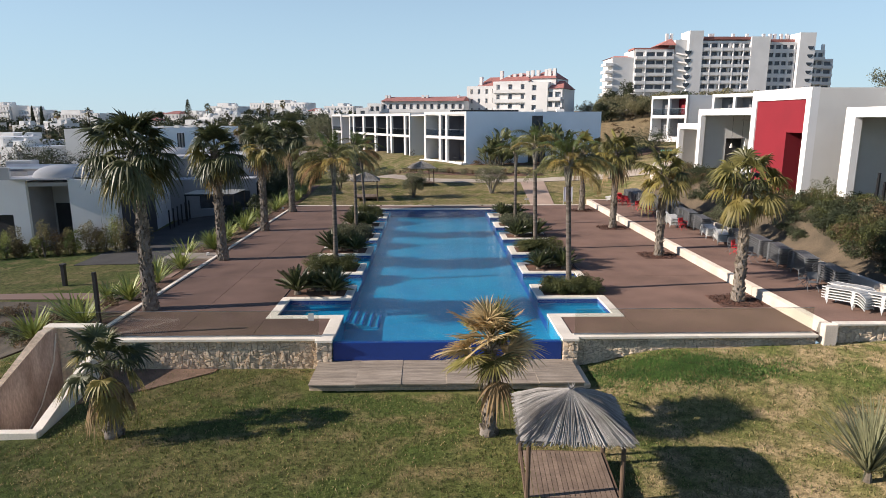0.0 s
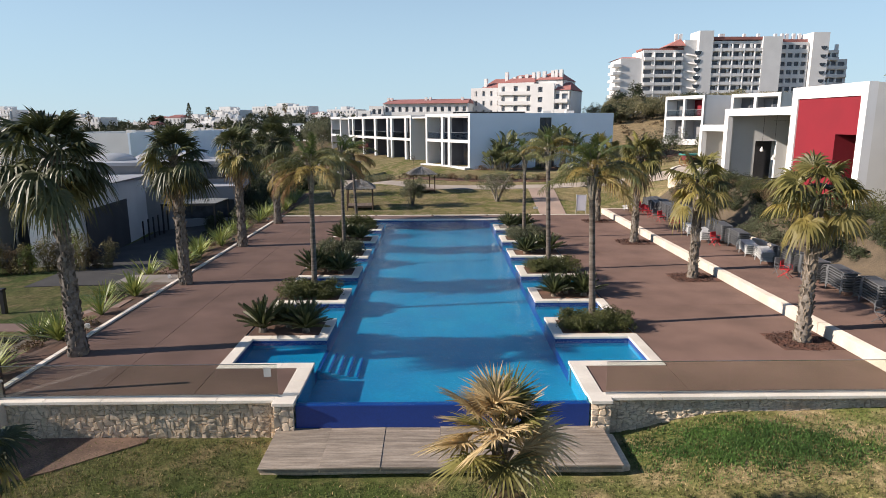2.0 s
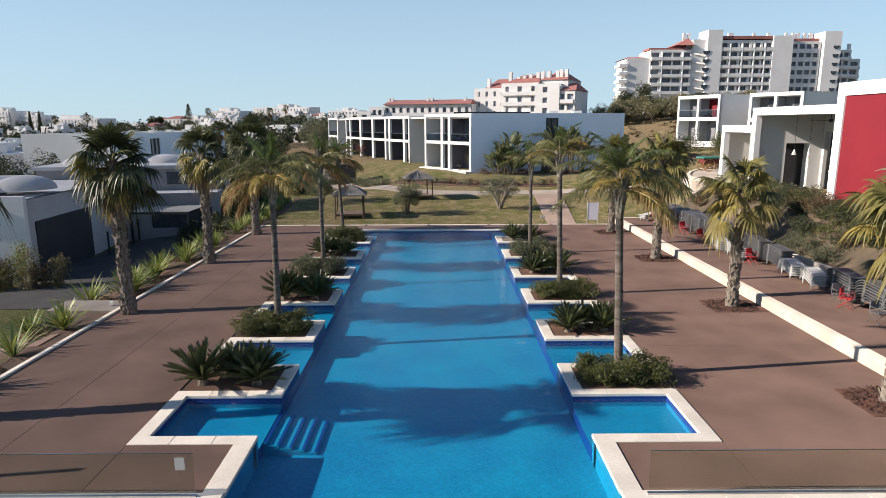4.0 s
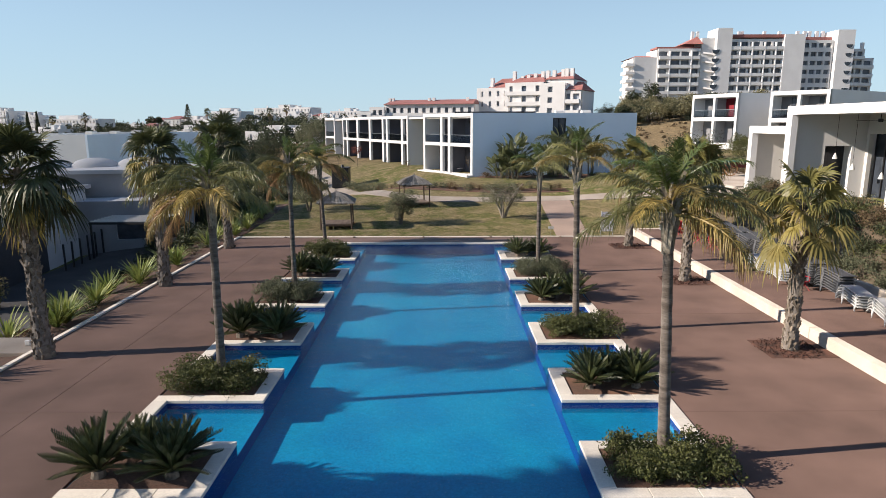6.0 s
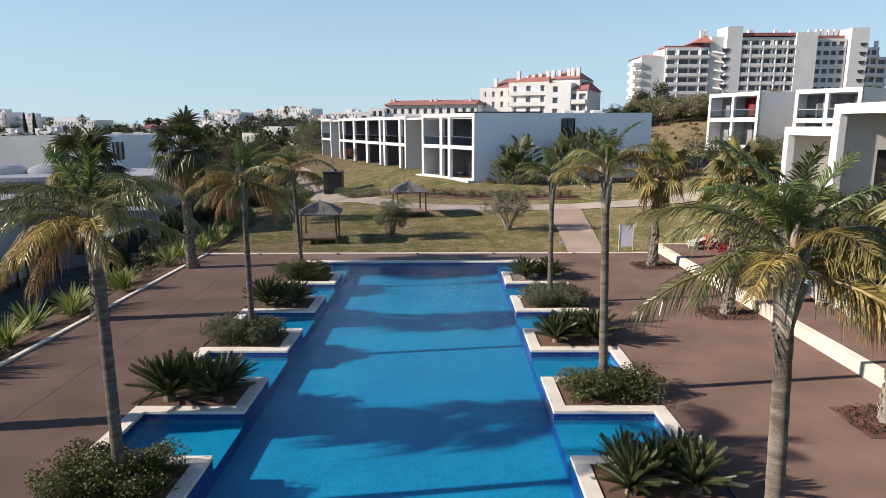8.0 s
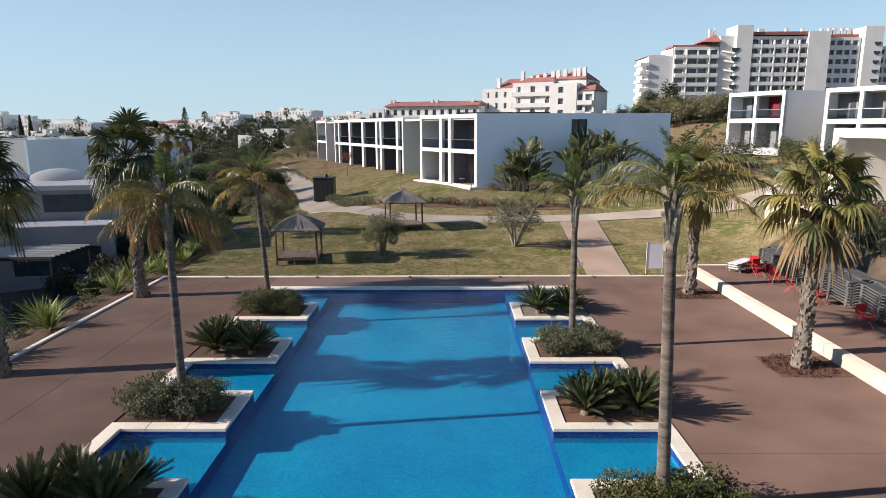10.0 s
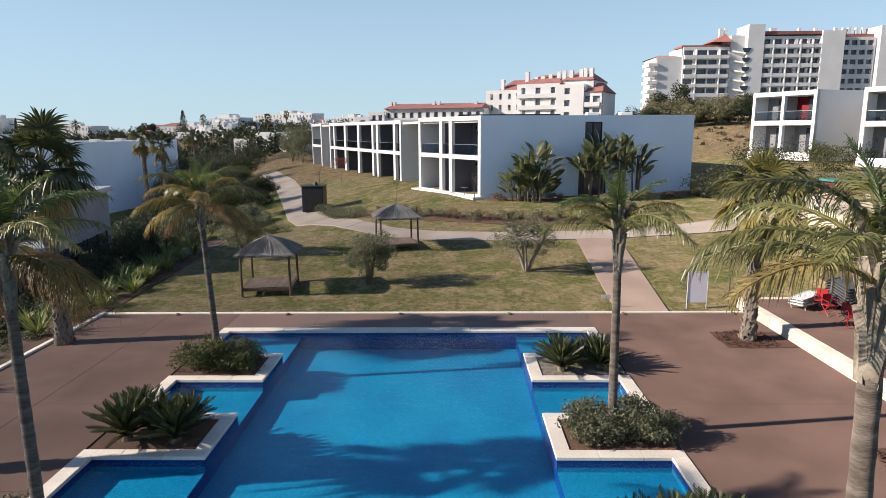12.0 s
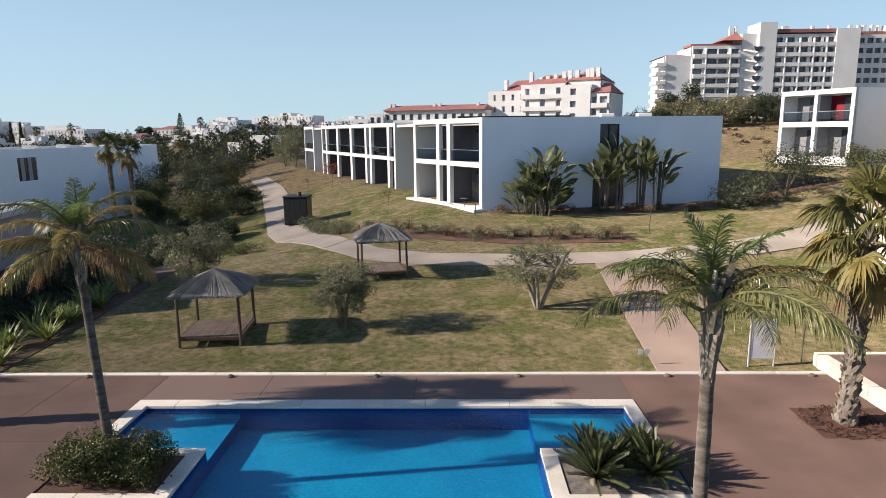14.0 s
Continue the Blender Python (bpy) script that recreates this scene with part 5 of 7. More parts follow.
part("roof", Form().box(px(1236), px(1328), TY - 0.4, TY + 12, pz(70), pz(65)), ROOFTILE, tower)
part("slab_wall", Form().box(px(1325), px(1358), TY - 1, TY + 12, 8, pz(65)), WHITE, tower, "blank white slab wall")
tower_front(tower, px(1356), px(1408), TY + 0.5, 8, pz(74), 6, [(0.08, 0.26), (0.32, 0.5), (0.55, 0.72), (0.78, 0.95)], balcony=False)
part("roof", Form().box(px(1354), px(1410), TY + 2.5, TY + 14, pz(74), pz(68)), ROOFTILE, tower)
part("stair_wall", Form().box(px(1410), px(1438), TY - 1, TY + 10, 8, pz(58)), WHITE, tower)
for r in range(6):
    half_slot(px(1430), pz(82 + r * 14.4), 1.1)
tower_front(tower, px(1436), px(1462), TY + 1, 8, pz(88), 5, [(0.1, 0.45), (0.55, 0.9)])
tower_front(tower, px(1460), px(1481), TY + 2, 8, pz(103), 4, [(0.15, 0.85)])
for a in (1186, 1194, 1263, 1268, 1305, 1330, 1360, 1372, 1380, 1392, 1402, 1470):
    part("chimney", Form().box(px(a), px(a + 4.5), TY + 6, TY + 7, pz(75), pz(56 if a < 1460 else 92)), WHITE, tower)

def ax(p):
    return 11.15 + (p - 828) * 0.1808
def az(p):
    return 18.9 - (p - 150) * 0.1752
AY = 206.0
apt = thing("apartment_house", (0, 0, 0), "stepped white apartment house with terracotta roofs", "building")
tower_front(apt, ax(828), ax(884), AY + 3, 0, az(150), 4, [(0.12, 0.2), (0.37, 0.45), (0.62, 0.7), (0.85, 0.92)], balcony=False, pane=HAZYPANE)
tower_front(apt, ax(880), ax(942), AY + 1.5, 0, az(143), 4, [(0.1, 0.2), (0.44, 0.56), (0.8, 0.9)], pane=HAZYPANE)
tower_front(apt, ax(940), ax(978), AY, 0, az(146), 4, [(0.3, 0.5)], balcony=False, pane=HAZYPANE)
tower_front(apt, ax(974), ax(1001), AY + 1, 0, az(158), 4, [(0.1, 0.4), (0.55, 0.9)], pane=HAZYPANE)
tower_front(apt, ax(940), ax(985), AY + 4, 0, az(139), 1, [(0.2, 0.5)], balcony=False, pane=HAZYPANE)
def hip(house, x0, x1, y0, y1, z, h):
    part("roof", Form().add([(x0, y0, z), (x1, y0, z), (x1, y1, z), (x0, y1, z), (x0 + (x1 - x0) * .3, (y0 + y1) / 2, z + h), (x0 + (x1 - x0) * .7, (y0 + y1) / 2, z + h)],
                            [(0, 1, 5, 4), (1, 2, 5), (2, 3, 4, 5), (3, 0, 4)]), ROOFTILE, house)
hip(apt, ax(840), ax(886), AY + 5, AY + 18, az(151), 3.4)
hip(apt, ax(884), ax(944), AY + 2, AY + 16, az(143), 2.8)
hip(apt, ax(939), ax(986), AY + 3.5, AY + 18.3, az(139) + 0.01, 2.6)
hip(apt, ax(972), ax(1003), AY + 0.6, AY + 15, az(158) + 0.01, 2.6)
for a, t in ((883, 130), (897, 139), (907, 137), (918, 135), (930, 132), (938, 131), (948, 131), (962, 130), (968, 129), (976, 129), (845, 140)):
    part("chimney", Form().box(ax(a), ax(a + 5), AY + 6, AY + 7.2, az(150), az(t - 8)), WHITE, apt)
apt.matrix_basis = Matrix.Translation((ax(925), AY + 4, 0)) @ Matrix.Rotation(radians(-28), 4, "Z") @ Matrix.Diagonal((1.08, 1, 1, 1)) @ Matrix.Translation((-ax(925), -AY - 4, 0))
row = thing("apartment_house", (0, 0, 0), "low white apartment row with a red tiled roof", "building")
tower_front(row, ax(672), ax(826), AY + 8, 0, az(178), 2, [(k / 12 + 0.015, k / 12 + 0.055) for k in range(12)], balcony=True)
part("roof", Form().add([(ax(672), AY + 7, az(178)), (ax(826), AY + 7, az(178)), (ax(826), AY + 22, az(178)), (ax(672), AY + 22, az(178)), (ax(676), AY + 14, az(169)), (ax(822), AY + 14, az(169))],
                        [(0, 1, 5, 4), (1, 2, 5), (2, 3, 4, 5), (3, 0, 4)]), ROOFTILE, row)
tower_front(row, ax(650), ax(676), AY + 6, 0, az(182), 2, [(0.2, 0.45), (0.6, 0.85)])
tower_front(row, ax(630), ax(654), AY + 5, 0, az(190), 1, [(0.3, 0.7)])
row.matrix_basis = Matrix.Translation((ax(750), AY + 10, 0)) @ Matrix.Rotation(radians(-16), 4, "Z") @ Matrix.Diagonal((1.04, 1, 1, 1)) @ Matrix.Translation((-ax(750), -AY - 10, 0))
for a in (672, 678, 742, 750, 808):
    part("chimney", Form().box(ax(a), ax(a + 4), AY + 12, AY + 13, az(175), az(166)), WHITE, row)

def far_house(x, y, w, h, rows, cols, red, d=12.0, turn=-26.0):
    z = gz(x, y) - 1
    h_ob = thing("town_house", (x, y, z), "distant white town house" + (" with a red roof" if red else " with a flat roof"), "building", group="distant houses", rz=turn)
    wins = [((c + 0.3) / cols, (c + 0.7) / cols) for c in range(cols)]
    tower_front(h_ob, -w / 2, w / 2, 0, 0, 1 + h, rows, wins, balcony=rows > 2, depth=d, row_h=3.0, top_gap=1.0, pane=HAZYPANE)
    if red:
        hip(h_ob, -w / 2 - 0.4, w / 2 + 0.4, -0.4, d, 1 + h, 1.8)
    elif w > 9:                              # a set-back upper storey and its stair head
        q = ((x * 7.3) % 1.0) * 0.4
        part("penthouse", Form().box(-w * (0.40 - q), w * 0.12, 2.0, d * 0.8, h + 1, h + 2.9), WHITE, h_ob)
        part("stair_head", Form().box(w * 0.2, w * 0.2 + 2.4, 3.0, 6.0, h + 1, h + 2.2), WHITE, h_ob)
    for k in range(2):
        a = -w * 0.35 + w * 0.6 * k
        part("chimney", Form().box(a, a + 0.7, d * 0.4, d * 0.4 + 0.7, h + 0.9, h + 2.6), WHITE, h_ob)


# ---- palms ----
def fan_leaf(name, material, el, droop, spread, petiole, blade, seed, n=28, wide=1.0):
    """A fan leaf that rises at el degrees towards +x: an arching stalk, then narrow ribbed segments round a hub, the tips hanging."""
    rng = random.Random(seed)
    f = Form()
    rise = Vector((math.cos(radians(el)), 0, math.sin(radians(el))))
    hub = rise * petiole - Vector((0, 0, 0.10 * petiole * math.cos(radians(el))))
    f.tube([(0, 0, 0), rise * petiole * 0.5, hub], [0.035, 0.022, 0.014], 5)
    tip = radians(max(el - 17, -80))          # the blade bends over from the stalk
    ahead = Vector((math.cos(tip), 0, math.sin(tip)))
    lift = Vector((-math.sin(tip), 0, math.cos(tip)))
    roll = radians(rng.uniform(-50, 50))
    side = (Vector((0, 1, 0)) * math.cos(roll) + lift * math.sin(roll)).normalized()
    lift = ahead.cross(side)
    for i in range(n):
        a = radians(-spread + 2 * spread * i / (n - 1)) + rng.uniform(-0.04, 0.04)
        r = blade * (0.76 + 0.24 * math.cos(a * 0.75)) * rng.uniform(0.86, 1.08)
        d = ahead * math.cos(a) + side * math.sin(a)
        s = side * math.cos(a) - ahead * math.sin(a)
        limp = droop * rng.uniform(0.6, 1.4)
        pts = []
        for t, w in ((0.02, 0.016), (0.44, 0.044), (0.66, 0.034), (0.84, 0.018), (1.0, 0.003)):
            sag = limp * max(0, t - 0.38) ** 1.7 * r * 1.9
            p = hub + d * r * t * (1 - 0.18 * limp * t) + lift * (0.10 * t * (1 - abs(math.sin(a)))) - Vector((0, 0, sag))
            tw = lift * (0.5 * (1 if i % 2 else -1) * w)
            pts += [p + s * w * blade * wide + tw * wide, p - s * w * blade * wide - tw * wide]
        f.add(pts, [(2 * k, 2 * k + 1, 2 * k + 3, 2 * k + 2) for k in range(4)])
    return f.mesh(name, material)


FAN_RISE = (80, 62, 44, 26, 8, -12, -34, -58, -74)
def fan_set(material, droop, spread, seed, petiole=1.08, n=28, wide=1.0):
    return {el: [fan_leaf("frond", material, el, droop * (0.55 if el > 55 else 1.0), spread, petiole * k, 1.05, seed + el + 200 * j, n, wide) for j, k in enumerate((0.9, 1.1))] for el in FAN_RISE}


FANS = {
    "young": fan_set(FANLEAF, 0.42, 118, 1),
    "full": fan_set(FANLEAF, 0.75, 122, 3),
    "fresh": fan_set(FANFRESH, 0.62, 112, 11),
    "yellow": fan_set(FANYEL, 0.6, 105, 6),
    "straw": fan_set(FANSTRAW, 0.16, 105, 14, 0.75, 30, 0.55),
    "spiky": fan_set(FANFRESH, 0.14, 105, 17, 0.75, 30, 0.55),
    "dry": fan_set(FANDRY, 0.8, 70, 8, 0.85, 20),
}


def trunk_with_bases(h, r0, r1, seed, lean=(0, 0), rough=1.0):
    """The tapered stem with a flared foot, and its spiral of old leaf bases."""
    rng = random.Random(seed)
    path, rad = [], []
    for i in range(13):
        t = i / 12
        path.append((lean[0] * t * t + 0.03 * math.sin(3 * t + seed), lean[1] * t * t, h * t))
        rad.append(r0 + (r1 - r0) * min(1, t * 1.15) + 0.09 * math.exp(-t * 14) + 0.012 * math.sin(i * 2.3))
    stem = Form().tube(path, rad, 14)
    bases = Form()
    n = int(h * 54 * rough)
    for i in range(n):
        t = (i + 0.5) / n
        a = i * 2.39996 + rng.uniform(-0.35, 0.35)
        k = min(11, int(t * 12)); u = t * 12 - k
        p = Vector(path[k]).lerp(Vector(path[k + 1]), u)
        r = rad[k] + (rad[k + 1] - rad[k]) * u
        m = Matrix.Translation(p) @ Matrix.Rotation(a, 4, "Z") @ Matrix.Translation((r - 0.015, 0, 0)) @ Matrix.Rotation(radians(rng.uniform(6, 27)), 4, "Y") @ Matrix.Rotation(radians(rng.uniform(-22, 22)), 4, "X")
        s = rng.uniform(0.65, 1.45) * (0.75 + 0.45 * t)
        w, l, d = 0.085 * s, 0.19 * s, 0.032 * s
        bases.add([(-d, -w, -0.03), (-d, w, -0.03), (d, 0, -0.03), (-d * 0.6, -w * 0.45, l), (-d * 0.6, w * 0.45, l), (d * 0.9, 0, l * 0.95)],
                  [(0, 3, 5, 2), (2, 5, 4, 1), (0, 1, 4, 3), (3, 4, 5)], m)
    return stem, bases, Vector(path[-1])


def fan_palm(x, y, h, size, n, seed, yellow=0.1, dry=0.12, z=None, label="", r0=0.27, group="fan palms on the terrace", fresh=False, straw=0.0, sweep=126):
    rng = random.Random(seed)
    p = thing("fan_palm", (x, y, gz(x, y) if z is None else z), label or "tall fan palm with a full dark green crown", "palm tree", group=group, rz=rng.uniform(0, 360))
    stem, bases, top = trunk_with_bases(h, r0, r0 * 0.72, seed)
    part("trunk", stem, TRUNK, p, smooth=True)
    tagged(part("leaf_sheath", bases, BOOT, p, "stubs of old leaf stalks"), kind="stuff")
    for i in range(n):
        t = (i + 0.5) / n
        el = 84 - sweep * t ** 0.95 + rng.uniform(-9, 9)
        az = i * 137.5 + rng.uniform(-12, 12)
        q = rng.random()
        kind = ("fresh" if fresh else "young") if t < 0.45 or (fresh and q < 0.6) else "full"
        if t > 0.55 and q < yellow * 2.2:
            kind = "yellow"
        if straw > 0.5:
            kind = "straw" if rng.random() < straw else "spiky"
        if t > 1 - dry * 1.6 and q > 0.25:
            kind = "dry"; el = min(el, -52)
        s = size / 2.0 * rng.uniform(0.78, 1.14) * (0.8 if t < 0.12 else 1)
        m = Matrix.Translation(top + Vector((0, 0, 0.25 - 0.6 * t * size / 2))) @ Matrix.Rotation(radians(az), 4, "Z") @ Matrix.Rotation(radians(rng.uniform(-9, 9)), 4, "Y") @ Matrix.Scale(s, 4)
        rise = min(FAN_RISE, key=lambda a: abs(a - el))
        part("frond", rng.choice(FANS[kind][rise]), None, p, m=m)
    return p


def feather_frond(name, material, start, bend, length, seed, n=80, hang=0.8, leaflet=0.55):
    """A pinnate leaf towards +x that rises at start degrees and bends over by bend, its leaflets hanging from both sides."""
    rng = random.Random(seed)
    f = Form()
    pts = [Vector((0, 0, 0))]
    for k in range(40):
        a = radians(start - bend * ((k + 0.5) / 40) ** 1.15)
        pts.append(pts[-1] + Vector((math.cos(a), 0.014 * math.sin(k * 0.2 + seed), math.sin(a))) * length / 40)
    def at(t):
        k = min(39, int(t * 40))
        return pts[k].lerp(pts[k + 1], t * 40 - k)
    f.tube([at(i / 10) for i in range(11)], [0.036 * (1 - 0.85 * i / 10) + 0.004 for i in range(11)], 5)
    for i in range(n):
        t = 0.15 + 0.85 * i / (n - 1)
        p = at(t)
        fwd = (at(min(1, t + 0.03)) - at(t - 0.03)).normalized()
        up = Vector((0, 1, 0)).cross(fwd) * -1
        if up.z < 0:
            up = -up
        for side in (-1, 1):
            l = leaflet * (1.0 - 0.6 * abs(t - 0.42) ** 1.4 / 0.46) * rng.uniform(0.78, 1.12)
            d = (Vector((0, side, 0)) * rng.uniform(0.65, 1.0) + fwd * (0.45 + 0.5 * t) + up * rng.uniform(-0.1, 0.55)).normalized()
            h = hang * rng.uniform(0.6, 1.3) * l
            a = p + d * l * 0.38 - Vector((0, 0, 0.10 * h))
            b = p + d * l * 0.68 - Vector((0, 0, 0.40 * h))
            c = p + d * l * 0.88 - Vector((0, 0, 0.92 * h))
            w = fwd * 0.0105 + Vector((0, 0, 0.008 * rng.uniform(-1, 1)))
            f.add([p - w * 0.5, p + w * 0.5, a - w, a + w, b - w * 0.8, b + w * 0.8, c - w * 0.2, c + w * 0.2], [(0, 1, 3, 2), (2, 3, 5, 4), (4, 5, 7, 6)])
    return f.mesh(name, material)


FEATHERS = {
    "young": [feather_frond("frond", FEATHGREEN, 84, 40, 1.45, 1, hang=0.2, leaflet=0.42), feather_frond("frond", FEATHGREEN, 74, 56, 1.75, 2, hang=0.3, leaflet=0.46)],
    "up": [feather_frond("frond", FEATHGREEN, 64, 84, 2.2, 3, hang=0.5), feather_frond("frond", FEATHER, 58, 92, 2.3, 4, hang=0.6)],
    "mid": [feather_frond("frond", FEATHER, 44, 84, 2.4, 5, hang=0.7), feather_frond("frond", FEATHER, 36, 78, 2.45, 6, hang=0.75)],
    "low": [feather_frond("frond", FEATHER, 24, 72, 2.4, 7, hang=0.8), feather_frond("frond", FEATHER, 14, 62, 2.3, 8, hang=0.85)],
    "yellow": [feather_frond("frond", FEATHYEL, 30, 80, 2.35, 9, hang=0.9), feather_frond("frond", FEATHYEL, 16, 72, 2.3, 10, hang=0.9)],
    "golden": [feather_frond("frond", FEATHYEL, 62, 88, 2.2, 13, hang=0.6), feather_frond("frond", FEATHYEL, 46, 84, 2.3, 14, hang=0.75)],
    "rusty": [feather_frond("frond", FEATHDRY, 12, 88, 2.1, 11, hang=1.15), feather_frond("frond", FEATHDRY, -8, 74, 2.0, 12, hang=1.15)],
}


def feather_palm(x, y, h, seed, n=20, size=1.0, yellow=(), rusty=(), lean=(0, 0), r=0.16, gold=0.15, low=0.72):
    """yellow, rusty: bearings in degrees of the fronds that have turned."""
    rng = random.Random(seed)
    p = thing("feather_palm", (x, y, -0.02), "slender grey-trunked feather palm with arching, partly yellowed fronds", "palm tree", group="feather palms in the planters")
    path, rad = [], []
    for i in range(25):
        t = i / 24
        path.append((lean[0] * t, lean[1] * t, (h - 0.9) * t))
        rad.append(r * (1.12 - 0.25 * t) + 0.05 * math.exp(-t * 16) + (0.008 if i % 2 else 0))
    part("trunk", Form().tube(path, rad, 14), SLIMTRUNK, p, smooth=True)
    top = Vector((lean[0], lean[1], h - 0.9))
    boots = Form()
    for i in range(34):
        t = i / 33
        m = Matrix.Translation(top + Vector((0, 0, -0.55 + 1.4 * t))) @ Matrix.Rotation(i * 2.39996, 4, "Z") @ Matrix.Translation((r * 0.78, 0, 0)) @ Matrix.Rotation(radians(4 + 16 * t + rng.uniform(-4, 6)), 4, "Y")
        w, l = 0.12 - 0.04 * t, rng.uniform(0.35, 0.65)
        boots.add([(-0.06, -w, -0.1), (-0.06, w, -0.1), (0.045, 0, -0.1), (-0.03, -w * 0.35, l), (-0.03, w * 0.35, l), (0.05, 0, l)],
                  [(0, 3, 5, 2), (2, 5, 4, 1), (0, 1, 4, 3), (3, 4, 5)], m)
    tagged(part("crown_shaft", boots, SHEATH, p, "ragged pale leaf sheaths"), kind="stuff")
    hub = top + Vector((0, 0, 0.75))
    def put(kind, az, drop):
        m = Matrix.Translation(hub - Vector((0, 0, drop))) @ Matrix.Rotation(radians(az), 4, "Z") @ Matrix.Rotation(radians(rng.uniform(-10, 10)), 4, "Y") @ Matrix.Rotation(radians(rng.uniform(-16, 16)), 4, "X") @ Matrix.Scale(size * rng.uniform(0.9, 1.12), 4)
        part("frond", rng.choice(FEATHERS[kind]), None, p, m=m)
    for i in range(n):
        t = (i + 0.5) / n
        kind = "young" if t < 0.16 else ("up" if t < 0.38 else ("mid" if t < low else "low"))
        if t > 0.4 and rng.random() < gold:
            kind = "golden" if t < max(0.75, low) else "yellow"
        put(kind, i * 137.5 + rng.uniform(-14, 14), 0.45 * t)
    for kind, bearings in (("yellow", yellow), ("rusty", rusty)):
        for az in bearings:
            put(kind, az, 0.45)
    return p


for (x, y, h, size, n), seed in zip(((-13.4, 27.3, 7.2, 2.3, 46), (-13.4, 37.5, 6.55, 2.0, 42), (-13.45, 47.6, 6.5, 1.9, 40), (-13.5, 57.5, 6.85, 2.05, 42)), (11, 12, 13, 14)):
    fan_palm(x, y, h, size, n, seed, yellow=0.08, dry=0.05, z=-0.02, sweep=132)
for (x, y, h, size, n, dry, fr), seed in zip(((13.88, 28.1, 5.5, 2.0, 27, 0.04, True), (13.7, 38.1, 5.2, 1.95, 26, 0.04, True), (13.7, 48.3, 5.9, 2.05, 34, 0.1, True), (13.45, 57.8, 5.6, 2.05, 36, 0.1, True)), (21, 22, 23, 24)):
    fan_palm(x, y, h, size, n, seed, yellow=0.42, dry=dry, z=-0.02, fresh=fr, label="fan palm with a rough trunk and yellowing lower leaves", r0=0.235)
    pit = Form().box(x - 1.15, 14.98, y - 0.95, y + 0.95, -0.02, 0.012)
    solid("mulch_bed", pit, MULCH, "square of red-brown bark mulch round a palm", "mulch", kind="structure")
for x, y, h, size, n, seed, yel in ((1.12, 17.3, 2.9, 1.8, 46, 31, 0.62), (-10.5, 17.8, 2.3, 1.5, 24, 32, 0.12)):
    fan_palm(x, y, h, size, n, seed, yellow=0.2, dry=0.05 if yel > 0.5 else 0.15, straw=yel, sweep=92 if yel > 0.5 else 130, label="short fan palm with dry yellow-tipped leaves on the lawn", r0=0.2, group="young palms on the lawn")

feather_palm(6.3, 30.2, 6.75, 41, 21, 0.95, yellow=(-60, -12, 20), rusty=(-35, 0), lean=(-0.25, 0), r=0.125, low=0.8)
feather_palm(6.22, 40.1, 7.2, 42, 20, 0.80, lean=(-0.2, 0), r=0.12, gold=0.55, low=1.1)
feather_palm(6.17, 50.0, 6.1, 43, 19, 0.86, lean=(-0.05, 0), r=0.11, gold=0.25, low=1.1)
feather_palm(-6.12, 34.95, 6.65, 44, 20, 1.0, yellow=(165, 190, 225), rusty=(178, 205), lean=(0.05, 0), r=0.12)
feather_palm(-6.1, 44.9, 6.55, 45, 16, 0.85, yellow=(10, 200, 160), rusty=(170, 195, 0, -15, 220, 30, 150, 45), r=0.105, gold=0.4)
feather_palm(-6.55, 55.4, 6.25, 46, 16, 0.88, yellow=(180, 205, -10), rusty=(-30, 10, 170), lean=(-0.25, 0), r=0.105, gold=0.4)
for x, y, h, seed in ((-30.5, 100, 9.2, 51), (-28.0, 99, 8.6, 52)):
    fan_palm(x, y, h, 1.6, 26, seed, yellow=0.3, dry=0.25, label="tall slim fan palm among dark trees", r0=0.2, group="palms beyond the garden")


# ---- cycads, strap plants, shrubs ----
def cycad_crown(seed, n=46):
    rng = random.Random(seed)
    f = Form()
    for i in range(n):
        t = (i + 0.5) / n
        m = Matrix.Rotation(i * 2.39996, 4, "Z") @ Matrix.Rotation(radians(-(84 - 66 * t + rng.uniform(-8, 8))), 4, "Y") @ Matrix.Rotation(radians(rng.uniform(-25, 25)), 4, "X") @ Matrix.Scale(rng.uniform(0.8, 1.12), 4)
        pts = [Vector((u, 0, 0.10 * u - 0.20 * u * u)) for u in (0, 0.35, 0.7, 1.0)]
        f.tube(pts, [0.016, 0.013, 0.009, 0.004], 3, False, m)
        for k in range(22):
            u = 0.12 + 0.88 * k / 21
            p = Vector((u, 0, 0.10 * u - 0.20 * u * u))
            for s in (-1, 1):
                d = Vector((0.85, 0.55 * s, 0.42)) * 0.15 * (1 - 0.75 * abs(u - 0.5) ** 1.5 / 0.7)
                f.add([p + Vector((-0.024, 0, 0)), p + Vector((0.024, 0, 0)), p + d * 0.6 + Vector((0.028, 0, 0)), p + d], [(0, 1, 2, 3)], m)
    return f.mesh("crown", CYCAD)


CYCADS = [cycad_crown(1), cycad_crown(2), cycad_crown(3)]


def cycad(x, y, s, seed):
    rng = random.Random(seed)
    c = thing("cycad", (x, y, 0.0), "dark green sago cycad with stiff feathery rosette", "plant", group="cycads in the planters", rz=rng.uniform(0, 360), scale=s)
    part("stem", Form().tube([(0, 0, 0), (0, 0, 0.14)], [0.15, 0.12], 9), BOOT, c)
    part("crown", rng.choice(CYCADS), None, c, m=Matrix.Translation((0, 0, 0.12)))


rng = random.Random(5)
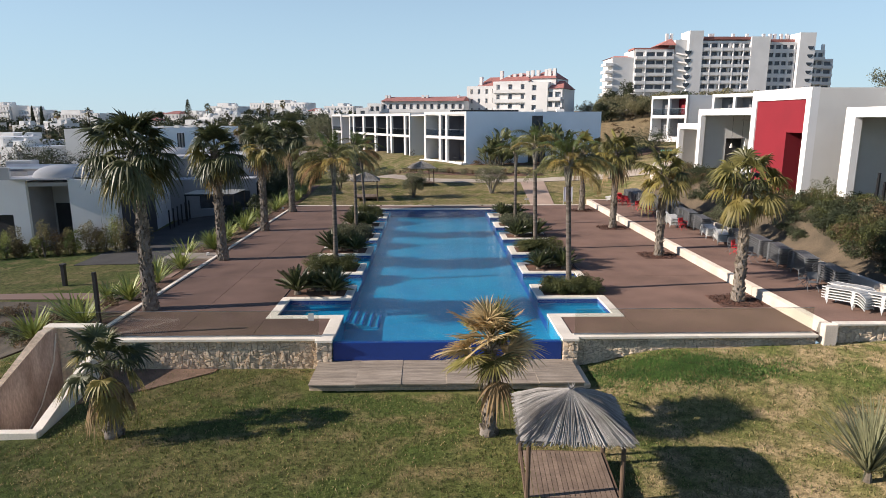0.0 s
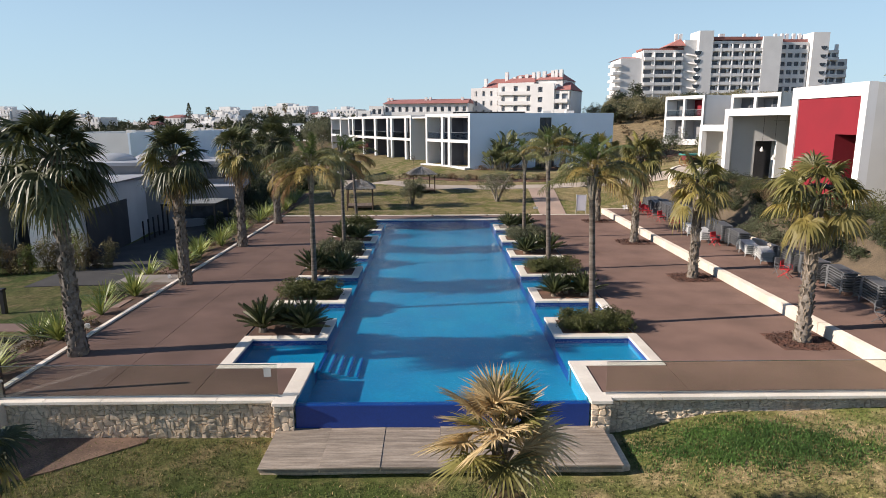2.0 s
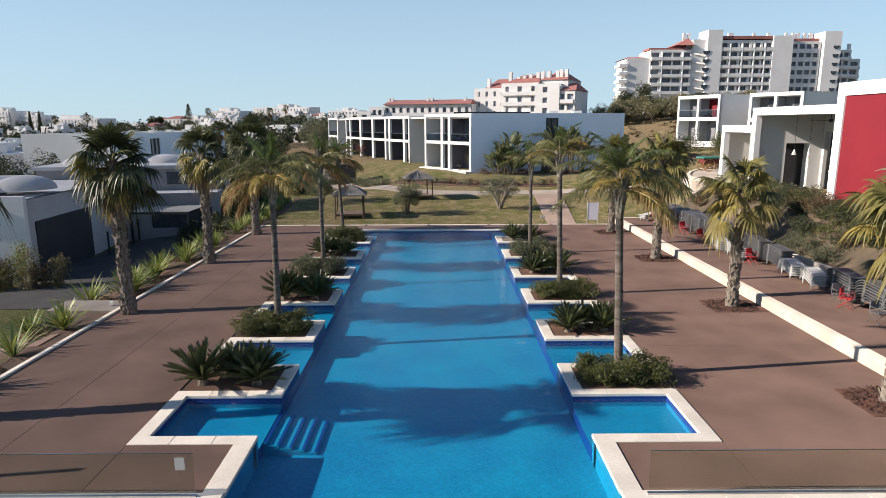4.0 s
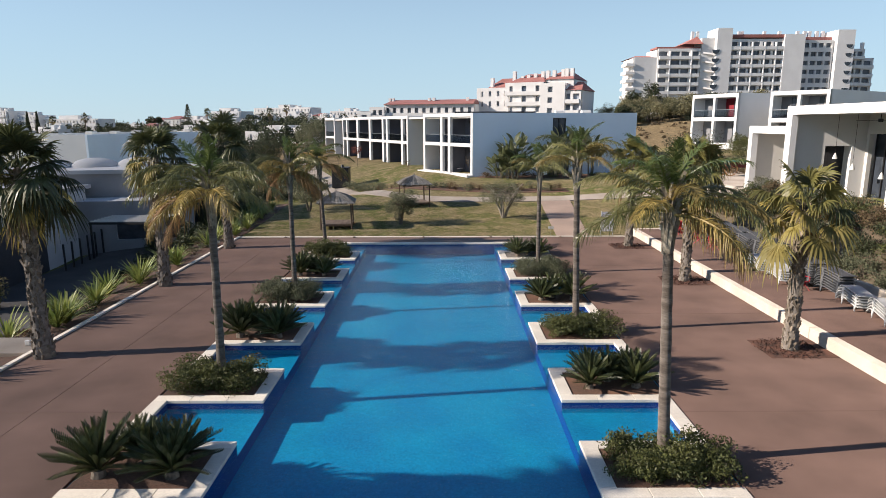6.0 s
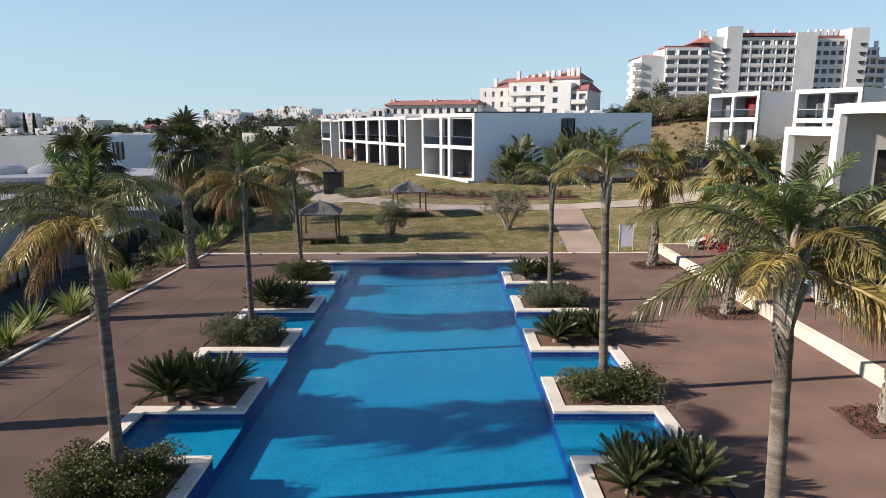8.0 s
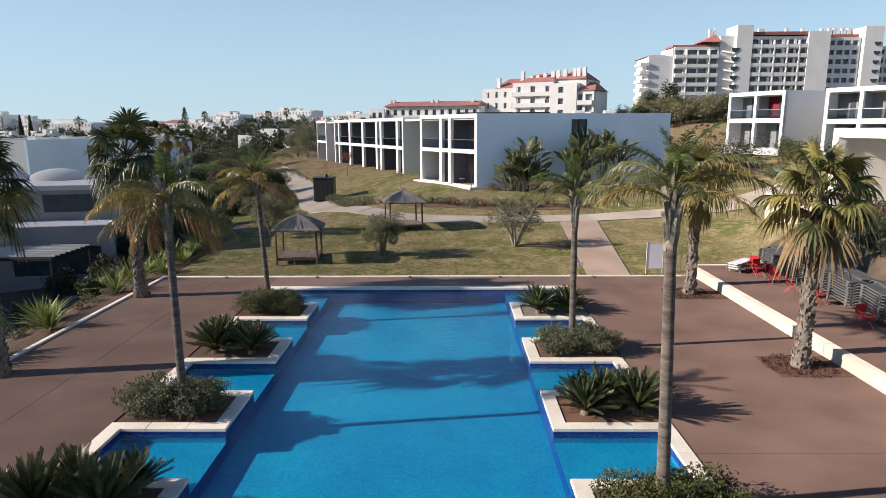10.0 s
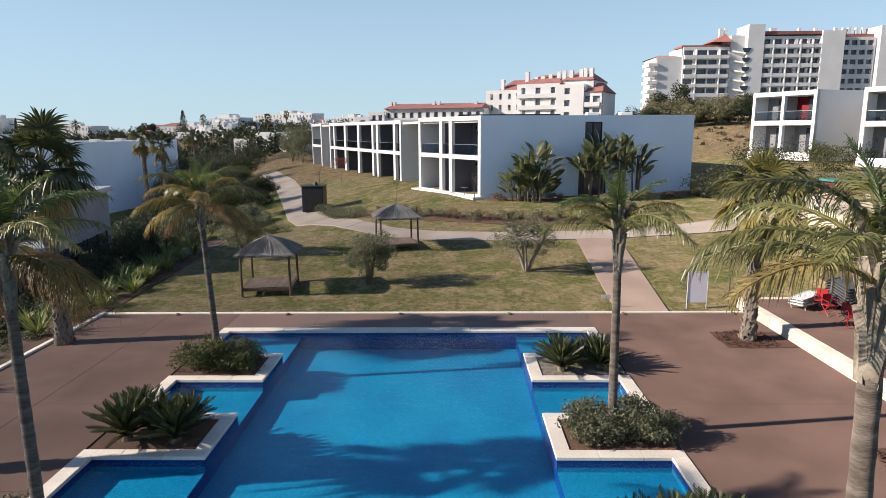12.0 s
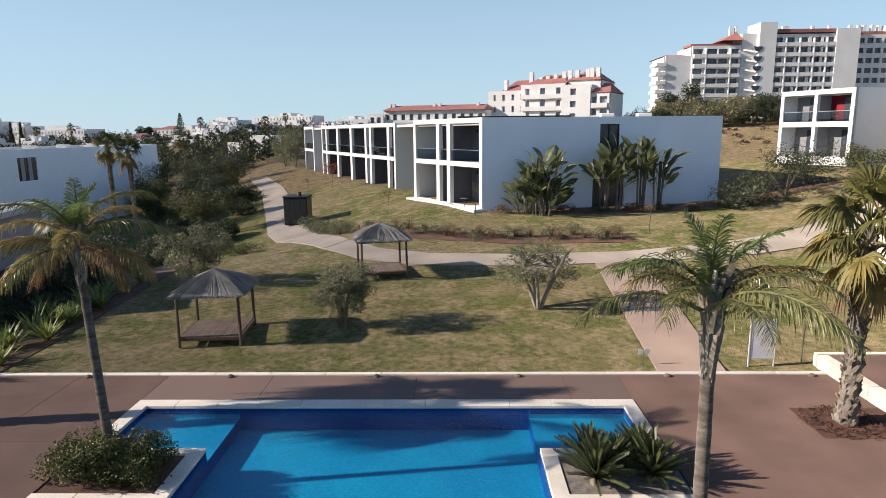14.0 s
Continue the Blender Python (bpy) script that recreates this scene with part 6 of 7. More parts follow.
for sx, rows in ((-1, (0, 2, 4)), (1, (1, 3, 5))):
    for k in rows:
        for dx, dy, s in ((5.45, 0.85, 1.0), (6.25, 1.45, 0.95), (7.1, 0.9, 1.05), (5.5, 1.8, 0.8), (6.9, 1.85, 0.85)):
            if sx > 0 and k == 5 and dx == 6.25:
                s = 0.7
            cycad(sx * (dx + rng.uniform(-0.15, 0.15)), PLANTERS[k] + dy + rng.uniform(-0.1, 0.1), s * rng.uniform(0.95, 1.2), rng.random())


def strap_crown(seed, n=60, L=1.15, w=0.03, material=None):
    rng = random.Random(seed)
    f = Form()
    for i in range(n):
        az, el = rng.uniform(0, 6.283), radians(rng.triangular(20, 88, 62))
        l = L * rng.uniform(0.6, 1.15)
        d = Vector((math.cos(az) * math.cos(el), math.sin(az) * math.cos(el), math.sin(el)))
        s = Vector((-math.sin(az), math.cos(az), 0))
        bend = rng.uniform(0.05, 0.5)
        pts = []
        for t, k in ((0, 0.6), (0.35, 1), (0.7, 0.8), (1, 0.1)):
            p = d * l * t + Vector((math.cos(az), math.sin(az), 0)) * bend * l * 0.5 * t * t - Vector((0, 0, bend * l * 0.6 * t * t)) + s * rng.uniform(-0.01, 0.01)
            pts += [p + s * w * k, p - s * w * k]
        f.add(pts, [(2 * j, 2 * j + 1, 2 * j + 3, 2 * j + 2) for j in range(3)])
    return f.mesh("foliage", material or STRAP)


STRAPS = [strap_crown(1, 110, 1.05), strap_crown(2, 100, 1.1), strap_crown(3, 48, 1.3)]
STRAPDRY = [strap_crown(4, 40, 0.8, 0.014, DRYBRUSH), strap_crown(5, 50, 0.9, 0.012, DRYBRUSH)]
spots = [(-15.3, 25.3), (-16.6, 26.8), (-17.8, 25.8), (-15.2, 29.2), (-16.8, 30.4), (-15.3, 32.6), (-15.2, 35.6), (-17.0, 36.2), (-16.6, 40.2), (-15.2, 41.2), (-15.4, 44.6), (-16.2, 47.2), (-15.2, 48.4), (-15.5, 49.2), (-15.0, 52.8), (-16.4, 54.4),
         (-15.4, 58.8), (-15.2, 41.8), (-16.2, 43.4), (-15.6, 61.0), (-14.7, 62.6), (-14.6, 65.2), (-14.9, 67.4), (-14.7, 69.6), (-15.0, 72.2), (-15.2, 74.4), (-15.9, 64.4), (-16.4, 68.0), (-16.6, 71.2), (-17.2, 74.6), (-17.6, 78), (-18.2, 82), (-19.2, 86), (-18.0, 70), (-18.2, 62), (-15.8, 63.2), (-15.6, 64.4), (-15.7, 66.0), (-15.3, 66.9), (-15.4, 67.8), (-15.2, 68.6), (-15.5, 69.3), (-15.2, 70.0), (-15.6, 71.5), (-15.7, 73.0)]
for i, (x, y) in enumerate(spots):
    c = thing("strap_plant", (x, y, gz(x, y)), "yellow-green clump of long strap leaves on the bank", "plant", group="strap plants on the bank", rz=rng.uniform(0, 360), scale=rng.uniform(1.1, 1.5) if y < 62 else rng.uniform(0.85, 1.15))
    part("foliage", rng.choice(STRAPS), None, c)


def shrub(name, x, y, radii, n, material, label, seed, leaf=0.1, z=None, category="shrub", group="", clumps=14, clump=0.42, aspect=0.45, stems=5, flat=0.0):
    g = np.random.default_rng(seed)
    z = gz(x, y) if z is None else z
    s = thing(name, (x, y, z), label, category, group=group)
    part("foliage", leaf_mesh("foliage", crown_points(g, n, (0, 0, radii[2] * 0.75), radii, clumps, clump, flat), leaf, material, g, aspect), None, s)
    f = Form()
    r = random.Random(seed)
    for i in range(stems):
        a = r.uniform(0, 6.283)
        e = Vector((math.cos(a) * radii[0] * 0.6, math.sin(a) * radii[1] * 0.6, radii[2] * r.uniform(0.7, 1.2)))
        f.tube([(0, 0, -0.05), e * 0.5 + Vector((0, 0, 0.1)), e], [0.03 * radii[2] + 0.008, 0.02 * radii[2], 0.006], 5)
    part("branchwork", f, BARK, s)
    return s


OLIVEBUSH = mat("olive_brown_leaf", (0.20, 0.175, 0.075), (0.12, 0.105, 0.045), rough=0.6, big=1.0, fine=6, bump=0, var=0.25, isle=0.4, leafy=0.25)
# low planting in the palm planters
for sx, k, material, label, h in ((1, 0, SHRUB, "low dark green groundcover under a palm", 0.42), (1, 2, SHRUB, "low dark green groundcover under a palm", 0.45), (1, 4, GREYSHRUB, "grey-green rosemary mound under a palm", 0.52),
                                  (-1, 1, SHRUB, "dense low green hedge plants under a palm", 0.45), (-1, 3, GREYSHRUB, "grey-green rosemary mound under a palm", 0.55), (-1, 5, SHRUB, "dense low green hedge plants under a palm", 0.55)):
    for j, (dx, dy, rx, ry) in enumerate(((5.55, 0.8, 0.85, 0.7), (7.1, 0.8, 1.0, 0.75), (6.35, 0.9, 0.9, 0.75), (5.6, 1.6, 0.85, 0.65), (7.0, 1.6, 1.0, 0.7))):
        shrub("shrub", sx * dx, PLANTERS[k] + dy + 0.1, (rx, ry, h * (1.0 + 0.1 * (j % 3))), 3600, material, label, 100 + k * 7 + j + (50 if sx > 0 else 0), leaf=0.075, z=0.0, group="planter shrubs", clumps=34, clump=0.36)


def tree(name, x, y, h, radii, n, material, label, seed, leaf=0.16, trunks=1, category="tree", group="", spread=0.25, clumps=18, clump=0.4, r0=0.12, aspect=0.4, bark=None):
    g = np.random.default_rng(seed)
    r = random.Random(seed)
    t = thing(name, (x, y, gz(x, y)), label, category, group=group)
    f = Form()
    for i in range(trunks):
        a = 6.283 * i / trunks + r.uniform(-0.4, 0.4)
        out = Vector((math.cos(a), math.sin(a), 0)) * spread * radii[0]
        fork = Vector((0, 0, 0)) + out * 0.8 + Vector((0, 0, (h - radii[2]) * 0.9))
        f.tube([(0.05 * out.x, 0.05 * out.y, -0.1), out * 0.35 + Vector((0, 0, (h - radii[2]) * 0.4)), fork], [r0, r0 * 0.8, r0 * 0.6], 7)
        for j in range(5):
            b = r.uniform(0, 6.283)
            e = Vector((math.cos(b) * radii[0] * 0.7, math.sin(b) * radii[1] * 0.7, h - radii[2] + radii[2] * r.uniform(-0.2, 0.7)))
            f.tube([fork, fork.lerp(e, 0.5) + Vector((0, 0, 0.15 * radii[2])), e], [r0 * 0.5, r0 * 0.3, r0 * 0.1], 5)
    part("trunk", f, bark or BARK, t)
    part("crown", leaf_mesh("crown", crown_points(g, n, (0, 0, h - radii[2]), radii, clumps, clump), leaf, material, g, aspect), None, t)
    return t


tree("olive_tree", -2.5, 66.0, 3.0, (1.55, 1.5, 1.35), 11000, OLIVE, "bushy grey-green olive tree on the lawn", 61, trunks=3, leaf=0.095, group="olive trees", clumps=30, clump=0.3)
tree("olive_tree", 6.0, 68.4, 3.3, (2.2, 1.7, 1.35), 7500, OLIVE, "spreading olive tree with several pale stems", 62, trunks=7, bark=PALEBARK, leaf=0.09, group="olive trees", spread=0.6, clumps=30, clump=0.28, r0=0.1)
tree("olive_tree", -11.2, 72.5, 3.3, (2.2, 2.0, 1.5), 11000, OLIVE, "rounded olive-green tree beside the bank", 63, trunks=2, leaf=0.11, group="olive trees", clumps=30, clump=0.3)
for i, (x, y, h, w, dry) in enumerate(((3.8, 90.0, 2.8, 0.5, False), (-3.4, 92.5, 3.2, 0.55, False), (-12.9, 117.5, 3.4, 1.0, True), (-16, 118, 2.6, 0.7, False), (15.5, 83.5, 2.6, 0.5, False))):
    tree("sapling", x, y, h, (w, w, 0.75), 1500 if dry else 160, DRYBRUSH if not dry else RUSTLEAF, "thin young tree, nearly bare" if not dry else "small rust-red young tree", 70 + i, leaf=0.1, r0=0.035, group="young garden trees")

# bird-of-paradise thickets along the end wall
def paddle(seed):
    r = random.Random(seed)
    f = Form()
    f.tube([(0, 0, 0), (0.6, 0, 0.02), (1.2, 0, -0.05)], [0.03, 0.025, 0.015], 5)
    pts = []
    for i in range(8):
        t = i / 7
        w = 0.30 * math.sin(math.pi * min(1, 0.12 + 0.86 * t)) ** 0.7
        z = -0.10 * t - 0.55 * t ** 3 * 0.6
        pts += [(1.0 + 1.5 * t, w + r.uniform(-0.03, 0.03), z + 0.10 * w * 2), (1.0 + 1.5 * t, 0, z), (1.0 + 1.5 * t, -w + r.uniform(-0.03, 0.03), z + 0.10 * w * 2)]
    fs = []
    for i in range(7):
        fs += [(3 * i, 3 * i + 1, 3 * i + 4, 3 * i + 3), (3 * i + 1, 3 * i + 2, 3 * i + 5, 3 * i + 4)]
    return f.add(pts, fs).mesh("leaf", BANANA)
PADDLES = [paddle(1), paddle(2), paddle(3)]
for i, (x, y, h, n) in enumerate(((8.7, 90.4, 5.1, 56), (9.9, 90.8, 5.3, 50), (7.6, 90.6, 3.2, 34), (9.4, 89.8, 2.8, 34), (15.2, 91.4, 6.2, 46), (17.2, 91.8, 6.5, 50), (14.2, 91.6, 5.0, 26), (18.7, 92.0, 5.6, 34))):
    b = thing("bird_of_paradise", (x, y, gz(x, y)), "tall clump of broad paddle-leaved plants by the wall", "plant", group="paddle-leaved plants")
    r = random.Random(80 + i)
    f = Form()
    for j in range(4):
        a = r.uniform(0, 6.283)
        f.tube([(0.3 * math.cos(a), 0.3 * math.sin(a), 0), (0.5 * math.cos(a), 0.5 * math.sin(a), h * 0.7)], [0.09, 0.06], 6)
    part("branchwork", f, BARK, b)
    for j in range(n):
        a = r.uniform(0, 360)
        z = h * r.uniform(0.02 if x < 12 else 0.30, 0.66)
        m = Matrix.Translation((0.4 * math.cos(radians(a)), 0.4 * math.sin(radians(a)), z)) @ Matrix.Rotation(radians(a), 4, "Z") @ Matrix.Rotation(radians(-r.uniform(30, 86)), 4, "Y") @ Matrix.Rotation(radians(r.uniform(-75, 75)), 4, "X") @ Matrix.Scale(r.uniform(0.55, 0.95), 4)
        part("leaf", r.choice(PADDLES), None, b, m=m)

# dark planting at the left edge of the far lawn
for i in range(20):
    q = random.Random(900 + i)
    y = 62.3 + i * 1.05
    shrub("dark_shrub", -17.2 - 0.04 * (y - 62) + q.uniform(-1.0, 0.3), y, (q.uniform(0.6, 1.0), q.uniform(0.6, 1.0), q.uniform(0.35, 0.8)), 1300, q.choice((DARKTREE, SHRUB, GREYSHRUB)), "low dark shrub at the edge of the lawn", 4000 + i, leaf=0.11, group="lawn edge shrubs", clumps=18)
# shrubs along the beds
g = np.random.default_rng(77)
r = random.Random(77)
for i in range(150):                     # dense slope planting under the restaurant
    x, y = r.uniform(21.9, 25.4), 24.6 + i * 0.26 + r.uniform(-0.4, 0.4)
    kind = r.choice(("dry", "dark", "dark", "dark", "green"))
    shrub("shrub", x, y, (r.uniform(0.75, 1.3), r.uniform(0.75, 1.3), r.uniform(0.4, 0.85)), 1300, {"dry": DRYBRUSH, "grey": GREYSHRUB, "green": SHRUB, "dark": DARKTREE}[kind],
          {"dry": "dry brown shrub on the planted slope", "grey": "grey-green shrub on the planted slope", "green": "green shrub on the planted slope", "dark": "dark green shrub on the planted slope"}[kind], 2000 + i, leaf=0.1, group="slope shrubs", clumps=20, clump=0.36)
q = random.Random(78)
for i in range(46):                      # undergrowth at the foot of the slope
    shrub("shrub", q.uniform(21.4, 23.4), 24.8 + i * 0.27 + q.uniform(-0.3, 0.3), (q.uniform(0.7, 0.95), q.uniform(0.8, 1.1), q.uniform(0.4, 0.75)), 1500, q.choice((DARKTREE, SHRUB, DARKTREE, DRYBRUSH)),
          "dense low undergrowth on the planted slope", 5200 + i, leaf=0.1, group="slope shrubs", clumps=22, clump=0.38)
for i, (x, y, h) in enumerate(((21.2, 45.5, 0.8), (21.1, 43.6, 0.75), (21.2, 47.2, 0.7), (22.3, 33.0, 1.0), (22.0, 30.6, 1.1), (24.0, 38.5, 1.2), (24.2, 35.2, 1.0))):
    shrub("shrub", x, y, (1.1, 1.0, h), 2200, GREYSHRUB if i < 3 else SHRUB, "trailing grey-green shrub over the wall" if i < 3 else "dark green shrub below the porch", 240 + i, leaf=0.1, group="slope shrubs", clumps=24, clump=0.34)
for i in range(9):
    y = 51.5 + i * 1.7
    shrub("shrub", 25.1 + 0.09 * i, y, (0.7, 0.9, r.uniform(0.5, 0.95)), 900, SHRUB if i % 2 else GREYSHRUB, "clipped green shrub on the porch wall", 260 + i, leaf=0.1, z=2.75, group="porch shrubs")
for i in range(17):                      # upright bushes by the low pavilion
    x = -34.2 + i * 0.66 + r.uniform(-0.2, 0.2)
    hb = r.uniform(1.2, 1.9) if i not in (3, 4, 5) else 0.9
    shrub("upright_bush", x, 47.4 + 0.1 * i + r.uniform(-0.5, 0.4), (0.75, 0.7, hb), 1500, (OLIVEBUSH, STRAP, OLIVEBUSH, DRYBRUSH)[i % 4], "upright olive-brown bush against the pale wall", 300 + i, leaf=0.12, group="upright bushes", clumps=16)
for i in range(44):                      # rough planting below the bank
    x, y = r.uniform(-33, -17.5), r.uniform(24.0, 33.0)
    shrub("low_shrub", x, y, (r.uniform(0.5, 1.0), r.uniform(0.5, 1.0), r.uniform(0.25, 0.6)), 800, r.choice((DARKTREE, SHRUB, DRYBRUSH, GREYSHRUB)), "straggling dark shrub on rough soil", 3300 + i, leaf=0.1, group="rough planting", clumps=14)
for i in range(30):                      # bank between strap plants
    y = 24.8 + i * 1.25
    shrub("shrub", r.uniform(-17.6, -14.9), y, (0.6, 0.6, r.uniform(0.2, 0.4)), 500, r.choice((DRYBRUSH, SHRUB, GREYSHRUB)), "small straggling plant on the soil bank", 320 + i, leaf=0.08, group="bank plants", clumps=10)
for i in range(34):                      # grass bed before the hotel lawn
    t = i / 33
    x = -6.8 + 20.5 * t + r.uniform(-0.4, 0.4)
    y = 88.5 - 7.0 * min(1, t * 1.9) + r.uniform(-1.0, 1.0) + (1.2 if t > 0.5 else 0)
    if i % 2:
        c = thing("grass_tuft", (x, y, gz(x, y)), "dry straw-coloured ornamental grass tuft", "plant", group="ornamental grasses", rz=r.uniform(0, 360), scale=r.uniform(0.9, 1.3))
        part("foliage", r.choice(STRAPDRY), None, c)
    else:
        shrub("shrub", x, y, (0.9, 0.8, r.uniform(0.35, 0.6)), 700, r.choice((DRYBRUSH, GREYSHRUB)), "low dry shrub in the grass bed", 360 + i, leaf=0.09, group="grass bed shrubs", clumps=14)
for i, (x, y, w, h) in enumerate(((-7.5, 90.5, 1.8, 0.7), (-9.2, 93.2, 1.6, 0.7), (-10.8, 96.2, 1.5, 0.6), (-12.5, 82.5, 1.6, 0.5), (-14.5, 84.0, 1.8, 0.5))):
    shrub("shrub", x, y, (w, w, h), 1600, GREYSHRUB if i < 3 else SHRUB, "low spreading shrub beside the garden path", 400 + i, leaf=0.11, group="path shrubs", clumps=22)
for i in range(12):                      # low plants at the end wall
    shrub("shrub", 6 + i * 2.6, 90.9 + 0.12 * i, (1.0, 0.7, 0.45), 700, SHRUB if i % 2 else DRYBRUSH, "low plants at the foot of the white wall", 420 + i, leaf=0.1, group="wall shrubs")
for i, (x, y, w, h, m_) in enumerate(((24.5, 91.0, 2.2, 1.4, GREYSHRUB), (27.0, 92.5, 2.4, 1.5, SHRUB), (30, 94, 2.8, 2.4, DARKTREE), (33.5, 97, 3.0, 2.6, DARKTREE), (36.5, 103, 2.4, 1.5, DARKTREE), (41.5, 103.5, 2.0, 1.4, SHRUB),
                                      (35, 90, 2.2, 1.1, GREYSHRUB), (39, 96, 2.4, 1.6, SHRUB), (44.5, 101, 2.2, 1.7, DARKTREE), (33, 84, 1.6, 0.9, DRYBRUSH), (30.5, 74, 1.4, 0.9, SHRUB), (28.5, 71, 1.4, 1.0, DARKTREE))):
    shrub("shrub", x, y, (w, w, h), 2000, m_, "large rounded shrub on the villa slope", 440 + i, leaf=0.17, group="villa shrubs", clumps=22)

# dark garden trees on the lower left
for i, (x, y, h, w, m_) in enumerate(((-17.5, 97, 4.2, 2.4, DARKTREE), (-20.5, 92, 4.5, 2.6, DARKTREE), (-21.5, 100, 5.2, 2.8, DARKTREE), (-24, 107, 5.6, 3.0, SHRUB), (-20.0, 110, 4.6, 2.4, DARKTREE), (-26.5, 116, 6.2, 3.2, DARKTREE),
                                      (-31, 112, 6.4, 3.2, SHRUB), (-27.0, 122, 5.4, 2.6, DARKTREE), (-30.5, 127, 6.6, 3.4, DARKTREE), (-36, 120, 6.8, 3.4, DARKTREE), (-33.0, 137, 5.2, 2.8, SHRUB), (-35, 138, 6.8, 3.6, DARKTREE),
                                      (-19.5, 80, 3.6, 2.0, DARKTREE), (-22.5, 85, 4.0, 2.2, DARKTREE), (-18.6, 87, 3.0, 1.7, SHRUB),
                                      (-27.5, 158, 7.5, 3.2, OLIVE), (-31.0, 164, 7.0, 3.0, OLIVE), (-36, 150, 7.0, 3.6, DARKTREE), (-42, 146, 7.2, 3.6, DARKTREE), (-20, 75.5, 2.6, 1.5, DARKTREE), (-24.5, 78.5, 3.4, 1.9, DARKTREE))):
    if x > -32 and y < 130:
        x, h, w = x - 1.8, h * (0.84 if y > 100 else 0.5), w * (1 if y > 100 else 0.75)
    tree("garden_tree", x, y, h, (w * 1.05, w * 1.05, h * 0.5), 8500, m_, "dense dark evergreen tree beside the garden path", 500 + i, leaf=0.2, group="evergreens by the path", trunks=2, clumps=34, clump=0.36)
for i, (x, y, h, w) in enumerate(((-48.5, 90, 7.6, 2.6), (-54, 90, 7.0, 3.2), (-59, 93, 7.5, 3.6), (-64, 90, 7.0, 3.4), (-70, 94, 7.5, 3.8), (-76, 90, 7.0, 3.6), (-57, 84, 5.5, 2.8), (-48, 82, 4.6, 2.2), (-66, 82, 5.5, 3.0))):
    tree("garden_tree", x, y, h, (w, w, h * 0.5), 3000, DARKTREE, "dense dark evergreen tree behind the pavilions", 800 + i, leaf=0.28, group="evergreens behind", trunks=2, clumps=34, clump=0.36)
# trees on the hill under the tower
for i in range(64):
    x = 50 + (i // 2) * 3.2 + r.uniform(-1.4, 1.4)
    y = 190 + 12 * (i % 2) + r.uniform(-4, 5) - 0.10 * max(0, x - 90)
    w = r.uniform(3.4, 5.2)
    tree("hill_tree", x, y, r.uniform(5.6, 7.4), (w, w, r.uniform(2.6, 3.4)), 3600, HILLOLIVE if i % 4 else DARKTREE, "broad olive-green tree on the dry hillside", 560 + i, leaf=0.42, group="hillside trees", clumps=22, clump=0.36, r0=0.2)
for i, (x, y, h, w) in enumerate(((61, 203, 12, 2.6), (57, 206, 9, 3.0), (136, 192, 14, 5.0), (150, 186, 15, 6.0), (160, 196, 16, 6.0))):
    tree("hill_tree", x, y, h, (w, w, h * 0.38), 1800, DARKTREE if i < 2 else OLIVE, "dark tall tree against the sky", 600 + i, leaf=0.55, group="hillside trees", clumps=24, r0=0.25)

# dark planting in the shaded strip between the bank and the pavilions
for i, (x, y, w, h) in enumerate(((-18.4, 63.5, 1.2, 1.0), (-18.0, 66.5, 1.3, 1.3), (-18.6, 69.0, 1.4, 1.5), (-18.2, 72.0, 1.3, 1.4), (-18.8, 75.0, 1.5, 1.7), (-19.6, 78.0, 1.6, 1.8), (-21.0, 81.0, 1.7, 1.9), (-20.0, 84.0, 1.5, 1.6),
                                  (-20.5, 62.5, 1.2, 0.9), (-22.5, 77.5, 1.6, 1.9), (-24.0, 82.0, 1.8, 2.0), (-17.6, 60.0, 0.9, 0.7), (-18.4, 56.5, 0.9, 0.7), (-18.3, 52.5, 0.9, 0.6))):
    shrub("dark_shrub", x, y, (w, w, h), 2600, DARKTREE, "dense dark green shrub in the shaded strip", 700 + i, leaf=0.14, group="shaded shrubs", clumps=26, clump=0.38)


# ---- distant town ----
for x, y, w, h, rows, cols, red in ((-262, 392, 22, 12, 3, 7, False), (-244, 390, 22, 9.5, 3, 8, False), (-212, 380, 46, 7.5, 2, 16, False), (-170, 395, 12, 6, 2, 4, True), (-157, 388, 13, 7, 2, 4, True), (-143, 384, 12, 5.5, 2, 4, False),
                                    (-129, 398, 22, 7.5, 2, 8, False), (-110, 402, 9, 5, 1, 3, False), (-92, 410, 12, 5.5, 1, 4, False), (-74, 400, 10, 4.5, 1, 3, True), (-104, 432, 46, 10, 3, 18, False), (-64, 440, 24, 8, 2, 9, False), (-34, 438, 26, 7.5, 2, 10, False),
                                    (-52, 216, 24, 3.6, 1, 6, False), (-88, 196, 20, 3.8, 1, 6, False), (-116, 172, 24, 4.6, 1, 8, False), (-92, 132, 18, 4.6, 1, 5, False), (-110, 124, 15, 5.0, 1, 5, False)):
    far_house(x, y, w, h, rows, cols, red)
rt = random.Random(31)
for i in range(34):
    y = rt.uniform(300, 425)
    x = rt.uniform(-0.72 * y, -6)
    far_house(x, y, rt.uniform(7, 14), rt.uniform(2.6, 5.2), 1, rt.randint(2, 4), rt.random() < 0.12, d=9.0, turn=rt.uniform(-44, -12))
# woods and gardens between the houses
g = np.random.default_rng(9)
pts = []
for i in range(820):
    y = g.uniform(150, 425)
    x = g.uniform(-0.75 * y - 20, -12 if y < 190 else 20)
    if -55 < x < 20 and y < 165:
        continue
    s = g.uniform(1.4, 3.2)
    pts.append(crown_points(g, 190, (x, y, gz(x, y) + s * 1.1), (s, s, s * 1.15), 10, 0.45))
me = leaf_mesh("distant_trees", np.concatenate(pts), 0.8, DARKTREE, g, 0.6)
tagged(new("distant_trees", me), "dark garden trees between distant houses", "trees", kind="stuff")
pts = []
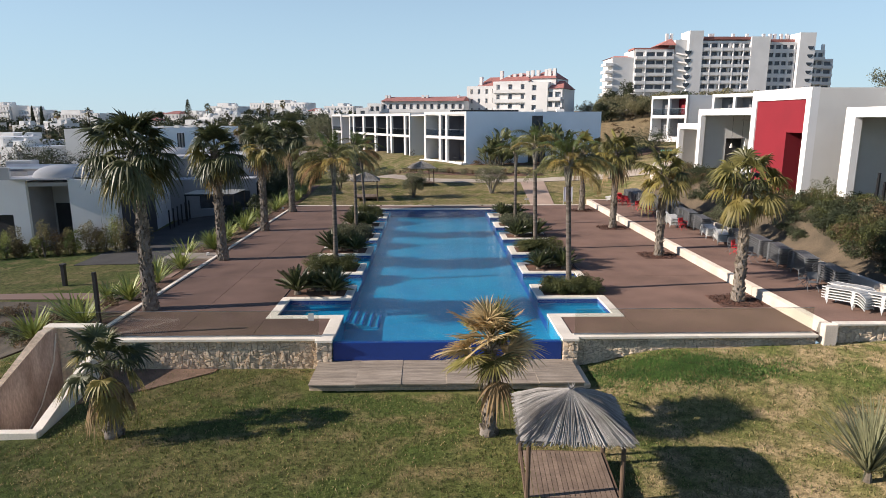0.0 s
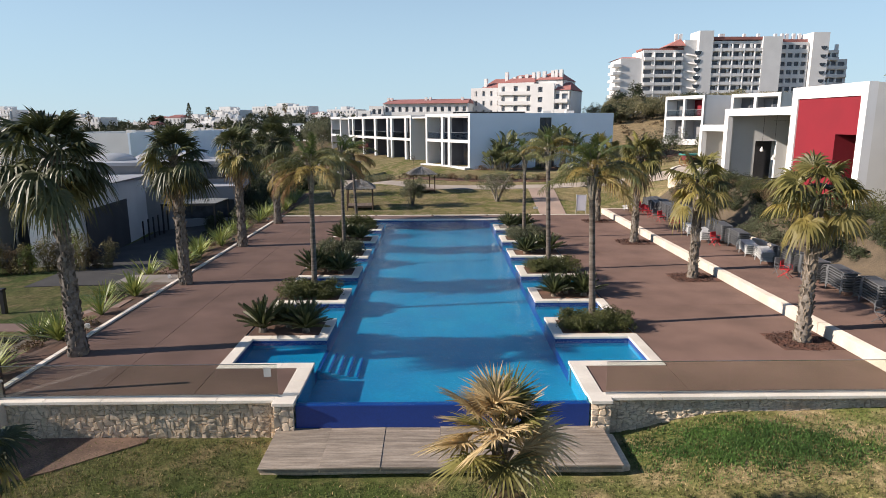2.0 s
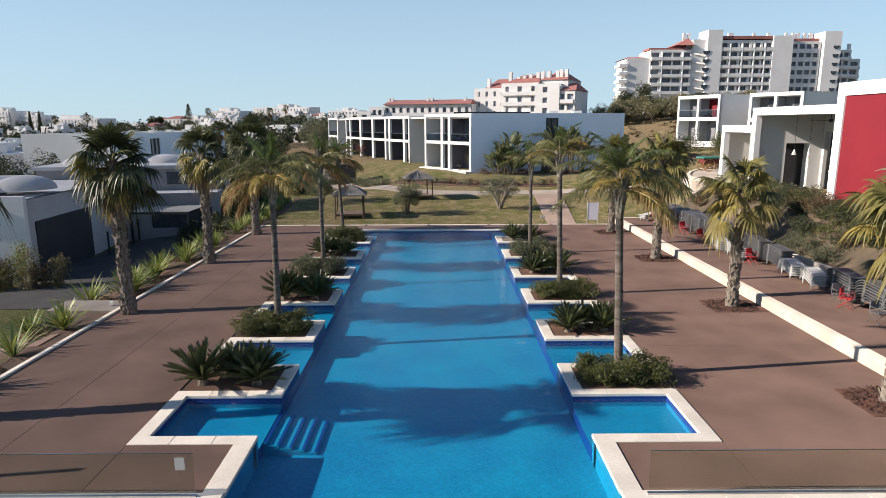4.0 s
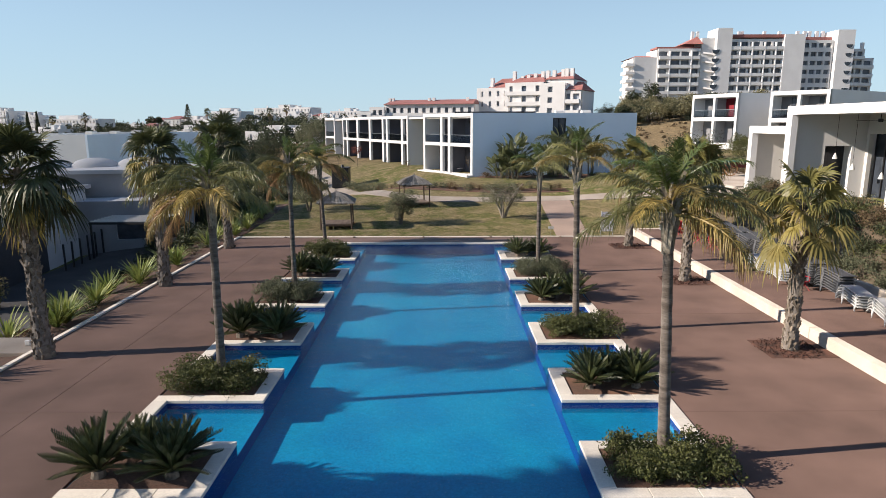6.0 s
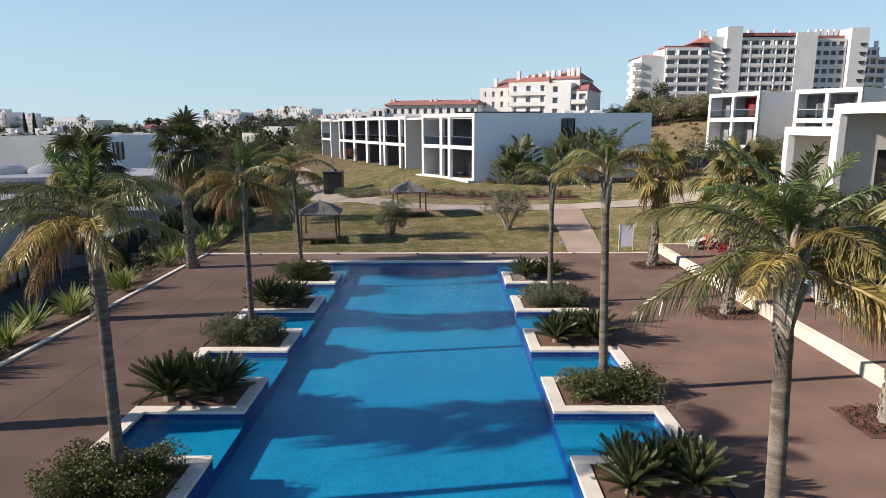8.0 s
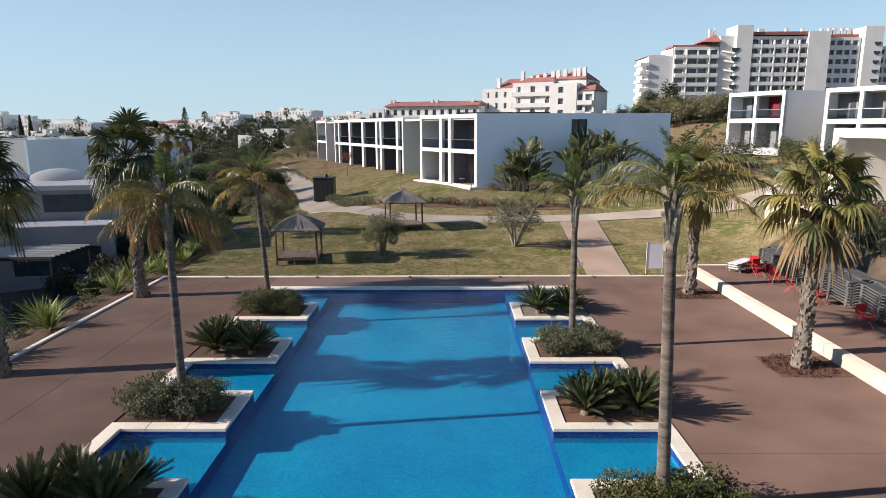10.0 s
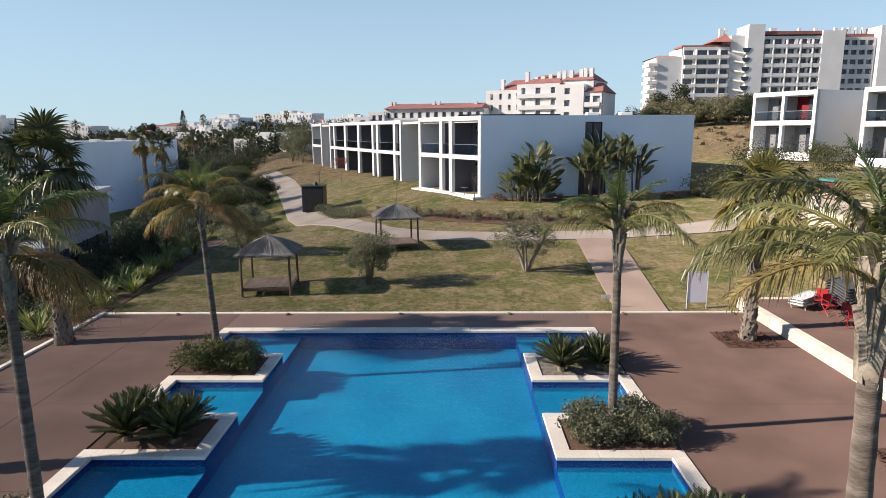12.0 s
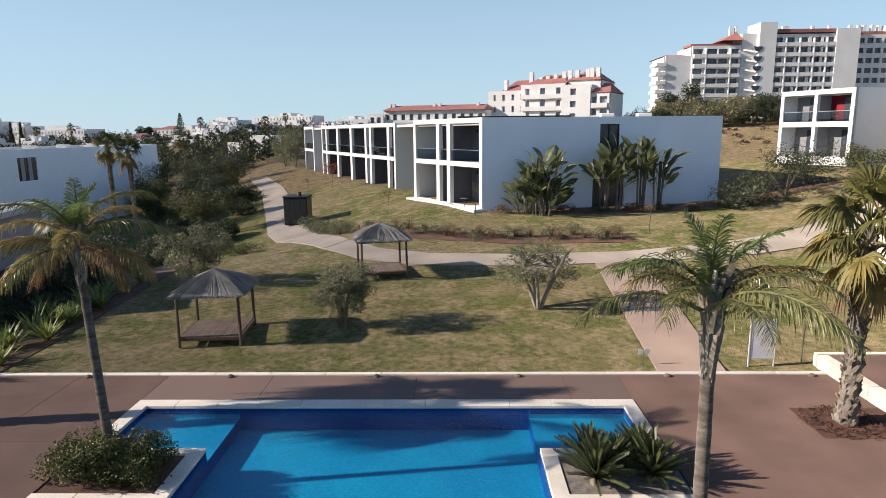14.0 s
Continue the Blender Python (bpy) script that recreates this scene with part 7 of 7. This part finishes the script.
for i in range(260):
    y = g.uniform(150, 235)
    x = g.uniform(-10, 130)
    if y > 196 and x < 60:
        continue
    s = g.uniform(0.4, 1.3)
    pts.append(crown_points(g, 60, (x, y, gz(x, y) + s * 0.3), (s, s, s * 0.7), 7, 0.5))
me = leaf_mesh("hill_scrub", np.concatenate(pts), 0.42, DRYBRUSH, g, 0.6)
tagged(new("hill_scrub", me), "dry scrub scattered over the hillside", "scrub", kind="stuff")
# skyline trees that stand out
def spire(name, x, y, h, w, tiers, label, seed, base=0.0):
    g2 = np.random.default_rng(seed)
    t = thing(name, (x, y, gz(x, y)), label, "tree", group="skyline trees")
    part("trunk", Form().tube([(0, 0, 0), (0, 0, h * 0.95)], [0.35, 0.08], 7), BARK, t)
    pts = []
    for k in range(tiers):
        u = k / tiers
        rr = w * (1 - u) + 0.2
        a = g2.uniform(0, 6.283, 70)
        q = np.sqrt(g2.uniform(0.02, 1, 70)) * rr
        pts.append(np.stack([np.cos(a) * q, np.sin(a) * q, h * (base + (1 - base) * u) + g2.normal(0, 0.25, 70) + 0.15 * q], 1))
    part("crown", leaf_mesh("crown", np.concatenate(pts), 0.7, DARKTREE, g2, 0.5), None, t)
spire("norfolk_pine", -136, 360, 15, 3.4, 12, "tall tiered pine on the skyline", 1, 0.15)
for x in (-216, -211):
    spire("cypress", x, 350, 12, 1.3, 22, "narrow dark cypress on the skyline", 2, 0.05)
tree("umbrella_pine", -150, 352, 9.5, (5.0, 5.0, 2.8), 1800, DARKTREE, "round dark umbrella pine on the skyline", 640, leaf=0.8, group="skyline trees", clumps=20, r0=0.3)
for i, (x, y, h) in enumerate(((-200, 345, 8), (-186, 350, 9), (-122, 350, 9), (-88, 380, 9), (-84, 330, 8), (-62, 190, 8.5))):
    fan_palm(x, y, h, 2.4, 20, 650 + i, label="tall palm among the distant houses", r0=0.25, group="distant palms")


# ---- garden furniture ----
def gazebo(x, y, rz, s, label, z=None):
    z = gz(x, y) if z is None else z
    gzb = thing("gazebo", (x, y, z - 0.03), label, "gazebo", group="thatched gazebos", rz=rz, scale=s)
    r = random.Random(x)
    P = 1.18
    for sx in (-1, 1):
        for sy in (-1, 1):
            part("post", Form().tube([(sx * P, sy * P, 0), (sx * P * 0.99, sy * P * 0.99, 2.08)], [0.065, 0.055], 9), POSTWOOD, gzb)
    for a in (-P, P):
        part("beam", Form().tube([(-P - 0.12, a, 2.0), (P + 0.12, a, 2.0)], 0.05, 8), POSTWOOD, gzb)
        part("beam", Form().tube([(a, -P - 0.12, 2.06), (a, P + 0.12, 2.06)], 0.05, 8), POSTWOOD, gzb)
        part("bench_rail", Form().box(-P, P, a - 0.04, a + 0.04, 0.26, 0.40, bevel=0.008), POSTWOOD, gzb)
        part("bench_rail", Form().box(a - 0.04, a + 0.04, -P + 0.05, P - 0.05, 0.26, 0.40, bevel=0.008), POSTWOOD, gzb)
    for i in range(17):
        a = -P + 0.06 + i * (2 * P - 0.12) / 17
        part("board", Form().box(a + 0.006, a + (2 * P - 0.12) / 17 - 0.006, -P + 0.05, P - 0.05, 0.40, 0.425, bevel=0.004), BOARDWOOD, gzb)
    E, top = 1.40, 2.86
    roof = part("roof", Form().add([(-E, -E, 2.10), (E, -E, 2.10), (E, E, 2.10), (-E, E, 2.10), (0, 0, top - 0.06)], [(0, 1, 4), (1, 2, 4), (2, 3, 4), (3, 0, 4), (3, 2, 1, 0)]), THATCH, gzb, "weathered grey thatch")
    for side in range(4):
        m = Matrix.Rotation(side * math.pi / 2, 4, "Z")
        f = Form()
        n = 110
        for i in range(n):
            u = -1 + 2 * (i + 0.5) / n
            w = 2.3 / n
            o = r.uniform(0, 0.05)
            a0 = Vector((u * 0.03, -0.03, top + 0.01))
            b0 = Vector((u * E, -E - r.uniform(0.0, 0.10), 2.06 - r.uniform(0, 0.09)))
            mid = a0.lerp(b0, 0.55) + Vector((0, 0, 0.05 + o))
            b0.z += o * 0.5
            ax_, bx_ = Vector((w * 0.1, 0, 0)), Vector((w * 0.72, 0, 0))
            f.add([a0 - ax_, a0 + ax_, mid - bx_ * 0.62, mid + bx_ * 0.62, b0 - bx_, b0 + bx_, mid + Vector((0, 0, 0.02)), b0 + Vector((0, 0, 0.025))],
                  [(0, 1, 6), (0, 6, 2), (1, 3, 6), (2, 6, 7, 4), (6, 3, 5, 7), (4, 7, 5)], m)
        tagged(part("reeds", f, THATCH, roof), kind="stuff")
    f = Form()
    for i in range(12):
        a = i * 0.5236
        f.add([(0.03 * math.cos(a + 1.5), 0.03 * math.sin(a + 1.5), top - 0.05), (-0.03 * math.cos(a + 1.5), -0.03 * math.sin(a + 1.5), top - 0.05), (0.16 * math.cos(a), 0.16 * math.sin(a), top + r.uniform(0.05, 0.2))], [(0, 1, 2)])
    part("reed_tuft", f, THATCH, roof)
    return gzb


gazebo(2.85, 14.3, -4, 0.95, "thatched timber gazebo with a slatted bench on the lower lawn")
gazebo(-7.45, 65.2, 5, 1.0, "thatched timber gazebo with a slatted bench on the lawn")
gazebo(-1.75, 74.0, 14, 1.0, "thatched timber gazebo beside the curving path")

kiosk = thing("service_kiosk", (-12.5, 99.0, gz(-12.5, 99)), "dark boxy service kiosk beside the garden path", "kiosk")
part("body", Form().box(-1.1, 1.1, -1.0, 1.0, 0, 2.55, bevel=0.06), BLACKM, kiosk)
part("lid", Form().box(-1.18, 1.18, -1.08, 1.08, 2.55, 2.68, bevel=0.04), BLACKM, kiosk)
part("vent", Form().tube([(0.2, 0, 2.68), (0.2, 0, 3.0)], [0.22, 0.16], 10), BLACKM, kiosk)
for i in range(4):
    part("door_panel", Form().box(-1.0 + i * 0.51, -0.53 + i * 0.51, -1.03, -1.0, 0.15, 2.4, bevel=0.008), BLACKM, kiosk)

sign = thing("pool_sign", (13.1, 62.2, 0.0), "white framed notice board with a pale grey panel", "sign")
for x in (-0.45, 0.45):
    part("post", Form().tube([(x, 0, -0.1), (x, 0, 1.78)], 0.03, 8), WPLASTIC, sign)
part("board", Form().box(-0.41, 0.41, -0.012, 0.012, 0.28, 1.70, bevel=0.004), mat("notice_panel", (0.72, 0.71, 0.78), (0.68, 0.67, 0.74), rough=0.4, bump=0.0, var=0.04), sign)
for z in (0.26, 1.69):
    part("rail", Form().box(-0.42, 0.42, -0.02, 0.02, z, z + 0.04), WPLASTIC, sign)
stake = thing("path_marker", (8.95, 62.2, 0.0), "two small white plates on a thin stake", "sign")
part("stake", Form().tube([(0, 0, 0), (0, 0, 0.55)], 0.012, 6), METAL, stake)
for x in (-0.12, 0.1):
    part("plate", Form().box(x - 0.09, x + 0.09, -0.01, 0.01, 0.45, 0.65, bevel=0.004), WPLASTIC, stake)
thin = thing("shower_post", (14.65, 62.4, 0.0), "thin pale upright pipe at the terrace corner", "post")
part("pipe", Form().tube([(0, 0, 0), (0, 0, 1.5), (-0.1, 0, 1.58)], 0.025, 7), METAL, thin)
for x in (-10.6, -5.6, -0.5, 4.4, 9.5, 14.4):
    b = thing("kerb_light", (x, 61.28, 0.0), "small brown dome light beside the kerb", "lamp", group="kerb lights")
    part("body", Form().tube([(0, 0, 0), (0, 0, 0.05), (0, 0, 0.09)], [0.13, 0.11, 0.04], 10), BOARDWOOD, b)
pole = thing("dark_pole", (-13.85, 23.85, 0.0), "square black steel pole at the terrace corner", "post")
part("shaft", Form().box(-0.07, 0.07, -0.07, 0.07, -0.05, 2.6, bevel=0.01), BLACKM, pole)
pole = thing("dark_pole", (-23.6, 38.2, gz(-23.6, 38.2)), "short dark bollard light beside the lawn", "lamp")
part("shaft", Form().box(-0.12, 0.12, -0.12, 0.12, 0, 1.3, bevel=0.02), BLACKM, pole)
part("head", Form().box(-0.16, 0.16, -0.16, 0.16, 1.3, 1.42, bevel=0.02), BLACKM, pole)
for x, y in ((-14.6, 30.2), (-14.7, 38.6), (-14.7, 49.6), (-14.7, 59.0)):
    b = thing("garden_spotlight", (x, y, gz(x, y)), "small white garden spotlight in the bank", "lamp", group="bank spotlights")
    part("spike", Form().tube([(0, 0, 0), (0, 0, 0.15)], 0.02, 6), BLACKM, b)
    part("head", Form().box(-0.09, 0.09, -0.06, 0.06, 0.15, 0.34, bevel=0.015), WPLASTIC, b)
notice = thing("small_notice", (-5.35, 23.36, 0.0), "small white notice fixed to the glass", "sign")
part("sheet", Form().box(-0.11, 0.11, -0.012, -0.004, 0.72, 1.02), WPLASTIC, notice)

# old wooden cart by the lower porch
WHEELWOOD = mat("orange_timber", (0.42, 0.21, 0.075), (0.30, 0.14, 0.055), rough=0.7, var=0.2, world_uv=False)
CARTGREEN = mat("teal_painted_timber", (0.06, 0.25, 0.20), (0.04, 0.18, 0.145), rough=0.6, var=0.2, world_uv=False)
CARTRED = mat("dull_red_timber", (0.16, 0.03, 0.025), rough=0.7, var=0.25, world_uv=False)
cart = thing("wooden_cart", (29.9, 79.6, 2.87), "old painted cart with orange spoked wheels and teal bed", "cart", rz=4)
for y in (0.0, 1.5):
    w = part("wheel", Form().tube([(0.66 * math.cos(2 * math.pi * i / 24), y, 0.72 + 0.66 * math.sin(2 * math.pi * i / 24)) for i in range(25)], 0.05, 6), WHEELWOOD, cart)
    part("hub", Form().tube([(0, y - 0.12, 0.72), (0, y + 0.12, 0.72)], 0.11, 10), WHEELWOOD, w)
    for i in range(12):
        a = i * math.pi / 6
        part("spoke", Form().tube([(0.08 * math.cos(a), y, 0.72 + 0.08 * math.sin(a)), (0.63 * math.cos(a), y, 0.72 + 0.63 * math.sin(a))], 0.024, 6), WHEELWOOD, w)
part("axle", Form().tube([(0, -0.05, 0.72), (0, 1.55, 0.72)], 0.05, 8), WHEELWOOD, cart)
part("bed", Form().box(-0.75, 2.2, -0.1, 1.6, 1.42, 1.58, bevel=0.02), CARTGREEN, cart, "teal painted cart bed")
part("body", Form().box(-0.5, 2.0, 0.2, 1.3, 0.85, 1.42, bevel=0.03), CARTRED, cart)
part("shaft", Form().tube([(2.1, 0.75, 1.1), (3.6, 0.75, 0.1)], 0.05, 8), WHEELWOOD, cart)

# ---- stacked loungers and chairs on the upper terrace ----
def lie(x):
    """The height of the lying surface: a shallow wave whose foot end curls down."""
    return 0.32 + 0.045 * math.sin(2.4 * x + 0.4) - 0.20 * max(0.0, (x - 0.55) / 0.43) ** 2


def lounger_meshes(material):
    side = Form()
    n = 34
    vs, fs = [], []
    for i in range(n + 1):
        x = -0.98 + 1.96 * i / n
        top = lie(x)
        leg = max(math.exp(-((x + 0.70) / 0.05) ** 4), math.exp(-((x - 0.45) / 0.05) ** 4))
        low = (top - 0.038) * (1 - leg)
        for yy in (0.0, 0.035):
            vs += [(x, yy, top), (x, yy, low)]
    for i in range(n):
        a, b = 4 * i, 4 * (i + 1)
        fs += [(a, b, b + 1, a + 1), (a + 2, a + 3, b + 3, b + 2), (a, a + 2, b + 2, b), (a + 1, b + 1, b + 3, a + 3)]
    fs += [(0, 1, 3, 2), (4 * n, 4 * n + 2, 4 * n + 3, 4 * n + 1)]
    side.add(vs, fs)
    bed = Form()
    vs = []
    for i in range(15):                  # one moulded sheet, ribbed crosswise
        x = -0.93 + i * 0.126
        for dx, dz in ((0, -0.03), (0.008, 0.0), (0.085, 0.0), (0.093, -0.03)):
            z = lie(x + dx) - 0.006 + dz
            vs += [(x + dx, -0.284, z), (x + dx, 0.284, z), (x + dx, -0.284, z - 0.018), (x + dx, 0.284, z - 0.018)]
    fs = []
    for i in range(59):
        a, b = 4 * i, 4 * i + 4
        fs += [(a, b, b + 1, a + 1), (a + 2, a + 3, b + 3, b + 2), (a, a + 2, b + 2, b), (a + 1, b + 1, b + 3, a + 3)]
    bed.add(vs, fs + [(0, 1, 3, 2), (236, 238, 239, 237)])
    return side.mesh("side_frame", material), bed.mesh("slatted_bed", material)


def make_lounger(name, material, label, group):
    side, bed = lounger_meshes(material)
    lg = thing(name, (0, 0, -50), label, "sun lounger", group=group)
    part("side_frame", side, None, lg, m=Matrix.Translation((0, 0.285, 0)))
    part("side_frame", side, None, lg, m=Matrix.Translation((0, -0.32, 0)))
    part("slatted_bed", bed, None, lg)
    return lg


grey_lounger = make_lounger("sun_lounger", PLASTIC, "dark grey plastic sun lounger in a stack", "stacked grey loungers")
white_lounger = make_lounger("sun_lounger", WPLASTIC, "white plastic sun lounger in a stack", "stacked white loungers")
used = set()


def stack(model, x, y, n, rz, pitch=0.118):
    r = random.Random(x * 31 + y)
    for i in range(n):
        m = Matrix.Translation((x + r.uniform(-0.02, 0.02), y + r.uniform(-0.015, 0.015), 0.442 + i * pitch)) @ Matrix.Rotation(radians(rz + r.uniform(-0.8, 0.8)), 4, "Z")
        if model.name not in used:
            used.add(model.name)
            model.matrix_basis = m
        else:
            copy_thing(model, m)


r = random.Random(12)
for y, n in ((28.9, 7), (31.3, 8), (33.6, 8), (35.9, 8), (38.1, 8), (43.9, 8), (46.0, 9), (48.1, 9), (50.2, 9), (52.3, 9), (54.4, 9), (56.5, 9), (58.6, 8), (60.6, 8)):
    stack(grey_lounger, 18.75 + r.uniform(-0.06, 0.06), y, n, 90 + r.uniform(-4, 4))
    if y > 49:
        stack(grey_lounger, 19.55 + r.uniform(-0.05, 0.05), y + 0.5, n, 90 + r.uniform(-4, 4))
for x, y, n, rz in ((18.4, 39.9, 5, 78), (18.45, 41.9, 5, 82), (17.65, 46.4, 5, 82), (17.7, 48.6, 5, 80), (17.4, 25.6, 5, -67), (18.2, 24.9, 5, -65), (18.3, 26.6, 4, -70), (17.4, 60.9, 3, 30), (18.4, 61.3, 2, 40)):
    stack(white_lounger, x, y, n, rz + r.uniform(-3, 3))


def chair(x, y, rz, material, label):
    c = thing("garden_chair", (x, y, 0.442), label, "chair", group="loose garden chairs", rz=rz)
    part("seat", Form().box(-0.22, 0.22, -0.22, 0.22, 0.42, 0.45, bevel=0.012), material, c)
    back = part("backrest", Form().box(-0.22, 0.22, 0.20, 0.23, 0.52, 0.88, bevel=0.012), material, c)
    for s in (-1, 1):
        part("leg", Form().tube([(s * 0.23, -0.26, 0), (s * 0.21, 0.22, 0.44), (s * 0.21, 0.24, 0.85)], 0.014, 6), material, c)
        part("leg", Form().tube([(s * 0.23, 0.28, 0), (s * 0.21, -0.2, 0.44)], 0.014, 6), material, c)
        part("armrest", Form().tube([(s * 0.24, -0.2, 0.44), (s * 0.25, -0.2, 0.64), (s * 0.24, 0.22, 0.66)], 0.016, 6), material, c)


for x, y, rz, red in ((17.75, 44.7, 20, 1), (17.8, 45.3, -10, 0), (17.7, 36.3, 40, 1), (17.75, 36.9, 0, 0), (17.6, 34.2, 15, 0), (17.7, 54.4, 15, 1), (17.55, 57.9, -20, 1), (17.7, 58.4, 30, 1), (17.6, 59.6, 10, 1), (17.7, 60.4, -35, 1), (17.6, 56.4, 60, 1), (17.65, 55.5, 10, 0), (17.6, 51.2, 5, 1), (17.5, 28.9, 25, 0), (17.45, 28.2, -15, 0)):
    chair(x, y, rz, REDPLASTIC if red else PLASTIC, "red plastic garden chair beside the loungers" if red else "dark grey plastic chair beside the loungers")

# terrace table and chairs on the hotel loggia
tb = thing("loggia_table", (3.0, 93.6, HOTEL_Z + 0.2), "small round table in the ground floor loggia", "table")
part("tabletop", Form().tube([(0, 0, 0.70), (0, 0, 0.73)], 0.35, 14), PLASTIC, tb)
part("leg", Form().tube([(0, 0, 0), (0, 0, 0.70)], 0.03, 8), PLASTIC, tb)

# spiky yucca at the edge of the lower lawn
YUCCA = strap_crown(7, 150, 1.15, 0.013, mat("yucca_leaf", (0.24, 0.235, 0.13), (0.15, 0.155, 0.08), rough=0.5, big=1.0, fine=6, bump=0, var=0.2, isle=0.35, leafy=0.2))
for x, y, s in ((10.7, 14.3, 1.75), (11.8, 15.6, 1.4)):
    c = thing("yucca", (x, y, gz(x, y) - 0.2), "spiky pale yucca on the lower lawn", "plant", scale=s)
    part("foliage", YUCCA, None, c, m=Matrix.Translation((0, 0, 0.25)))
    part("stem", Form().tube([(0, 0, 0), (0, 0, 0.28)], [0.07, 0.05], 8), BARK, c)

# ---- turf ----
g = np.random.default_rng(15)
def turf(name, x0, x1, y0, y1, n, size, material, keep):
    x, y = g.uniform(x0, x1, n), g.uniform(y0, y1, n)
    ok = keep(x, y)
    x, y = x[ok], y[ok]
    pts = np.stack([x, y, ground_z(x, y) + size * 0.25], 1)
    me = leaf_mesh(name, pts, size, material, g, 0.22, up=2.2)
    tagged(new(name, me), "short coarse grass blades of the mown lawn", "grass", kind="stuff")
TURF1 = mat("grass_blade_green", (0.125, 0.145, 0.036), (0.078, 0.10, 0.026), rough=0.8, big=0.5, fine=6, bump=0, var=0.3, isle=0.5, leafy=0.25)
TURF2 = mat("grass_blade_straw", (0.33, 0.25, 0.125), (0.21, 0.165, 0.075), rough=0.85, big=0.5, fine=6, bump=0, var=0.3, isle=0.5, leafy=0.2)
TURF3 = mat("clover_green", (0.075, 0.15, 0.03), (0.042, 0.09, 0.02), rough=0.7, big=0.5, fine=6, bump=0, var=0.3, isle=0.5, leafy=0.25)
def front_ok(x, y):
    edge = np.minimum(np.minimum(x + 26, 26 - x), y - 6) / 8
    return (g.random(x.shape) < edge) & ~((np.abs(x) < 5.4) & (y > 20.6)) & ~((x < -12.8) & (x > -15.8) & (y > 17.4))
turf("lawn_grass", -26, 26, 6, 23.1, 120000, 0.10, TURF1, lambda x, y: front_ok(x, y) & (g.random(x.shape) < 1.0 - 0.5 * S(1, 9, x)))
turf("lawn_grass", -26, 26, 6, 23.1, 70000, 0.10, TURF2, lambda x, y: front_ok(x, y) & (g.random(x.shape) < 0.5 + 0.15 * S(1, 9, x)))
def patch(x, y):
    d = ((x - 8.3 - 0.8 * np.sin(y * 1.3)) / 2.8) ** 2 + ((y - 21.5) / 1.3) ** 2 + 0.5 * np.sin(x * 3.1) * np.sin(y * 4.3)
    return front_ok(x, y) & (g.random(x.shape) < np.exp(-1.6 * d))
turf("lawn_grass", 5.4, 13, 19, 23.1, 60000, 0.11, TURF3, patch)
def back_ok(x, y):
    px_ = 9.35 + (y - 61.6) * 0.065
    return ~((x > px_ - 0.1) & (x < px_ + 2.7))
turf("lawn_grass", -13.9, 20, 61.8, 75.2, 26000, 0.062, TURF1, back_ok)
turf("lawn_grass", -13.9, 20, 61.8, 75.2, 30000, 0.062, TURF2, back_ok)

# loose bark round the fan palms
for x, y in ((13.88, 28.1), (13.7, 38.1), (13.7, 48.3), (13.45, 57.8)):
    n = 700
    a, q = g.uniform(0, 6.283, n), np.sqrt(g.random(n))
    pts = np.stack([x - 0.05 + np.clip(q * 1.25 * np.cos(a), -1.3, 0.9), y + q * 1.1 * np.sin(a), 0.03 + g.uniform(0, 0.04, n)], 1)
    tagged(new("bark_chips", leaf_mesh("bark_chips", pts, 0.09, MULCH, g, 0.4)), "loose red-brown bark chips round a palm", "mulch", kind="stuff")
